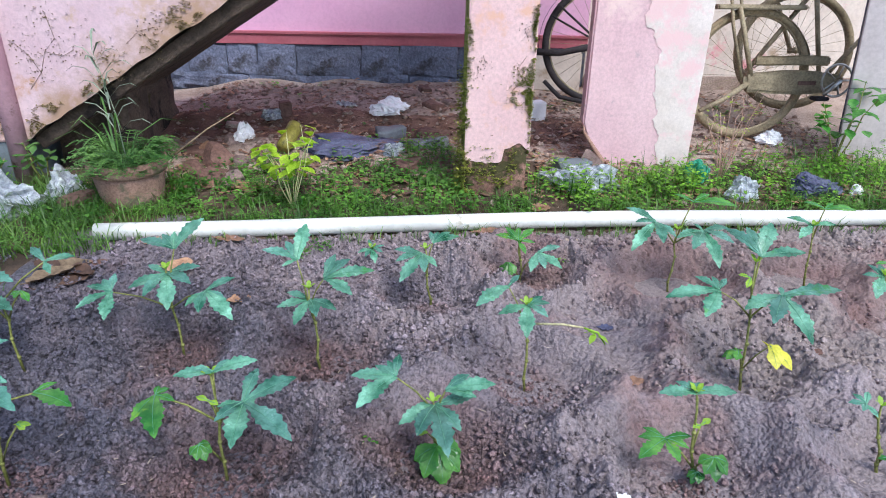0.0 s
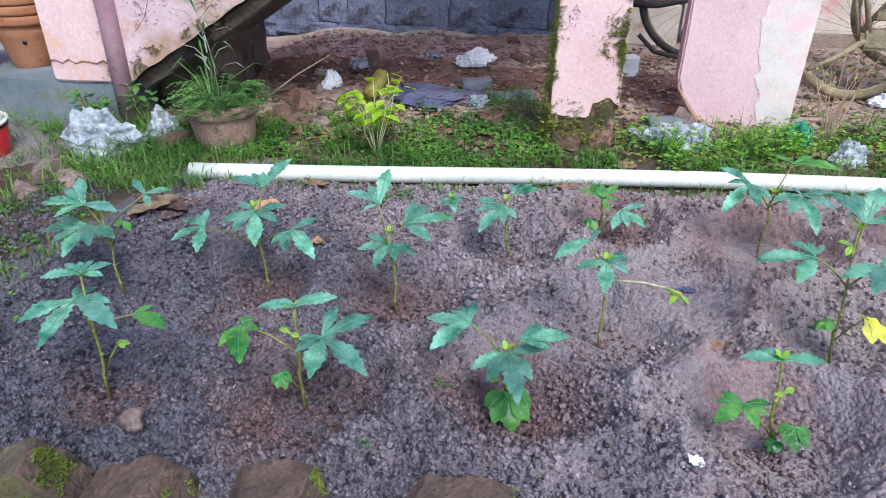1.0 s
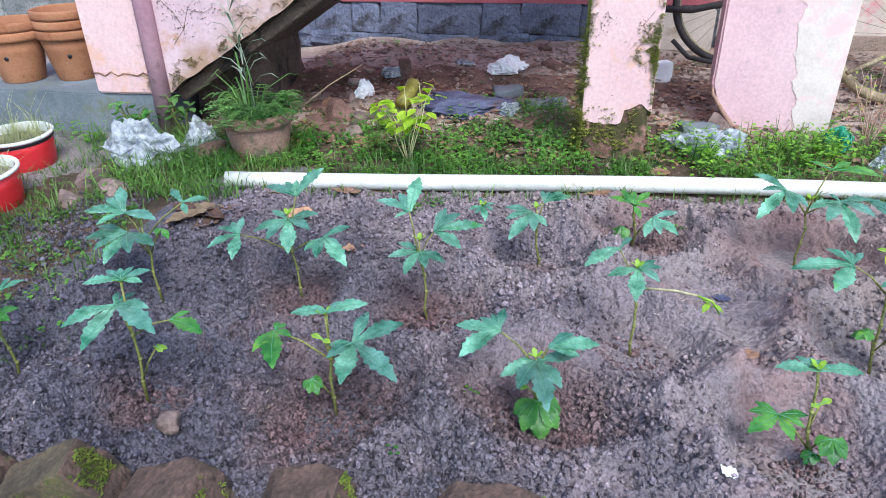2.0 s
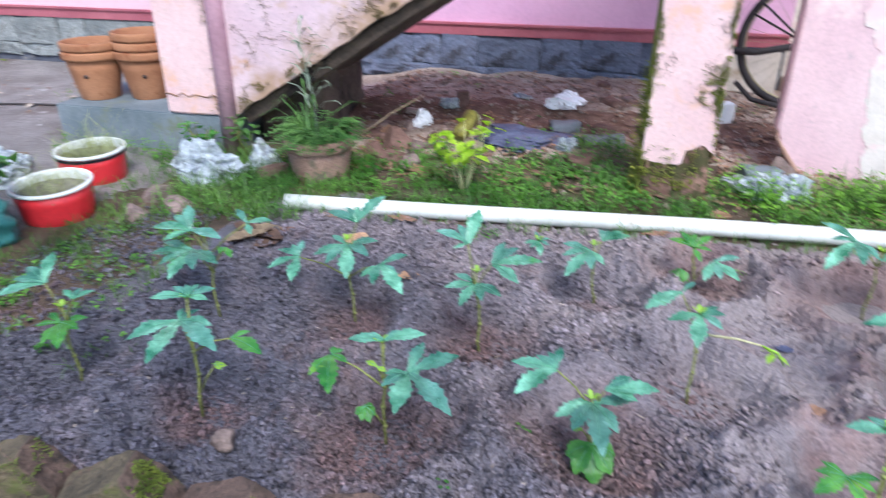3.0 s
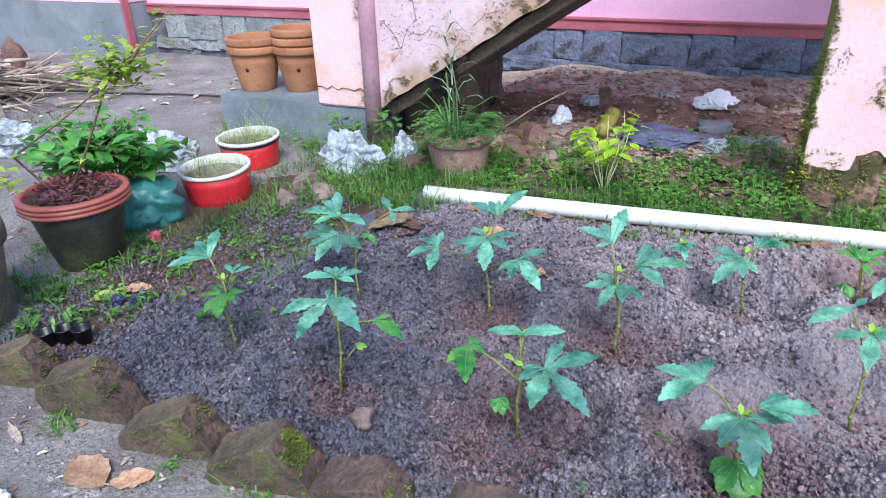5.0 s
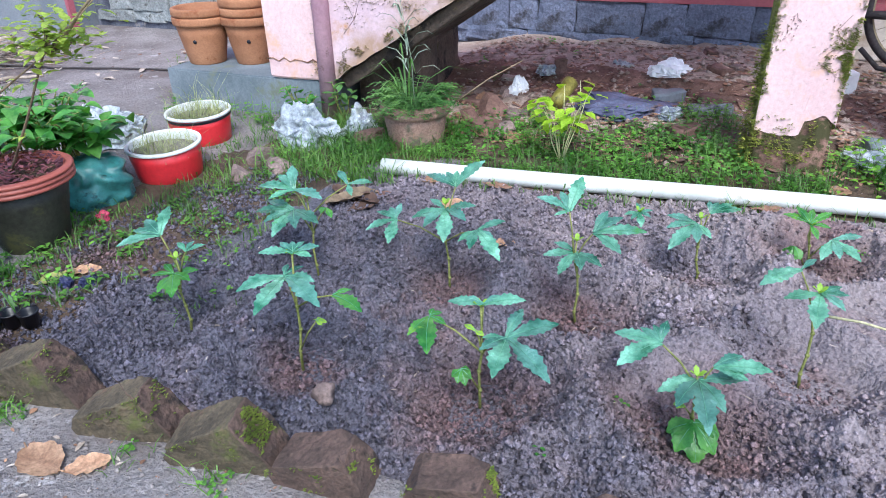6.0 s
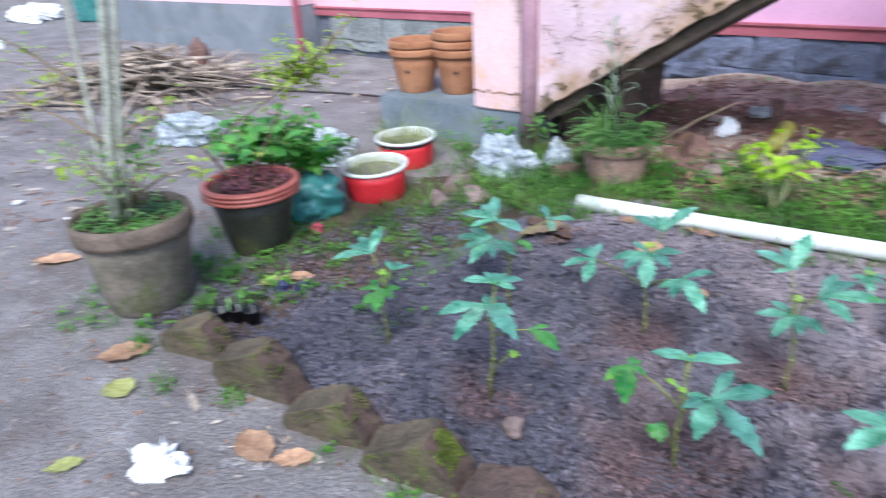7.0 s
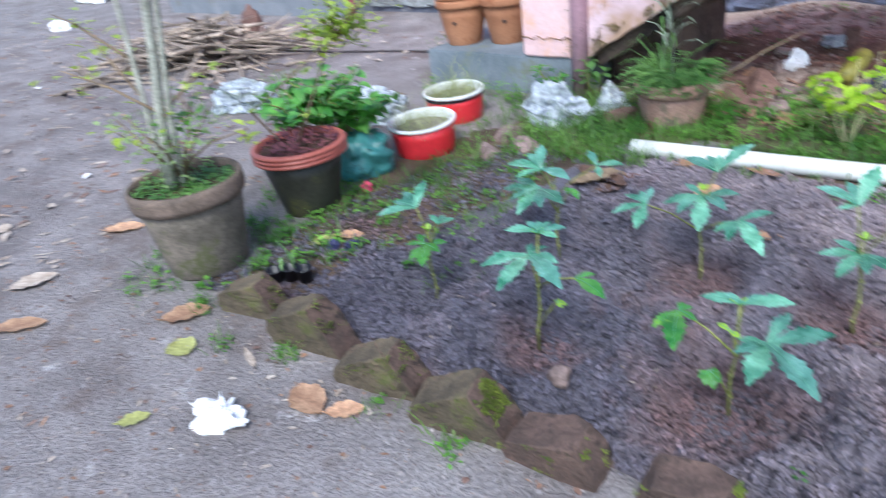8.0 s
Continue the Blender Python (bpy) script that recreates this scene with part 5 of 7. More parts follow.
spray(tree, [(0, 0, 0.1), (-0.15, -0.05, 0.18), (-0.32, -0.06, 0.22)], 16, 0.05, LIME)
spray(tree, [(0, 0, 0.1), (0.1, 0.1, 0.18), (0.2, 0.2, 0.21)], 14, 0.05, LIME)
spray(tree, [(0.03, 0, 0.3), (-0.1, -0.1, 0.42), (-0.2, -0.2, 0.5)], 12, 0.05, LIME)
spray(tree, [(0.03, 0, 0.32), (0.1, 0.12, 0.42), (0.14, 0.2, 0.44)], 14, 0.05, LIME)
spray(tree, [(0.02, 0, 0.12), (-0.05, 0.05, 0.28), (0.03, 0.08, 0.33)], 34, 0.045, WEED)
for q_ in range(7):
    a_ = q_ * 0.9
    spray(tree, [(0, 0, 0.05), (0.09 * math.cos(a_), 0.08 * math.sin(a_), 0.2), (0.17 * math.cos(a_), 0.15 * math.sin(a_), 0.27 + 0.03 * (q_ % 3))], 26, 0.032, SAGE)
spray(tree, [(-0.1, 0, 0.35), (-0.3, 0, 0.5), (-0.4, 0.02, 0.56)], 14, 0.05, LIME)
spray(tree, [(-0.12, 0, 0.5), (-0.45, 0.0, 0.6), (-0.7, 0.02, 0.63)], 16, 0.05, LIME)
mossy = Soup()
for _ in range(150):
    a, r = R.uniform(0, 6.28), 0.185 * math.sqrt(R.random())
    weed(mossy, r * math.cos(a), r * math.sin(a), 0.32, 0.035, 5, 0.022)
part("ground_cover", mossy, FERN, big_pot, "low green weeds covering the pot soil")

lime_tree = thing("leaning_sapling", "leaning sapling with a clump of yellow-green leaves, in the plastic pot", "sapling", (-2.46, 1.62, 0.27))
spray(lime_tree, [(-0.06, 0, 0.0), (-0.2, -0.04, 0.16), (0.1, -0.03, 0.32), (0.46, -0.02, 0.52), (0.69, -0.02, 0.68)], 7, 0.04, LIME)
spray(lime_tree, [(0.0, 0, 0.0), (0.2, 0, 0.25), (0.42, -0.02, 0.52), (0.44, -0.02, 0.60)], 12, 0.045, LIME)
spray(lime_tree, [(0.5, -0.02, 0.54), (0.62, -0.02, 0.64), (0.76, -0.02, 0.74)], 16, 0.045, LIME, loose=0.03)
for a_, h_ in ((0.0, 0.02), (1.3, -0.03), (2.6, 0.03), (3.9, -0.04), (5.1, 0.0)):
    spray(lime_tree, [(0.43, -0.02, 0.50), (0.43 + 0.05 * math.cos(a_), 0.05 * math.sin(a_), 0.54 + h_), (0.43 + 0.12 * math.cos(a_), 0.11 * math.sin(a_), 0.57 + h_)], 46, 0.045, LIME, loose=0.04)

purple = Soup()
for _ in range(420):
    a, r = R.uniform(0, 6.28), 0.17 * math.sqrt(R.random())
    leaflet(purple, (r * math.cos(a), r * math.sin(a), 0.285 + 0.05 * R.random()), (math.cos(a * 3), math.sin(a * 3), R.uniform(-0.2, 0.9)), R.uniform(0.014, 0.032), 0.007)
part("purple_foliage", purple, surface("purple_leaf", rgb(78, 40, 54), rgb(136, 84, 92), 8.0, 80, 0.6, 0.2, translucent=0.2, isle=0.4), dark_pot, "small purple leaves")


def leafy_bush(label, x, y, z, stems, height, spread, leaf, count):
    """A soft-stemmed plant: arching stalks, each with broad drooping leaves in pairs."""
    plant = thing("leafy_plant", label, "plant", (x, y, z))
    for i in range(stems):
        a = i * 2.399 + x
        tip = Vector((spread * math.cos(a) * R.uniform(0.4, 1.1), spread * math.sin(a) * R.uniform(0.4, 1.1), height * R.uniform(0.55, 1.1)))
        s = Soup()
        s.tube([(0.02 * math.cos(a), 0.02 * math.sin(a), -0.16), tip * 0.35 + Vector((0, 0, 0.05)), tip * 0.75 + Vector((0, 0, 0.04)), tip], [0.006, 0.005, 0.004, 0.002], 6)
        ob = part("stem", s, STEM, plant)
        for q in range(count):
            t = 0.35 + 0.65 * (q + 0.5) / count
            o = tip * t + Vector((0, 0, 0.05 * (1 - t)))
            b_ = a + q * 2.2 + R.gauss(0, 0.4)
            d = Vector((math.cos(b_), math.sin(b_), 0))
            l, w_, dr = leaf * R.uniform(0.6, 1.15), leaf * R.uniform(0.24, 0.34), R.uniform(0.2, 0.9)
            lf = Soup()
            rows = []
            for u in (0, 0.08, 0.22, 0.4, 0.58, 0.76, 0.9, 1.0):
                rows.append(o + d * l * u + Vector((0, 0, l * (0.55 * u - dr * u * u))))
            lf.strip(rows, [0.002, 0.003, w_ * 0.62, w_ * 0.98, w_, w_ * 0.74, w_ * 0.36, 0.001], Vector((-d.y, d.x, 0.25 * R.uniform(-1, 1))).normalized(), R.uniform(0.15, 0.45))
            part("leaf", lf, BROADLEAF, ob)
    return plant


leafy_bush("bushy bright green broad-leaved plant growing from a teal sack", -2.55, 2.05, 0.17, 13, 0.22, 0.22, 0.115, 7)
for px_, py_, pz_, h_ in ((-2.66, 1.98, 0.18, 0.28), (-2.78, 2.12, 0.16, 0.30), (-2.62, 1.86, 0.16, 0.26), (-2.86, 1.92, 0.16, 0.24)):
    leafy_bush("green broad-leaved plant crowding behind the plastic pot", px_, py_, pz_, 8, h_, 0.19, 0.105, 7)
folded = lump(0.165, 0.15, 0.15, 3, 0.3, 5)
for v in folded.verts:
    a_ = math.atan2(v.co.y, v.co.x)
    q_ = noise.noise(v.co * 7)
    k_ = 1 + 0.035 * math.sin(70 * v.co.z + 3 * q_ + 2 * math.sin(2 * a_)) + 0.03 * abs(math.sin(4 * a_ + 5 * q_)) + 0.02 * noise.noise(v.co * 30)
    v.co.x, v.co.y = v.co.x * k_, v.co.y * k_
sack = link("plant_sack", folded, TEAL_BAG, label="crumpled teal plastic sack used as a planter", category="sack", at=(-2.53, 2.02, -0.005))
link("cloth_scrap", crumple(0.024, 0.02, 0.03, 8, 4), PINK_CLOTH, label="small bright pink cloth scrap by the sack", category="cloth", at=(-2.33, 1.86, 0.0))


# ---- weeds and grass ----
def zl(x, y):
    return float(land(x, y))


def stuff(name, soup, mat, label, category):
    return link(name, soup, mat, kind="stuff", label=label, category=category)


g, w, lw = Soup(), Soup(), Soup()
for _ in range(1300):
    x = R.uniform(-1.7, 3.0)
    y = pipe_y(min(x, 2.9)) + 0.05 + abs(R.gauss(0, 0.22))
    if 0.15 < x < 0.5 and y > 3.18 or relief(x, y, 0.22, 21) < -0.1:
        continue
    tuft(g, x, y, zl(x, y) - 0.005, 4, 0.03 + 0.1 * R.random() ** 2.5, 0.022, 0.0019, 1.0)
for _ in range(3600):
    x = R.uniform(-1.7, 3.0)
    y = pipe_y(min(x, 2.9)) + 0.06 + abs(R.gauss(0, 0.3))
    if 0.15 < x < 0.5 and y > 3.18 or relief(x, y, 0.2, 22) + 0.4 * relief(x, y, 0.07, 26) < -0.02 or y > 4.3:
        continue
    weed(w, x, y, zl(x, y), R.uniform(0.015, 0.06), 7, R.uniform(0.010, 0.022))
    if R.random() < 0.3:
        tuft(g, x, y, zl(x, y) - 0.004, 4, R.uniform(0.05, 0.13), 0.02, 0.0022, 1.1)
for cx_, cy_, sx_, sy_, n_, h_ in ((0.75, 3.3, 0.14, 0.12, 70, 0.12), (1.25, 3.42, 0.2, 0.12, 110, 0.12), (2.25, 3.55, 0.28, 0.16, 150, 0.13), (-0.45, 3.15, 0.3, 0.12, 70, 0.07), (-1.15, 3.25, 0.2, 0.15, 60, 0.07), (0.1, 3.2, 0.1, 0.12, 50, 0.12), (-1.0, 3.6, 0.16, 0.12, 40, 0.06), (-0.3, 3.5, 0.14, 0.12, 40, 0.07), (-0.02, 3.6, 0.12, 0.2, 50, 0.09), (0.05, 3.9, 0.1, 0.1, 20, 0.08)):
    for _ in range(n_):
        x, y = R.gauss(cx_, sx_), R.gauss(cy_, sy_)
        y = max(y, pipe_y(min(x, 2.9)) + 0.06)
        if 0.15 < x < 0.5 and y > 3.18:
            continue
        weed(lw if cx_ > 0.5 else w, x, y, zl(x, y), h_ * R.uniform(0.4, 1.2), 10, 0.027)
        tuft(g, x, y, zl(x, y), 2, h_ * 1.3, 0.02, 0.0022, 0.7)
# between the basins, the bags and the bed
for _ in range(900):
    x, y = R.gauss(-1.95, 0.28), R.uniform(1.75, 3.2)
    if relief(x, y, 0.3, 23) < -0.15 or (y < 2.55 and x > -1.55):
        continue
    tuft(g, x, y, zl(x, y) - 0.004, 4, R.uniform(0.03, 0.08), 0.02, 0.0022, 1.0)
for _ in range(330):
    x, y = R.gauss(-1.72, 0.24), R.uniform(2.5, 3.3)
    if R.random() < 0.3:
        weed(w, x, y, zl(x, y), R.uniform(0.03, 0.09), 6, 0.022)
    tuft(g, x, y, zl(x, y) - 0.004, 5, R.uniform(0.06, 0.16), 0.02, 0.0026, 1.1)
for _ in range(420):
    x, y = R.gauss(-1.85, 0.16), R.uniform(1.35, 2.75)
    if relief(x, y, 0.18, 27) > 0.0:
        tuft(g, x, y, zl(x, y) - 0.004, 3, R.uniform(0.02, 0.055), 0.025, 0.002, 1.1)
        if R.random() < 0.45:
            weed(w, x, y, zl(x, y), 0.025, 5, 0.02)
# round the pots, under the slab, along the edging stones
for cx_, cy_, rad, n_ in ((-2.46, 1.62, 0.2, 90), (-2.43, 1.08, 0.22, 45), (-2.2, 1.3, 0.15, 40), (-2.1, 1.5, 0.2, 50)):
    for _ in range(n_):
        a, r = R.uniform(0, 6.283), rad * R.uniform(0.75, 1.4)
        x, y = cx_ + r * math.cos(a), cy_ + r * math.sin(a)
        tuft(g, x, y, zl(x, y), 3, R.uniform(0.03, 0.09), 0.015, 0.0022, 1.0)
        if R.random() < 0.4:
            weed(w, x, y, zl(x, y), 0.04, 6, 0.026)
for _ in range(55):
    x, y = R.uniform(-3.2, -2.0), R.gauss(3.22, 0.06)
    y = min(y, 3.34)
    weed(w, x, y, zl(x, y), R.uniform(0.03, 0.1), 6, 0.026)
    tuft(g, x, y, zl(x, y), 2, R.uniform(0.06, 0.22), 0.02, 0.0018, 0.4)
for x, y, n_ in ((-1.66, 0.87, 7), (-1.27, 0.86, 3), (-0.98, 0.85, 6), (-2.15, 0.89, 12), (-1.9, 0.8, 5), (-0.35, 1.16, 1), (-0.15, 1.45, 1), (0.55, 2.55, 4), (-0.53, 2.58, 14), (-0.48, 2.62, 12)):
    for _ in range(n_):
        weed(w, x + R.gauss(0, 0.03), y + R.gauss(0, 0.02), zl(x, y) if y < 1 else soil_height(x, y), 0.025, 5, 0.014)
        if y < 1:
            tuft(g, x + R.gauss(0, 0.03), y + R.gauss(0, 0.02), zl(x, y), 4, 0.05, 0.015, 0.0018, 1.2)
for _ in range(210):
    x = R.uniform(-1.3, 2.4)
    y = pipe_y(x) - 0.055 - abs(R.gauss(0, 0.02))
    tuft(g, x, y, soil_height(x, y), 3, R.uniform(0.03, 0.075), 0.012, 0.0022, 0.9)
# thin growth on the brown earth and far yard
for _ in range(260):
    x, y = R.uniform(-1.7, 2.6), R.uniform(3.5, 5.4)
    if relief(x, y, 0.5, 24) > 0.25:
        weed(w, x, y, zl(x, y), 0.03, 5, 0.03)
for _ in range(800):
    x, y = R.uniform(-6.5, -3.2), R.uniform(1.9, 4.6)
    if relief(x, y, 0.9, 25) > 0.1:
        tuft(g, x, y, zl(x, y) - 0.003, 4, R.uniform(0.03, 0.06), 0.04, 0.003, 1.0)
stuff("grass", g, GRASS, "short thin grass along the pipe and pots", "grass")
stuff("weeds", w, WEED, "low small-leaved green weeds", "weeds")
stuff("bright_weeds", lw, surface("bright_weed_leaf", rgb(74, 128, 36), rgb(134, 184, 66), 4.0, 70, 0.5, 0.15, translucent=0.3, isle=0.35), "dense bright green weeds beyond the pipe", "weeds")


def shrub(name, label, x, y, stems, height, leaf_mat, leaf, count, spread, stem_mat=STEM, thick=0.005):
    plant = thing(name, label, "weed", (x, y, zl(x, y) - 0.005))
    for i in range(stems):
        a = i * 2.4 + x
        tip = Vector((spread * math.cos(a), spread * math.sin(a) * 0.6, height * R.uniform(0.7, 1.05)))
        s = Soup()
        s.tube([(0, 0, 0), tip * 0.3 + Vector((R.gauss(0, 0.012), R.gauss(0, 0.01), 0.02)), tip * 0.65 + Vector((R.gauss(0, 0.02), R.gauss(0, 0.01), 0.03)), tip], [thick, thick * 0.85, thick * 0.7, thick * 0.4], 6)
        ob = part("stem", s, stem_mat, plant)
        for q in range(count):
            t = R.uniform(0.5, 1.03)
            b2 = R.uniform(0, 6.28)
            lf = Soup()
            leaflet(lf, (0, 0, 0), (1, 0, -0.2), leaf * R.uniform(0.7, 1.2), leaf * 0.34)
            part("leaf", lf, leaf_mat, ob, at=pose(*(tip * t + Vector((R.gauss(0, 0.02), R.gauss(0, 0.02), 0))), 0, R.uniform(-30, 25), math.degrees(b2)))
    return plant


shrub("lime_weed", "young weed with lime-green leaves on pale stems by the pipe", -0.66, 3.08, 8, 0.4, surface("bright_lime_leaf", rgb(144, 184, 44), rgb(196, 218, 78), 8.0, 80, 0.45, 0.15, translucent=0.35), 0.068, 7, 0.13, surface("pale_stem", rgb(170, 170, 120), rgb(202, 198, 154), 10, 90, 0.7, 0.2), 0.0032)
shrub("vine", "round-leaved green creeper climbing beside the tiled pier", 2.36, 3.78, 5, 0.46, LEAF_FRESH, 0.085, 8, 0.16)
shrub("dry_stalks", "thin dried pinkish weed stalks standing by the pillar", 1.58, 3.5, 11, 0.5, LIME, 0.022, 5, 0.14, surface("dry_pink_stalk", rgb(172, 138, 120), rgb(206, 172, 156), 10, 90, 0.8, 0.2), 0.0028)
shrub("leafy_weed", "small leafy weed rooted at the concrete slab", -2.2, 3.24, 5, 0.24, LEAF_FRESH, 0.05, 8, 0.1)
shrub("leafy_weed", "small leafy weed rooted at the stair foot", -1.97, 3.30, 4, 0.26, FERN, 0.05, 9, 0.08)

# ---- litter beyond the pipe ----
flakes, pale = Soup(), Soup()
for _ in range(4200):
    x, y = R.uniform(-1.75, 2.6), 3.2 + 2.3 * R.random() ** 1.4
    a = R.uniform(0, 6.28)
    leaflet(flakes, (x, y, zl(x, y) + 0.006 + 0.012 * R.random()), (math.cos(a), math.sin(a), R.uniform(-0.2, 0.35)), R.uniform(0.02, 0.07), R.uniform(0.006, 0.018), R.uniform(-0.4, 0.5))
for _ in range(90):
    x, y = R.uniform(-1.7, 2.6), R.uniform(3.4, 5.4)
    a = R.uniform(0, 6.28)
    p = Vector((x, y, zl(x, y) + 0.012))
    flakes.tube([p, p + Vector((math.cos(a), math.sin(a), R.uniform(-0.02, 0.1))) * R.uniform(0.06, 0.2)], [0.0022, 0.0014], 5)
stuff("leaf_litter", flakes, DARK_LITTER, "rotting brown leaves and twigs on the earth", "leaf litter")
for _ in range(420):
    x, y = R.uniform(-1.75, 2.6), R.uniform(3.3, 5.55)
    a = R.uniform(0, 6.28)
    leaflet(pale, (x, y, zl(x, y) + 0.01), (math.cos(a), math.sin(a), R.uniform(-0.1, 0.3)), R.uniform(0.015, 0.05), R.uniform(0.005, 0.014), R.uniform(-0.3, 0.4))
stuff("pale_litter", pale, PALE_LITTER, "pale dry leaf scraps on the brown earth", "leaf litter")
clods = Soup()
for _ in range(3200):
    x, y = R.uniform(-1.75, 2.7), 3.1 + 2.45 * R.random() ** 0.8
    s = 0.008 * (0.6 + 2.6 * R.random() ** 3)
    z = zl(x, y) + s * 0.3
    v = [Vector((x, y, z)) + Vector(d) * s * R.uniform(0.6, 1.35) for d in ((1, 0, 0), (0, 1, 0), (-1, 0, 0), (0, -1, 0), (0, 0, 0.8), (0, 0, -0.8))]
    clods.add(v, [(0, 1, 4), (1, 2, 4), (2, 3, 4), (3, 0, 4), (1, 0, 5), (2, 1, 5), (3, 2, 5), (0, 3, 5)])
stuff("earth_clods", clods, EARTH, "small clods and stones on the brown earth", "soil")


def lying(name, data, mat, x, y, label, category, turn=0, tx=0, ty=0, lift=0.0, group=""):
    z = soil_height(x, y) if (-1.6 < x < 2.5 and 1.05 < y < pipe_y(x) - 0.05) else zl(x, y)
    return link(name, data, mat, label=label, category=category, group=group, at=pose(x, y, z + lift, tx, ty, turn))


lying("paper_scrap", crumple(0.13, 0.10, 0.07, 1, 4), PAPER, -0.29, 4.66, "crumpled white paper lying on brown earth", "paper", 25)
lying("paper_scrap", crumple(0.075, 0.055, 0.075, 2, 4), PAPER, -1.16, 4.12, "small crumpled white paper by the weeds", "paper", 70)
lying("paper_scrap", crumple(0.065, 0.05, 0.05, 4), SILVER_BAG, -1.08, 4.56, "greyish torn paper on brown earth", "paper", 10)
lying("brick_piece", box(-0.04, 0.04, -0.04, 0.04, -0.02, 0.10, 0.008, 0.008, 3), RED_FLESH, -1.0, 4.62, "dark red broken brick piece", "brick", 20)
lying("bag_scrap", sheet(0.075, 0.04, 5, 0.03), SILVER_BAG, -0.6, 4.84, "flat lilac-grey plastic scrap", "plastic", -30)
lying("flat_sack", crumple(0.27, 0.2, 0.055, 7, 5, True), BLUE_SHEET, -0.52, 3.98, "flattened slate-blue sack on the earth", "sack", 4)
cut = Soup()
cut.tube([(0, 0, 0), (0, 0, 0.06), (0, 0, 0.12), (0, 0, 0.19)], [0.042, 0.045, 0.044, 0.046], 14)
lying("bamboo_piece", cut, BAMBOO, -0.86, 3.84, "short cut of yellow-green bamboo lying among weeds", "bamboo", -18, -62, 0, 0.045)
lying("carton_scrap", box(-0.09, 0.09, -0.06, 0.06, 0.0, 0.07, 0.006, 0.02, 3), GREY_PAINT, -0.26, 4.28, "crushed grey carton on the earth", "carton", 24)
lying("paper_scrap", crumple(0.065, 0.05, 0.045, 6), SILVER_BAG, -0.22, 3.84, "dirty white paper beside the sack", "paper", 40)
lying("stone_flake", box(-0.12, 0.12, -0.07, 0.07, -0.02, 0.05, 0.01, 0.02, 3), GREY_STONE, -0.02, 4.05, "pale flat stone flake", "stone", 20, -12)
lying("stone_flake", box(-0.10, 0.10, -0.06, 0.06, -0.02, 0.05, 0.01, 0.02, 3), RED_FLESH, 0.02, 4.32, "brown flat stone flake", "stone", -20, -10)
for i, (fx, fy, fs_, fm_) in enumerate(((0.10, 3.72, 0.08, RED_FLESH), (-0.12, 3.66, 0.10, RED_FLESH), (-0.3, 3.72, 0.05, PALE_LITTER), (0.02, 4.75, 0.08, RED_FLESH), (-1.28, 4.4, 0.07, PALE_LITTER), (-0.78, 4.06, 0.055, PALE_LITTER), (-0.05, 5.2, 0.07, RED_FLESH), (-1.35, 3.86, 0.1, RED_FLESH), (-1.05, 3.72, 0.07, PEBBLE), (0.12, 4.9, 0.06, PEBBLE))):
    lying("stone_flake", box(-fs_, fs_, -fs_ * 0.6, fs_ * 0.6, -0.02, fs_ * 0.45, 0.008, 0.018, 3), fm_, fx, fy, ("pale" if fm_ is PALE_LITTER else "brown") + " broken stone flake on the earth", "stone", i * 47, -8 + 3 * (i % 5), 5 - 2 * (i % 4))
link("low_block", box(0.80, 1.2, 5.52, 5.62, 0.06, 0.36, 0.008, 0.004, 3), WHITEWASH, house, label="pale painted step block")
lying("white_block", box(-0.06, 0.06, -0.05, 0.05, -0.02, 0.13, 0.006, 0.006, 2), PAPER, 0.74, 4.75, "small white block behind the pillar", "block", 15)
lying("paper_scrap", crumple(0.075, 0.06, 0.06, 9), PAPER, 2.22, 4.3, "crumpled white tissue below the bicycle", "paper", 0)
lying("paper_scrap", crumple(0.075, 0.07, 0.08, 10), SILVER_BAG, 1.60, 3.26, "white plastic bag scrap by the pipe", "plastic", 0)
lying("dark_sack", crumple(0.13, 0.07, 0.07, 11), BLUE_SHEET, 2.0, 3.31, "dark blue-grey folded sack in the weeds", "sack", 0)
lying("paper_scrap", crumple(0.035, 0.03, 0.04, 12, 3), PAPER, 2.22, 3.3, "small white scrap in the weeds", "paper", 0)
lying("green_bag", crumple(0.06, 0.05, 0.09, 13), GREEN_BAG, 1.44, 3.5, "green plastic bag among dry stalks", "bag", 0)
lying("clear_bag", crumple(0.2, 0.12, 0.09, 14), SILVER_BAG, 0.80, 3.42, "dusty clear plastic bag in the weeds", "bag", 12)
lying("rubble_slab", shard(0.10, 0.05, 0.08, 62), PEBBLE, 0.93, 3.68, "broken pale concrete slab leaning by the pillar", "rubble", -8, -28, 14)
lying("rubble_stone", box(-0.1, 0.1, -0.06, 0.06, -0.02, 0.08, 0.008, 0.03, 4), CONCRETE, 0.78, 3.62, "broken grey concrete lump by the pillar", "rubble", 30, 6, 8)
lying("rubble_stone", shard(0.10, 0.08, 0.10, 15), RED_FLESH, -1.17, 3.38, "rough brown rubble stone by the fern pot", "stone", 0, group="rubble")
lying("rubble_stone", shard(0.07, 0.06, 0.06, 16), PEBBLE, -1.06, 3.45, "rough grey rubble stone by the fern pot", "stone", 30, group="rubble")
lying("rubble_stone", shard(0.10, 0.08, 0.075, 17), RED_FLESH, -1.2, 3.72, "rough brown rubble stone by the fern pot", "stone", 30, group="rubble")
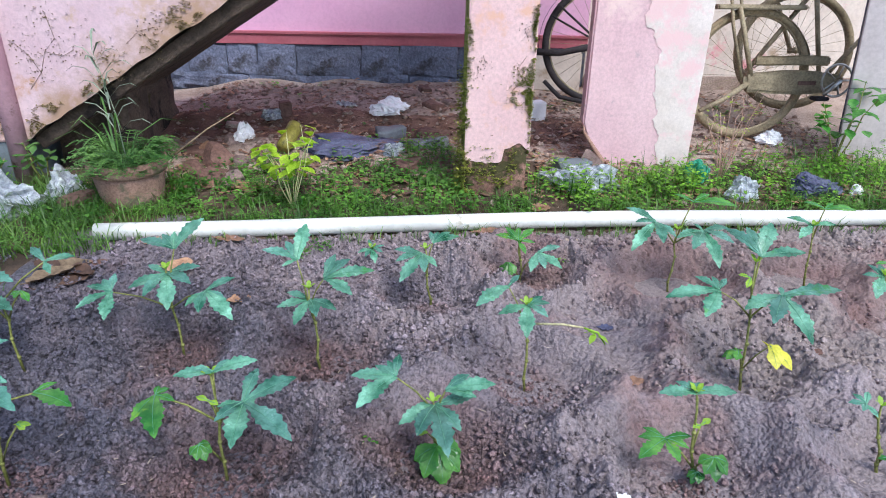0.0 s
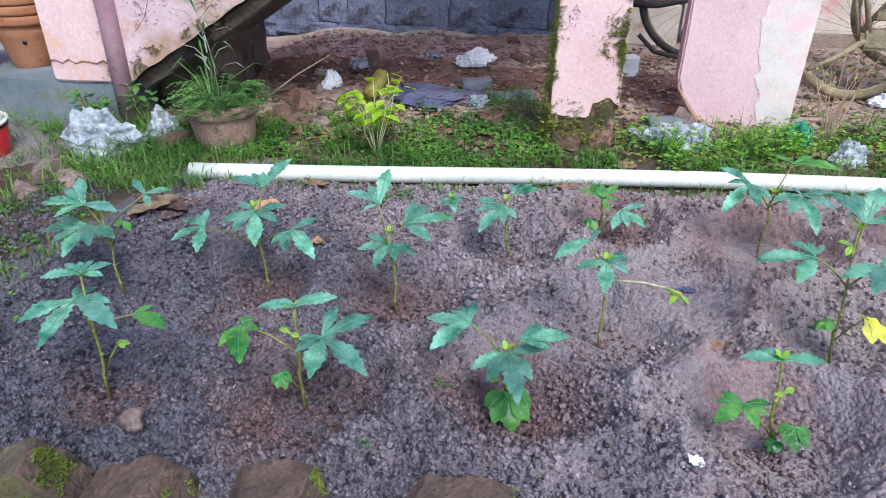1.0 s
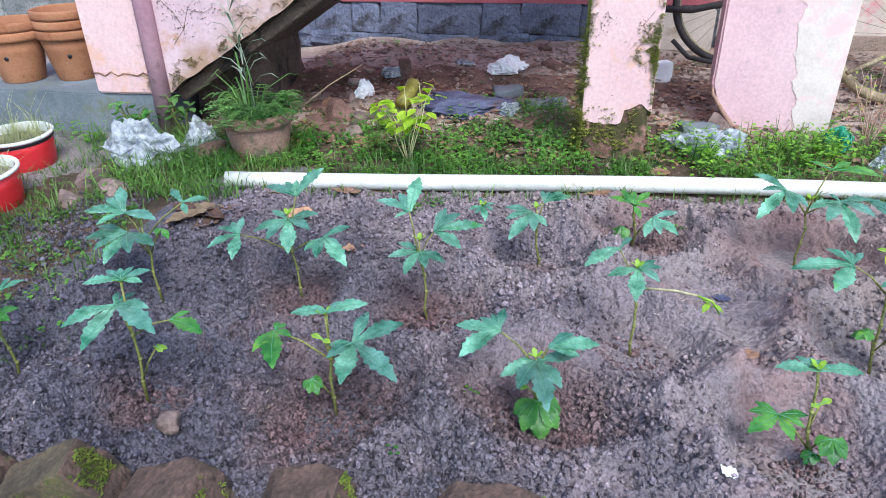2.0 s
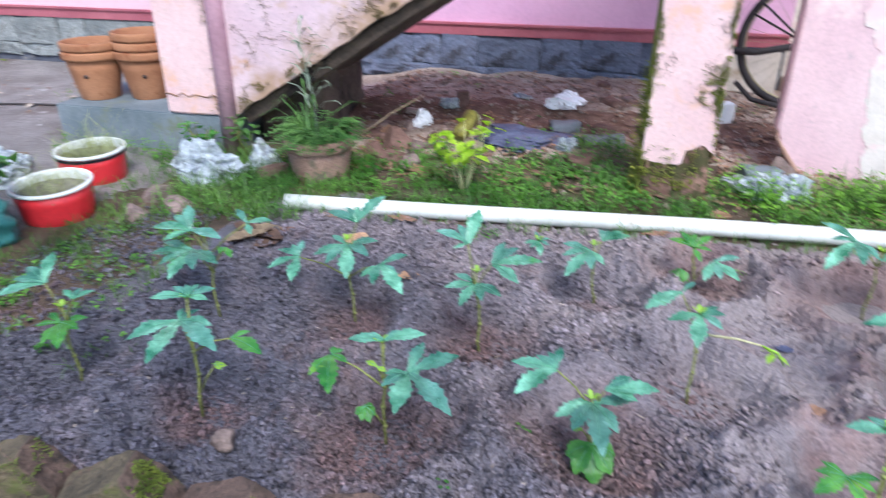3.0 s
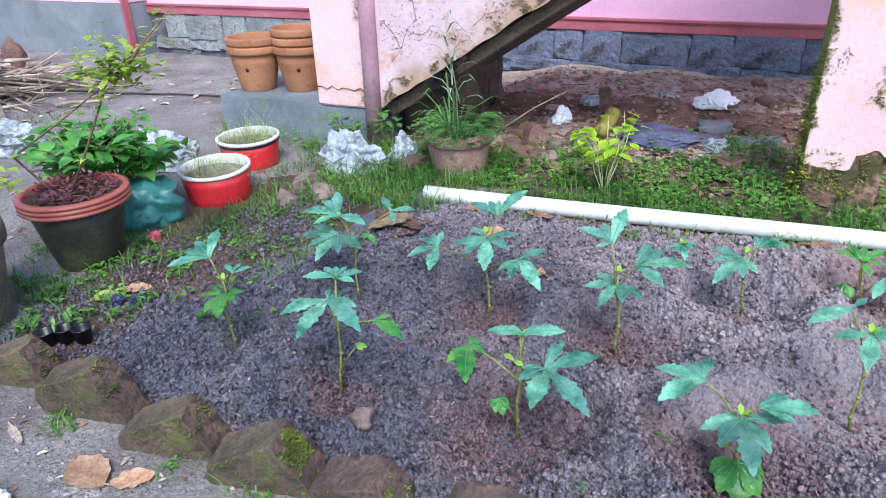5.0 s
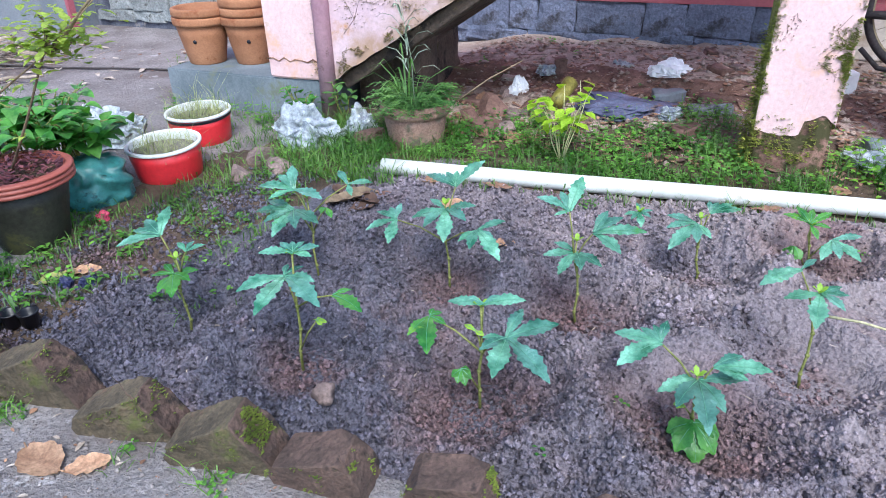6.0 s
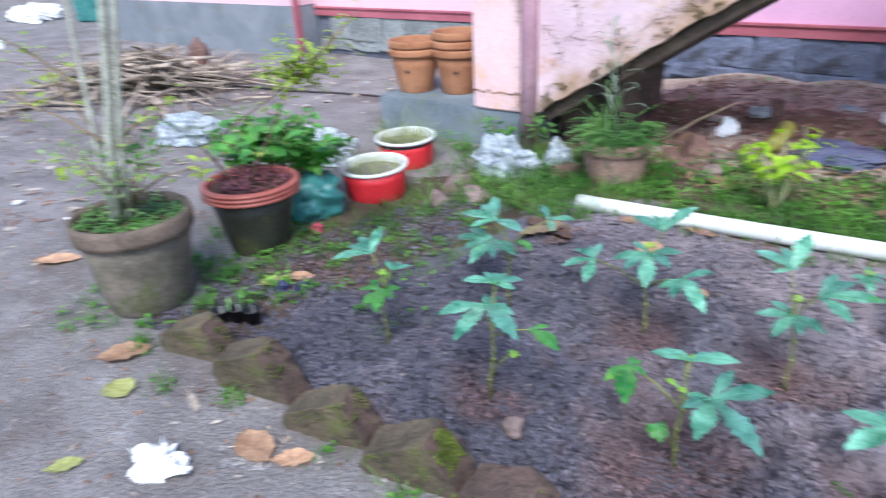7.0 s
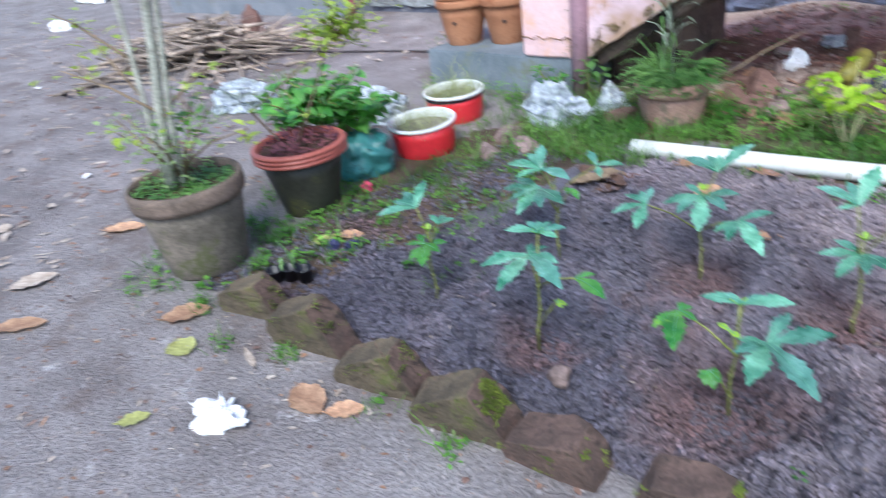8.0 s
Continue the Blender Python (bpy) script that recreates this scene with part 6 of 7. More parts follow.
for i, (fx, fy, fs_) in enumerate(((-1.30, 3.6, 0.06), (-1.08, 3.62, 0.05), (-1.32, 3.9, 0.075), (-1.02, 3.86, 0.055), (-1.22, 4.05, 0.06), (-1.12, 3.28, 0.05), (-0.98, 3.55, 0.035))):
    lying("rubble_stone", shard(fs_, fs_ * 0.75, fs_ * 0.7, 70 + i), (RED_FLESH, PEBBLE, DARK_LITTER)[i % 3], fx, fy, "small broken rubble stone by the fern pot", "stone", i * 53, group="rubble")
lying("rubble_stone", shard(0.09, 0.06, 0.06, 18), DARK_LITTER, -1.68, 3.0, "clay-coloured rubble stone by the fern pot", "stone", 60, group="rubble")
lying("plastic_bag", crumple(0.15, 0.12, 0.14, 19, 5), SILVER_BAG, -2.0, 2.93, "crumpled pale plastic bag in the grass", "bag", 20)
lying("plastic_bag", crumple(0.10, 0.07, 0.10, 20, 4), SILVER_BAG, -1.76, 3.12, "second crumpled pale plastic bag by the stair foot", "bag", 80)
lying("field_stone", shard(0.072, 0.06, 0.075, 21), PEBBLE, -2.10, 2.66, "rounded pinkish stone in the grass", "stone", 20, group="field stones")
lying("field_stone", shard(0.075, 0.06, 0.065, 22), PEBBLE, -1.93, 2.57, "rounded pinkish stone in the grass", "stone", -20, group="field stones")
lying("field_stone", shard(0.06, 0.05, 0.04, 23), PEBBLE, -2.05, 2.43, "flat grey stone in the grass", "stone", 40, group="field stones")
lying("pebble", lump(0.031, 0.028, 0.031, 24, 0.4), PEBBLE, -0.865, 1.15, "single grey-pink pebble on the soil bed", "pebble", 0)


INDIGO = surface("indigo_plastic", rgb(30, 32, 62), rgb(62, 66, 108), 12.0, 80, 0.4, 0.3, spec=0.5)
lying("plastic_scrap", crumple(0.028, 0.02, 0.028, 51, 4), INDIGO, -2.04, 1.40, "crumpled dark indigo plastic scrap beside the plastic pot", "plastic", 20)
lying("plastic_scrap", crumple(0.032, 0.022, 0.03, 52, 4), INDIGO, -1.97, 1.43, "crumpled dark indigo plastic scrap beside the plastic pot", "plastic", 70)


# ---- fallen leaves ----
def fallen(x, y, length, width, turn, mat, label, curl=0.25, group="fallen leaves"):
    """A dry leaf with midrib fold, wavy edge and stalk."""
    length, width = length * 0.88, width * 0.98
    vs, fs, n = [], [], 12
    for i in range(n + 1):
        s = i / n
        wd = width * (math.sin(math.pi * min(1, 0.04 + s * 0.96)) ** 0.75) * (1 + 0.06 * math.sin(i * 2.3))
        for k in range(5):
            u = k / 2 - 1
            vs.append(((s - 0.5) * length, u * wd, 0.006 + curl * wd * u * u + 0.10 * length * (s - 0.5) ** 2 + 0.003 * math.sin(i * 1.7 + k * 2)))
    for i in range(n):
        for k in range(4):
            a = i * 5 + k
            fs.append((a, a + 5, a + 6, a + 1))
    sp2 = Soup()
    sp2.add([Vector(v) for v in vs], fs)
    sp2.tube([(-length * 0.5, 0, 0.008), (-length * 0.62, 0.004, 0.012)], [0.0025, 0.002], 5)
    return lying("fallen_leaf", sp2, mat, x, y, label, "leaf", turn, group=group)


for x, y, l, wd, a, mat, txt in (
    (-1.43, 0.765, 0.17, 0.052, -15, DRY_LEAF, "broad orange-brown dry leaf on the yard"), (-1.31, 0.795, 0.12, 0.034, 42, DRY_LEAF, "curled brown dry leaf on the yard"),
    (-2.16, 0.82, 0.19, 0.055, 55, DRY_LEAF, "broad reddish dry leaf by the edging stones"), (-1.99, 0.70, 0.12, 0.05, -10, GREEN_FALLEN, "round yellow-green fallen leaf on the yard"),
    (-1.74, 0.79, 0.13, 0.012, -20, PALE_LITTER, "narrow pale dry leaf on the yard"), (-1.8, 0.44, 0.10, 0.028, 60, GREEN_FALLEN, "small yellowish fallen leaf on the yard"),
    (-2.66, 0.44, 0.24, 0.045, 42, DRY_LEAF, "long orange dry leaf on the yard"), (-3.03, 0.26, 0.2, 0.05, 25, GREEN_FALLEN, "yellow-brown fallen leaf on the yard"),
    (-2.52, 0.24, 0.16, 0.06, 100, DRY_LEAF, "folded pinkish dry leaf on the yard"), (-2.87, 0.09, 0.24, 0.06, 60, DRY_LEAF, "broad brown dry leaf on the yard"),
    (-2.97, 0.61, 0.2, 0.06, 70, PALE_LITTER, "curled grey dry leaf on the yard"), (-3.72, 0.73, 0.14, 0.05, 10, PALE_LITTER, "curled pale dry leaf on the yard"),
    (-3.31, 0.55, 0.18, 0.02, 60, PALE_LITTER, "narrow pale dry leaf on the yard"), (-3.1, 1.06, 0.22, 0.05, 40, DRY_LEAF, "long tan dry leaf by the cement pot"),
    (-2.05, 1.50, 0.13, 0.035, 30, DRY_LEAF, "orange dry leaf beside the plastic pot"), (-2.12, 1.42, 0.12, 0.035, 70, GREEN_FALLEN, "yellow fallen leaf beside the plastic pot"),
    (-1.41, 2.38, 0.2, 0.04, 15, DARK_SOIL_LEAF, "brown rotting leaf on the soil bed"), (-1.35, 2.34, 0.17, 0.04, 60, DARK_SOIL_LEAF, "brown rotting leaf on the soil bed"), (-1.5, 2.42, 0.16, 0.04, -30, DARK_SOIL_LEAF, "grey curled leaf on the soil bed"),
    (-0.98, 2.42, 0.15, 0.05, 80, DRY_LEAF, "pinkish dry leaf on the soil bed"), (-0.66, 2.1, 0.09, 0.03, 20, DRY_LEAF, "small pink-brown leaf on the soil bed"),
    (0.54, 3.08, 0.13, 0.05, 20, DRY_LEAF, "red-brown dry leaf propped beyond the pipe"), (0.27, 2.76, 0.17, 0.03, 12, DARK_LITTER, "brown curled leaf against the pipe"),
    (-0.9, 3.28, 0.2, 0.06, 10, DRY_LEAF, "broad brown dry leaf in the weeds"), (-1.16, 2.63, 0.13, 0.035, 10, DRY_LEAF, "brown dry leaf against the pipe"), (-0.85, 2.66, 0.15, 0.03, -8, DARK_LITTER, "brown dry leaf against the pipe"),
    (0.62, 2.70, 0.08, 0.02, 10, PALE_LITTER, "pale leaf scrap by the pipe"), (1.27, 1.86, 0.06, 0.02, 30, RED_FLESH, "red-brown leaf scrap on the soil bed"), (0.47, 1.2, 0.045, 0.018, -40, PAPER, "tiny white scrap on the soil bed"),
    (0.62, 2.02, 0.06, 0.02, 0, BLUE_SHEET, "slate flake on the soil bed"), (0.6, 1.62, 0.07, 0.022, 10, DARK_LITTER, "brown leaf scrap on the soil bed")):
    fallen(x, y, l, wd, a, mat, txt)
for i, (x, y, l, a) in enumerate(((-1.52, 2.36, 0.17, 10), (-1.44, 2.33, 0.2, 50), (-1.37, 2.39, 0.16, -20), (-1.56, 2.42, 0.14, 80), (-1.42, 2.43, 0.18, 25), (-1.48, 2.30, 0.13, -45), (-1.33, 2.45, 0.14, 65))):
    fallen(x, y, l, 0.042, a, (RED_FLESH, TWIG, DARK_SOIL_LEAF)[i % 3], "curled brown dead leaf heaped at the pipe's end", 0.5, "heaped dead leaves")

far_leaves, twigs = Soup(), Soup()
for _ in range(800):
    x = -2.7 - 13 * R.random() ** 1.6
    y = R.uniform(-3.5, 4.8) if x < -4 else R.uniform(-1.5, 2.6)
    if -2.9 < x and y > 0.3:
        continue
    a = R.uniform(0, 6.28)
    leaflet(far_leaves, (x, y, zl(x, y) + 0.006), (math.cos(a), math.sin(a), R.uniform(-0.05, 0.2)), R.uniform(0.04, 0.13) * (0.55 if x > -3.6 else 1), R.uniform(0.010, 0.03) * (0.55 if x > -3.6 else 1), R.uniform(-0.5, 0.5))
for _ in range(90):
    x = -2.3 - 11 * R.random() ** 1.5
    y = R.uniform(-2.5, 4.5) if x < -4 else R.uniform(-1.2, 0.8)
    a = R.uniform(0, 6.28)
    p = Vector((x, y, zl(x, y) + 0.006))
    q = p + Vector((math.cos(a), math.sin(a), 0)) * R.uniform(0.05, 0.28)
    twigs.tube([p, (p + q) / 2 + Vector((R.gauss(0, 0.015), R.gauss(0, 0.015), 0.004)), q], [0.0024, 0.002, 0.0014], 5)
for _ in range(900):
    x, y = R.uniform(-3.2, -0.5), R.uniform(-0.4, 0.93)
    a, l_ = R.uniform(0, 6.28), 0.004 + 0.03 * R.random() ** 4
    leaflet(far_leaves, (x, y, zl(x, y) + 0.003), (math.cos(a), math.sin(a), R.uniform(0, 0.3)), l_, l_ * R.uniform(0.06, 0.22), 0.3)
stuff("dry_leaves", far_leaves, PALE_LITTER, "pale dry leaves strewn over the yard", "leaf litter")
dull, scraps = Soup(), Soup()
for _ in range(1500):
    x = -2.0 - 13 * R.random() ** 1.5
    y = R.uniform(-3.5, 4.8) if x < -4 else R.uniform(-1.5, 2.6)
    if -2.9 < x and y > 0.3 or y > 0.5 and x > -2.2:
        continue
    a = R.uniform(0, 6.28)
    leaflet(dull, (x, y, zl(x, y) + 0.005), (math.cos(a), math.sin(a), R.uniform(-0.05, 0.3)), R.uniform(0.02, 0.09) * (0.5 if x > -3.6 else 1), R.uniform(0.006, 0.02) * (0.5 if x > -3.6 else 1), R.uniform(-0.5, 0.6))
for _ in range(26):
    x = -2.9 - 11 * R.random() ** 1.4
    y = R.uniform(-2.5, 4.5) if x < -4 else R.uniform(-1.2, 2.4)
    a = R.uniform(0, 6.28)
    leaflet(scraps, (x, y, zl(x, y) + 0.008), (math.cos(a), math.sin(a), 0.15), R.uniform(0.03, 0.08), R.uniform(0.012, 0.03), 0.4)
for _ in range(1300):
    x, y = R.uniform(-3.2, -0.5), R.uniform(-0.4, 0.93)
    a, l_ = R.uniform(0, 6.28), 0.004 + 0.02 * R.random() ** 3
    leaflet(dull, (x, y, zl(x, y) + 0.003), (math.cos(a), math.sin(a), R.uniform(0, 0.4)), l_, l_ * R.uniform(0.15, 0.45), 0.3)
stuff("brown_leaves", dull, DARK_LITTER, "small brown leaves strewn over the yard", "leaf litter")
stuff("paper_bits", scraps, PAPER, "small white scraps strewn over the yard", "litter")
stuff("twigs", twigs, PALE_LITTER, "short dry twigs strewn over the yard", "twigs")
grit = Soup()
for _ in range(9000):
    x, y = -0.5 - 6.5 * R.random() ** 1.5, R.uniform(-1.2, 0.9)
    if x < -2.7:
        y = R.uniform(-1.5, 3.2)
    s = 0.003 * (1 + 2.2 * R.random() ** 4) * (1 + max(0, -x - 3) * 0.25)
    z = zl(x, y) + s * 0.3
    v = [Vector((x, y, z)) + Vector(d) * s * R.uniform(0.6, 1.3) for d in ((1, 0, 0), (0, 1, 0), (-1, 0, 0), (0, -1, 0), (0, 0, 0.7), (0, 0, -0.7))]
    grit.add(v, [(0, 1, 4), (1, 2, 4), (2, 3, 4), (3, 0, 4), (1, 0, 5), (2, 1, 5), (3, 2, 5), (0, 3, 5)])
stuff("grit", grit, surface("grit", rgb(92, 82, 80), rgb(176, 166, 162), 20.0, 140, 0.9, 0.4), "fine grit and small stones on the yard", "grit")

# torn tissue on the yard
tissue = crumple(0.06, 0.05, 0.045, 31, 5)
for v in tissue.verts:
    q = noise.noise(v.co * 22 + Vector((4, 1, 0)))
    if q > 0.4 and v.co.z > 0.01:
        v.co += Vector((v.co.x, v.co.y, 0.02)).normalized() * 0.05 * q
for q_ in range(5):
    a_ = q_ * 1.3 + 0.3
    o_ = Vector((0.05 * math.cos(a_), 0.035 * math.sin(a_), 0.02))
    d_ = Vector((math.cos(a_) * 0.6, math.sin(a_) * 0.5, 0.9 if q_ % 3 else 0.25)) * (0.015 + 0.05 * ((q_ * 7) % 5) / 5)
    tissue.verts.ensure_lookup_table()
    peak = min(tissue.verts, key=lambda v: (v.co - o_ - Vector((0, 0, 0.015))).length)
    peak.co += d_
    for e_ in peak.link_edges:
        e_.other_vert(peak).co += d_ * 0.3
lying("tissue", tissue, PAPER, -1.58, 0.575, "torn crumpled white tissue lying on the yard", "tissue", 40)

# seedling tray: two joined black cells
tray = thing("seedling_tray", "small black plastic three-cell seedling tray on the bed edge", "tray", pose(-1.99, 1.15, zl(-1.99, 1.15) + 0.012, 0, 0, 35))
for i, q_ in ((-1, 0.0), (0, 0.012), (1, 0.0)):
    part("cell", lathe([(0.002, 0.0), (0.024, 0.0), (0.03, 0.045), (0.033, 0.047), (0.033, 0.051), (0.027, 0.049), (0.022, 0.01), (0.002, 0.01)], 20), BLACK, tray, at=(0.056 * i, q_, 0))
sd = Soup()
for i in range(5):
    leaflet(sd, (0.03 * math.cos(i), 0.02 * math.sin(i), 0.05), (math.cos(i * 2), math.sin(i * 2), 1.2), 0.06, 0.006)
sd.tube([(0.03, 0, 0.02), (0.0, 0.02, 0.12), (-0.03, 0.02, 0.16)], [0.003, 0.002, 0.001], 5)
part("sprout", sd, FERN, tray)

# withered stalk of one seedling, lying out sideways
stalk = Soup()
stalk.tube([(0.31, 1.73, 0.20), (0.40, 1.72, 0.205), (0.46, 1.71, 0.2)], [0.004, 0.0035, 0.003], 6)
wither = link("withered_stalk", stalk, surface("withered_stem", rgb(176, 170, 130), rgb(204, 196, 158), 12, 90, 0.7, 0.2), label="pale broken leaf stalk hanging from a seedling", category="stalk")
tipm = Soup()
tipm.tube([(0.46, 1.71, 0.2), (0.50, 1.70, 0.19), (0.525, 1.70, 0.15)], [0.003, 0.004, 0.002], 5)
for i in range(5):
    leaflet(tipm, (0.47 + 0.012 * i, 1.705, 0.195 - 0.006 * i), (math.cos(i * 2), math.sin(i * 2), -0.6), 0.035, 0.01)
part("shrivelled_leaf", tipm, LEAF_BUD, wither, "shrivelled yellowing leaf")

# ---- moss and creeper on pillar and stair ----
ms = Soup()
for _ in range(900):
    z = 0.02 + 1.0 * R.random() ** 1.1
    if relief(z, 1, 0.07, 51) < -0.45:
        continue
    x, y = 0.163 + abs(R.gauss(0, 0.010)) * (1.6 if relief(z, 3, 0.1, 52) > 0.2 else 0.7), 3.2 - 0.003 + R.random() * 0.1 * (R.random() < 0.4)
    weed(ms, x - 0.004, y - 0.002, z, 0.008, 4, 0.009)
for _ in range(1500):
    z = R.choice((R.gauss(0.60, 0.05), R.gauss(0.52, 0.03), R.gauss(0.84, 0.03), R.uniform(0.3, 1.0)))
    wide = 0.045 if abs(z - 0.58) < 0.09 else 0.010
    x = 0.482 - abs(R.gauss(0, wide))
    if relief(x, z, 0.022, 53) > -0.15:
        weed(ms, x, 3.197, z, 0.006, 4, 0.008)
for _ in range(900):
    x, z = R.uniform(0.17, 0.48), 0.01 + abs(R.gauss(0, 0.12))
    if z < 0.3 and relief(x, z, 0.05, 54) > 0.0:
        weed(ms, x, 3.2, z, 0.008, 4, 0.010)
for _ in range(420):
    z = 0.62 * R.random() ** 1.5
    weed(ms, 0.158 - abs(R.gauss(0, 0.02)) * (1 - z), R.uniform(3.2, 3.42), z, 0.02, 4, R.uniform(0.010, 0.02))
link("pillar_moss", ms, surface("yellow_moss", rgb(98, 112, 36), rgb(158, 164, 70), 20.0, 160, 0.9, 0.6, isle=0.3), pillar_1, kind="stuff", label="olive moss clinging to the pillar edges")
ms = Soup()
for _ in range(4200):
    x = R.uniform(-2.02, -0.4)
    up_ = abs(R.gauss(0, 0.06))
    z = 0.24 + 0.63 * (x + 2.04) + up_
    if relief(x, z, 0.06, 55) + 0.5 * relief(x, z, 0.02, 56) > 0.05 + 3.0 * up_:
        weed(ms, x, 3.357, z, 0.007, 3, 0.009)
for _ in range(500):
    x, z = R.gauss(-2.13, 0.02), R.uniform(0.25, 1.0)
    if relief(x, z, 0.07, 57) > 0.1:
        weed(ms, x, 3.353, z, 0.007, 3, 0.009)
for cx_, cz_, s_, n_ in ((-1.2, 0.85, 0.018, 120), (-1.8, 0.8, 0.06, 90), (-1.93, 0.62, 0.05, 70), (-1.55, 0.66, 0.03, 110), (-1.35, 0.72, 0.02, 90), (-1.45, 1.02, 0.03, 60), (-1.98, 0.98, 0.04, 90), (-1.05, 1.0, 0.02, 60)):
    for _ in range(n_):
        x, z = R.gauss(cx_, s_ * 1.6), R.gauss(cz_, s_)
        if relief(x, z, 0.02, 58) > -0.1:
            weed(ms, x, 3.357, z, 0.006, 3, 0.008)
link("stair_moss", ms, surface("brown_moss", rgb(118, 106, 58), rgb(166, 148, 90), 20.0, 160, 0.95, 0.6), stair, kind="stuff", label="brown-green moss along the flight edge")


def creeper(parent, y, runs):
    for pts in runs:
        c = Soup()
        c.tube([(x, y - 0.004, z) for x, z in pts], [0.0010] * len(pts), 5)
        for x, z in pts[1:]:
            for k in range(16):
                q = R.uniform(0, 6.28)
                leaflet(c, (x + R.gauss(0, 0.018), y - 0.003, z + R.gauss(0, 0.018)), (math.cos(q), -0.15, math.sin(q)), R.uniform(0.004, 0.010), 0.0035)
        part("dry_creeper", c, TWIG, parent, "dried creeper stuck to the plaster")


creeper(pillar_1, 3.2, [[(0.44, 0.72), (0.40, 0.66), (0.43, 0.61), (0.39, 0.57)], [(0.37, 0.52), (0.42, 0.49), (0.46, 0.52)], [(0.24, 0.72), (0.25, 0.69)], [(0.215, 0.67), (0.22, 0.64)], [(0.46, 0.86), (0.42, 0.84), (0.44, 0.80)]])
creeper(stair, 3.36, [[(-1.95, 0.5), (-1.88, 0.58), (-1.84, 0.68), (-1.78, 0.74), (-1.80, 0.85)], [(-1.88, 0.58), (-1.92, 0.66), (-1.98, 0.72)], [(-1.84, 0.68), (-1.76, 0.66), (-1.70, 0.69)], [(-1.45, 0.72), (-1.38, 0.78), (-1.30, 0.8)], [(-1.6, 0.5), (-1.56, 0.56), (-1.5, 0.57)]])
crack = Soup()
crack.tube([(-2.47 + 0.345 * i / 9, 3.357, 0.335 + 0.012 * math.sin(i * 2.6)) for i in range(10)], 0.004, 5)
part("crack", crack, DARK_LITTER, stair, "dark crack across the plaster")

# ---- bicycles ----
def wheel(parent, at, r, mat, rim_mat, spokes=28):
    t = Soup()
    t.add(*ring(r - 0.026, 0.026, 56, 10))
    tyre = part("wheel", t, mat, parent, at=at)
    t = Soup()
    t.add(*ring(r - 0.05, 0.010, 56, 8))
    part("rim", t, rim_mat, tyre)
    t = Soup()
    t.tube([(0, -0.05, 0), (0, 0, 0), (0, 0.05, 0)], [0.022, 0.016, 0.022], 10)
    part("hub", t, rim_mat, tyre)
    t = Soup()
    for i in range(spokes):
        a = 6.2832 * i / spokes
        t.tube([(0.02 * math.cos(a + 0.6), 0.03 * (-1) ** i, 0.02 * math.sin(a + 0.6)), ((r - 0.055) * math.cos(a), 0, (r - 0.055) * math.sin(a))], 0.0014, 4)
    sp_ = part("spokes", t, rim_mat, tyre)
    tagged(sp_, kind="stuff")
    return tyre


bike = thing("bicycle", "old mud-coated bicycle leaning behind the pillar", "bicycle", pose(2.03, 4.36, 0.02, -6, 0, 4))
wheel(bike, Matrix.Translation((0, 0, 0.41)), 0.41, RUBBER, MUDDY_METAL)
wheel(bike, Matrix.Translation((1.12, 0, 0.385)), 0.385, RUBBER, MUDDY_METAL)
tubes = {"chain_stay": [((0, 0.06, 0.385), (0.5, 0.05, 0.36))], "seat_stay": [((0, 0.06, 0.385), (0.36, 0.03, 0.9))], "seat_tube": [((0.5, 0, 0.36), (0.35, 0, 1.0))],
         "down_tube": [((0.5, 0, 0.36), (0.92, 0, 0.86))], "top_tube": [((0.37, 0, 0.92), (0.9, 0, 0.95))], "fork": [((0.9, 0, 0.98), (1.12, 0.05, 0.385))], "carrier_stay": [((0, -0.07, 0.385), (-0.14, -0.06, 0.82)), ]}
for nm, segs in tubes.items():
    for p0, p1 in segs:
        s = Soup()
        s.tube([p0, p1], 0.015, 10)
        part(nm, s, MUDDY_METAL, bike)
s = Soup()
s.tube([(0.35, 0, 1.0), (0.34, 0, 1.06)], 0.012, 8)
part("seat_post", s, MUDDY_METAL, bike)
part("saddle", box(0.2, 0.48, -0.08, 0.08, 1.06, 1.11, 0.02, 0.008, 3), DARK_RUBBER, bike)
part("carrier", box(-0.28, 0.3, -0.07, 0.07, 0.80, 0.83, 0.008), MUDDY_METAL, bike)
guard = box(-0.06, 0.6, -0.09, -0.05, 0.29, 0.44, 0.03, 0.008, 6)
for v in guard.verts:
    v.co.z = 0.36 + (v.co.z - 0.36) * (0.6 + 0.4 * math.sin(max(0.0, min(1.0, (v.co.x + 0.1) / 0.7)) * 3.1))
part("chain_guard", guard, MUDDY_METAL, bike, "dented muddy chain guard")
part("red_stripe", box(0.3, 0.42, -0.096, -0.09, 0.35, 0.375, 0.002, 0.002, 2), RED_FLESH, bike, "faded red stripe")
part("side_plate", box(0.0, 0.5, -0.08, -0.06, 0.47, 0.53, 0.01, 0.008, 4), RUBBER, bike, "dark bent carrier plate")
for q_ in (0.02, -0.04):
    s = Soup()
    s.tube([(-0.02 + q_, -0.06, 0.38), (-0.12 + q_, -0.05, 0.7), (-0.2 + q_, -0.04, 1.1)], 0.011, 8)
    part("stand_leg", s, MUDDY_METAL, bike)
s = Soup()
s.tube([(-0.02, -0.07, 0.36), (-0.2, -0.12, 0.26), (-0.36, -0.16, 0.2)], [0.02, 0.016, 0.014], 8)
part("kick_bar", s, MUDDY_METAL, bike)
cr = Soup()
cr.add(*ring(0.1, 0.008, 30, 6))
ch = part("chainring", cr, CHROME, bike, "dull chrome chainring", at=(0.545, -0.11, 0.38))
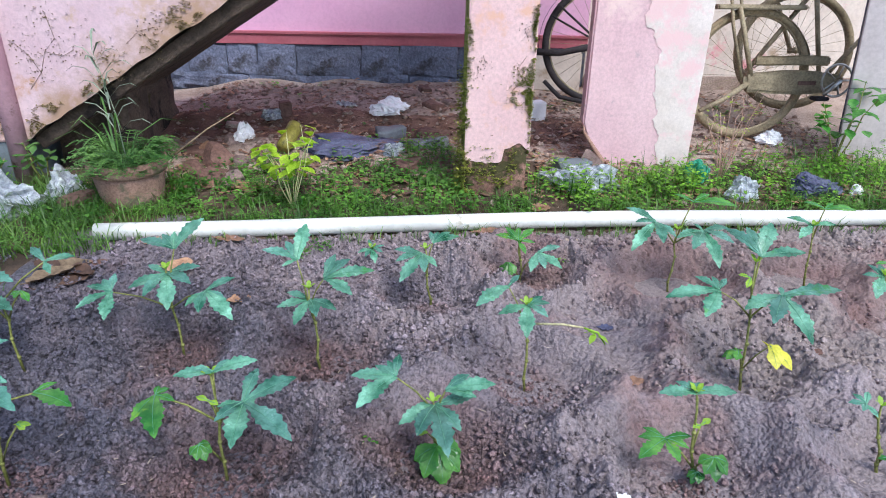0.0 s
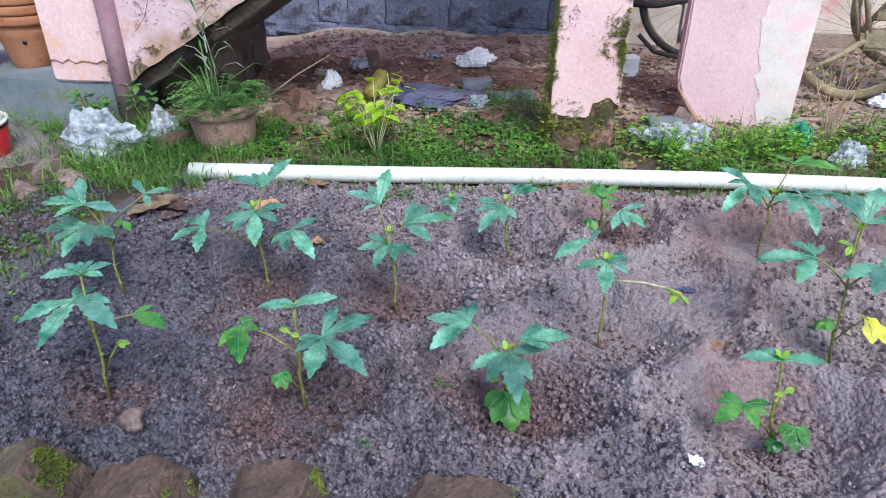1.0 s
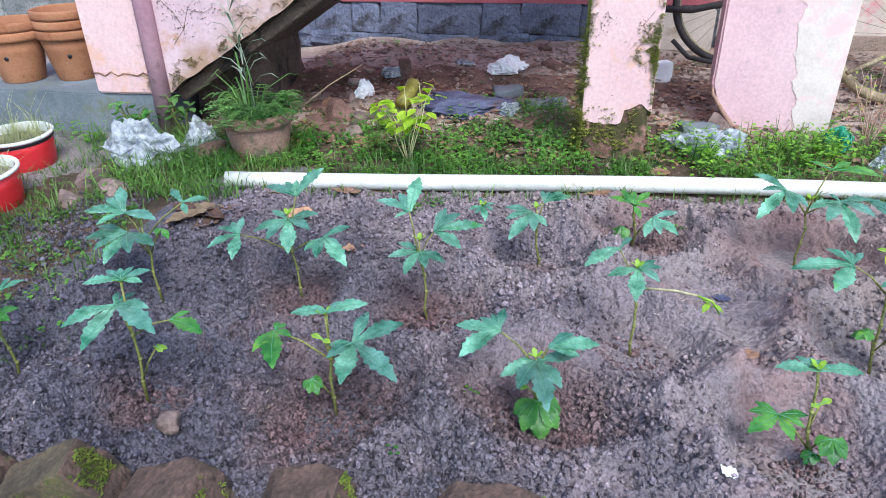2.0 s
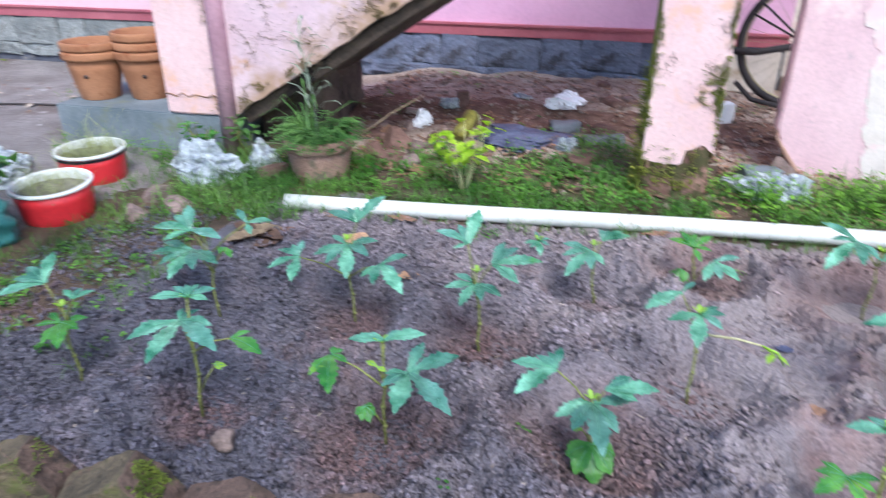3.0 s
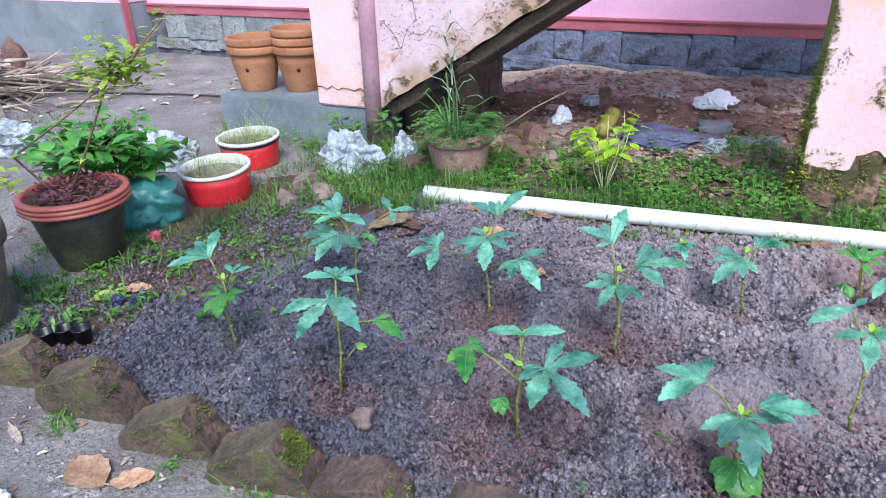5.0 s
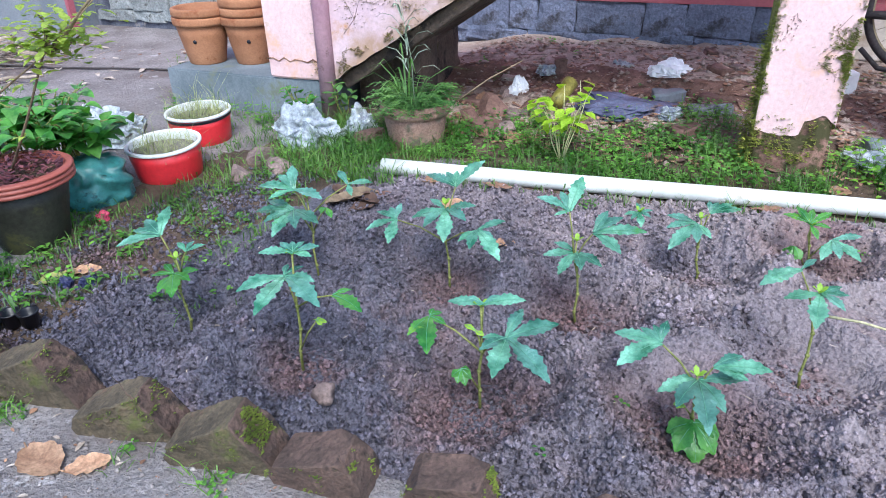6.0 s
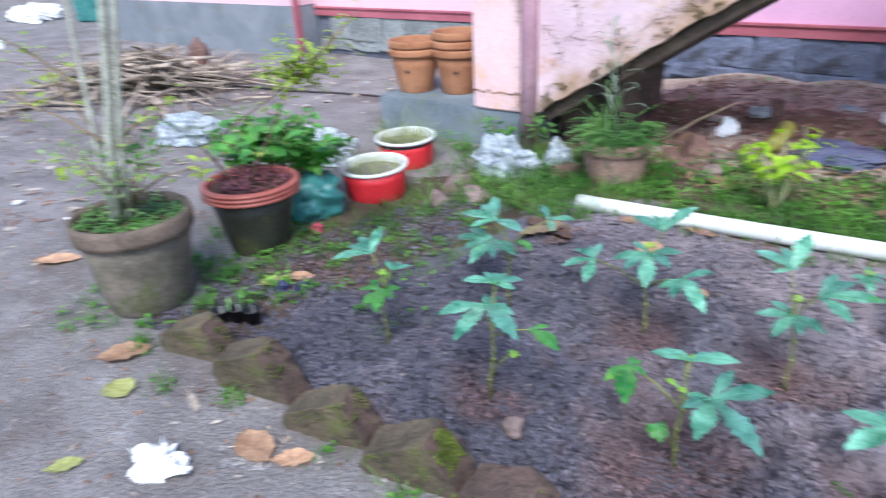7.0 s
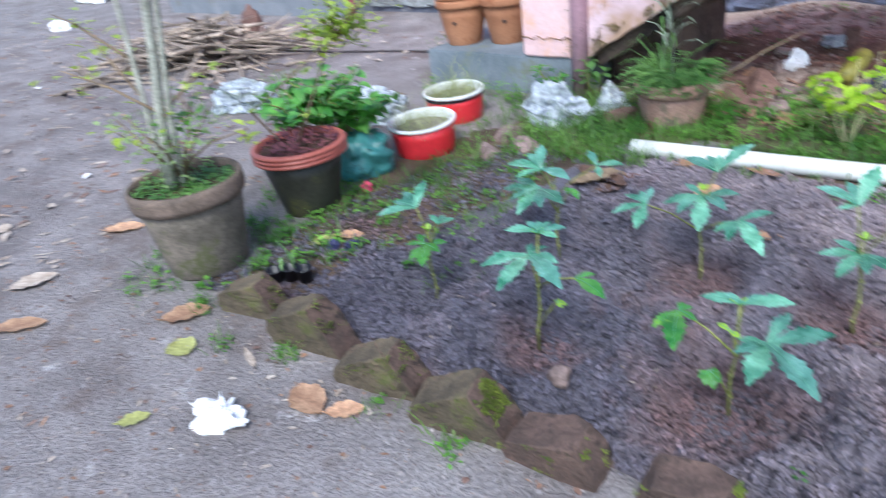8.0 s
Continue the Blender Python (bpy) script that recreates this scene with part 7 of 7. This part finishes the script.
for i in range(5):
    s = Soup()
    s.tube([(0.02 * math.cos(i * 1.257), 0, 0.02 * math.sin(i * 1.257)), (0.1 * math.cos(i * 1.257), 0, 0.1 * math.sin(i * 1.257))], 0.006, 6)
    part("arm", s, CHROME, ch)
s = Soup()
s.tube([(0.56, -0.125, 0.38), (0.46, -0.13, 0.29)], [0.014, 0.011], 8)
part("crank", s, CHROME, bike, "dull chrome crank")
part("pedal", box(0.38, 0.47, -0.19, -0.11, 0.26, 0.285, 0.006), DARK_RUBBER, bike)
mg = Soup()
arc = [(0.415 * math.cos(a), 0, 0.385 + 0.415 * math.sin(a)) for a in np.linspace(0.2, 2.6, 16)]
vs = [Vector((x, yy, z)) for x, _, z in arc for yy in (-0.03, 0.03)]
mg.add(vs, [(2 * i, 2 * i + 1, 2 * i + 3, 2 * i + 2) for i in range(15)])
part("mudguard", mg, MUDDY_METAL, bike)

spare = thing("bicycle", "stripped mud-coated bicycle leaning on the house wall", "bicycle", pose(2.5, 4.75, 0.1, -9, 0, -6))
wheel(spare, Matrix.Translation((0, 0, 0.42)), 0.40, RUBBER, MUDDY_METAL)
s = Soup()
s.tube([(0, 0.05, 0.42), (-0.25, 0.05, 1.0)], 0.014, 8)
part("fork", s, MUDDY_METAL, spare)
bike2 = thing("bicycle", "dark old bicycle standing between pillar and house", "bicycle", pose(1.24, 5.1, 0.06, -6, 0, -6))
wheel(bike2, Matrix.Translation((0, 0, 0.43)), 0.43, DARK_RUBBER, MUDDY_METAL)
for nm, pts_, rad in (("stand", [(-0.56, 0.0, 0.36), (-0.3, -0.04, 0.36), (0.0, -0.06, 0.43)], 0.024), ("mudguard_stay", [(0, -0.06, 0.43), (-0.34, -0.05, 0.70)], 0.008), ("mudguard_stay", [(0, -0.06, 0.43), (-0.38, -0.05, 0.62)], 0.007),
                      ("fork", [(0, -0.06, 0.43), (-0.06, -0.04, 0.75), (-0.14, 0.0, 1.1)], 0.014), ("chain_stay", [(0.0, 0.06, 0.43), (0.5, 0.05, 0.4)], 0.014), ("foot_bar", [(-0.4, -0.08, 0.16), (-0.28, -0.1, 0.05), (-0.1, -0.1, 0.02)], 0.016)):
    s = Soup()
    s.tube(pts_, rad, 8)
    part(nm, s, DARK_RUBBER, bike2)
mg = Soup()
arc = [(0.455 * math.cos(a), 0.43 + 0.455 * math.sin(a)) for a in np.linspace(1.2, 3.3, 20)]
mg.add([Vector((x, yy, z)) for x, z in arc for yy in (-0.032, 0.032)], [(2 * i, 2 * i + 1, 2 * i + 3, 2 * i + 2) for i in range(19)])
part("mudguard", mg, DARK_RUBBER, bike2)

# ---- firewood, heaps and distance ----
pile = thing("firewood_pile", "loose heap of weathered sticks and split planks on the yard", "firewood", (-6.0, 3.35, -0.02))
for i in range(270):
    l, h = R.uniform(0.3, 1.15), R.random()
    a = R.gauss(8, 42) + (90 if R.random() < 0.12 else 0)
    x, y = R.gauss(-0.1, 0.5), R.gauss(0, 0.36)
    z = max(0.02, 0.36 * h * math.exp(-(x / 0.95) ** 2 - (y / 0.55) ** 2)) + 0.02
    if i % 5 < 2:
        st_ = box(-l / 2, l / 2, -R.uniform(0.008, 0.03), R.uniform(0.008, 0.03), -0.008, R.uniform(0.004, 0.014), 0.002, 0.005, 2)
    else:
        st_ = Soup()
        r = R.uniform(0.005, 0.015)
        st_.tube([(-l / 2, 0, 0), (-l / 6, R.gauss(0, 0.02), 0.01), (l / 5, R.gauss(0, 0.02), 0), (l / 2, R.gauss(0, 0.02), 0)], [r, r * 0.95, r * 0.85, r * 0.6], 7)
    part("stick", st_, WOOD, pile, at=pose(x, y, z, R.gauss(0, 6), R.gauss(0, 10), a))
lying("clay_stump", lump(0.12, 0.1, 0.22, 41, 0.3), RED_FLESH, -6.55, 4.25, "reddish clay stump behind the firewood", "stump")
lying("crumpled_cloth", crumple(0.22, 0.16, 0.13, 42), SILVER_BAG, -4.2, 2.5, "crumpled pale grey cloth on the yard", "cloth", 30)
lying("crumpled_cloth", crumple(0.16, 0.12, 0.13, 43), SILVER_BAG, -3.0, 2.62, "pale bundle of plastic behind the basins", "bag", 30)
lying("white_sack", crumple(0.55, 0.35, 0.2, 44), PAPER, -14.4, 6.1, "white heap of sacking at the far yard edge", "heap", 10)
lying("crate", box(-0.3, 0.3, -0.25, 0.25, 0, 0.55, 0.03), TEAL_BAG, -12.9, 6.6, "teal plastic crate by the house wing", "crate", 20)
lying("paper_scrap", crumple(0.12, 0.1, 0.1, 45), PAPER, -11.0, 4.0, "white plastic scrap far over the yard", "plastic")
lying("crumpled_cloth", crumple(0.9, 0.3, 0.14, 46), PINK_CLOTH, -22.0, 5.0, "faded red cloth lying far over the yard", "cloth", 8)
tub = planter("red_tub", "small pinkish red plastic tub standing on the yard", -4.70, 0.36, 0.14, 0.11, 0.3, PINK_CLOTH, PINK_CLOTH, 0.03, None, lip=0.008, category="tub")
cb = Soup()
cb.tube([(x, 3.95 + 0.12 * math.sin(x * 1.3), zl(x, 3.95) + 0.012) for x in np.linspace(-6.0, -3.26, 16)], 0.008, 8)
link("cable", cb, CABLE, label="dark rubber cable lying across the yard", category="cable")
tw = Soup()
tw.tube([(-3.7, 3.0, 0.02), (-3.3, 2.9, 0.06), (-2.9, 2.75, 0.14)], [0.008, 0.007, 0.004], 6)
link("dead_branch", tw, TWIG, label="thin dead branch leaning on the basins", category="branch")
tw = Soup()
tw.tube([(-1.28, 3.2, 0.2), (-1.1, 3.3, 0.33), (-0.95, 3.4, 0.41)], [0.006, 0.004, 0.002], 6)
link("dead_branch", tw, TWIG, label="thin pale dead twig beside the fern pot", category="branch")


def bush(x, y, size, seed, name="far_bush"):
    """A many-leaved bush with an uneven outline."""
    r = random.Random(seed)
    b_ = thing(name, "dark green bush at the far edge of the yard", "bush", (x, y, -0.02), "far bushes")
    t = Soup()
    for i in range(5):
        a = i * 1.3 + seed
        t.tube([(0, 0, 0), (0.2 * size * math.cos(a), 0.2 * size * math.sin(a), 0.5 * size), (0.5 * size * math.cos(a), 0.5 * size * math.sin(a), size)], [0.05 * size, 0.035 * size, 0.01], 6)
    part("stems", t, TWIG, b_)
    s = Soup()
    for _ in range(700):
        a, h = r.uniform(0, 6.28), r.random()
        rad = size * (0.75 * math.sin(math.pi * min(1, 0.15 + 0.8 * h)) + 0.25 * noise.noise(Vector((math.cos(a) * 2, math.sin(a) * 2, h * 3 + seed)))) * math.sqrt(r.random())
        p = (rad * math.cos(a), rad * math.sin(a), 0.05 + h * 1.5 * size)
        leaflet(s, p, (r.uniform(-1, 1), r.uniform(-1, 1), r.uniform(-0.7, 0.4)), 0.16 * size, 0.05 * size)
    part("crown", s, FAR_GREEN, b_)


for i, (x, y, s_) in enumerate(((-24, 8, 2.2), (-27, 5.5, 2.0), (-28, 2, 2.3), (-21, 10.5, 2.2), (-17, 10, 1.8), (-30, -2, 2.4), (-31, -6, 2.6), (-25, 9.5, 3.0), (-33, 4, 3.2), (-14.5, 9.6, 1.6), (-23, 6.6, 1.1), (-30, 8, 3.2))):
    bush(x, y, s_, i + 3)

# ---- plinth stones of the house front, one by one ----
def stone_mesh(w_, h_, seed):
    b_ = box(-w_ / 2, w_ / 2, -0.045, 0.05, -h_ / 2, h_ / 2, 0.006, 0.0, 5)
    for v in b_.verts:
        v.co += Vector(noise.noise_vector(v.co * 9 + Vector((seed * 3.3, 0, 0)))) * 0.017 + Vector(noise.noise_vector(v.co * 30 + Vector((seed * 3.3, 0, 0)))) * 0.007
    for f in b_.faces:
        f.smooth = False
    me = bpy.data.meshes.new("stone")
    b_.to_mesh(me)
    b_.free()
    return me


widths = [0.24, 0.31, 0.36, 0.4, 0.47, 0.52]
kinds = {}
for m in (DARK_STONE, GREY_STONE):
    for wi, w_ in enumerate(widths):
        for row, h_ in enumerate((0.11, 0.25)):
            kinds[m, wi, row] = stone_mesh(w_, h_, wi * 5 + row)
            kinds[m, wi, row].materials.append(m)
for row, (zc, off) in enumerate(((0.075, 0.0), (0.25, 0.17))):
    x = -6.15 + off
    while x < 0.9:
        wi = R.randrange(6)
        # paler stones left of -2.9: the brighter light there is put into their colour
        m = GREY_STONE if x < -2.9 else DARK_STONE
        if x + widths[wi] < 1.3:
            part("stone", kinds[m, wi, row], None, house, at=pose(x + widths[wi] / 2, 5.685 + R.uniform(-0.012, 0.012), zc + R.uniform(-0.012, 0.012), 0, R.gauss(0, 2.0), 0))
        x += widths[wi] + 0.004
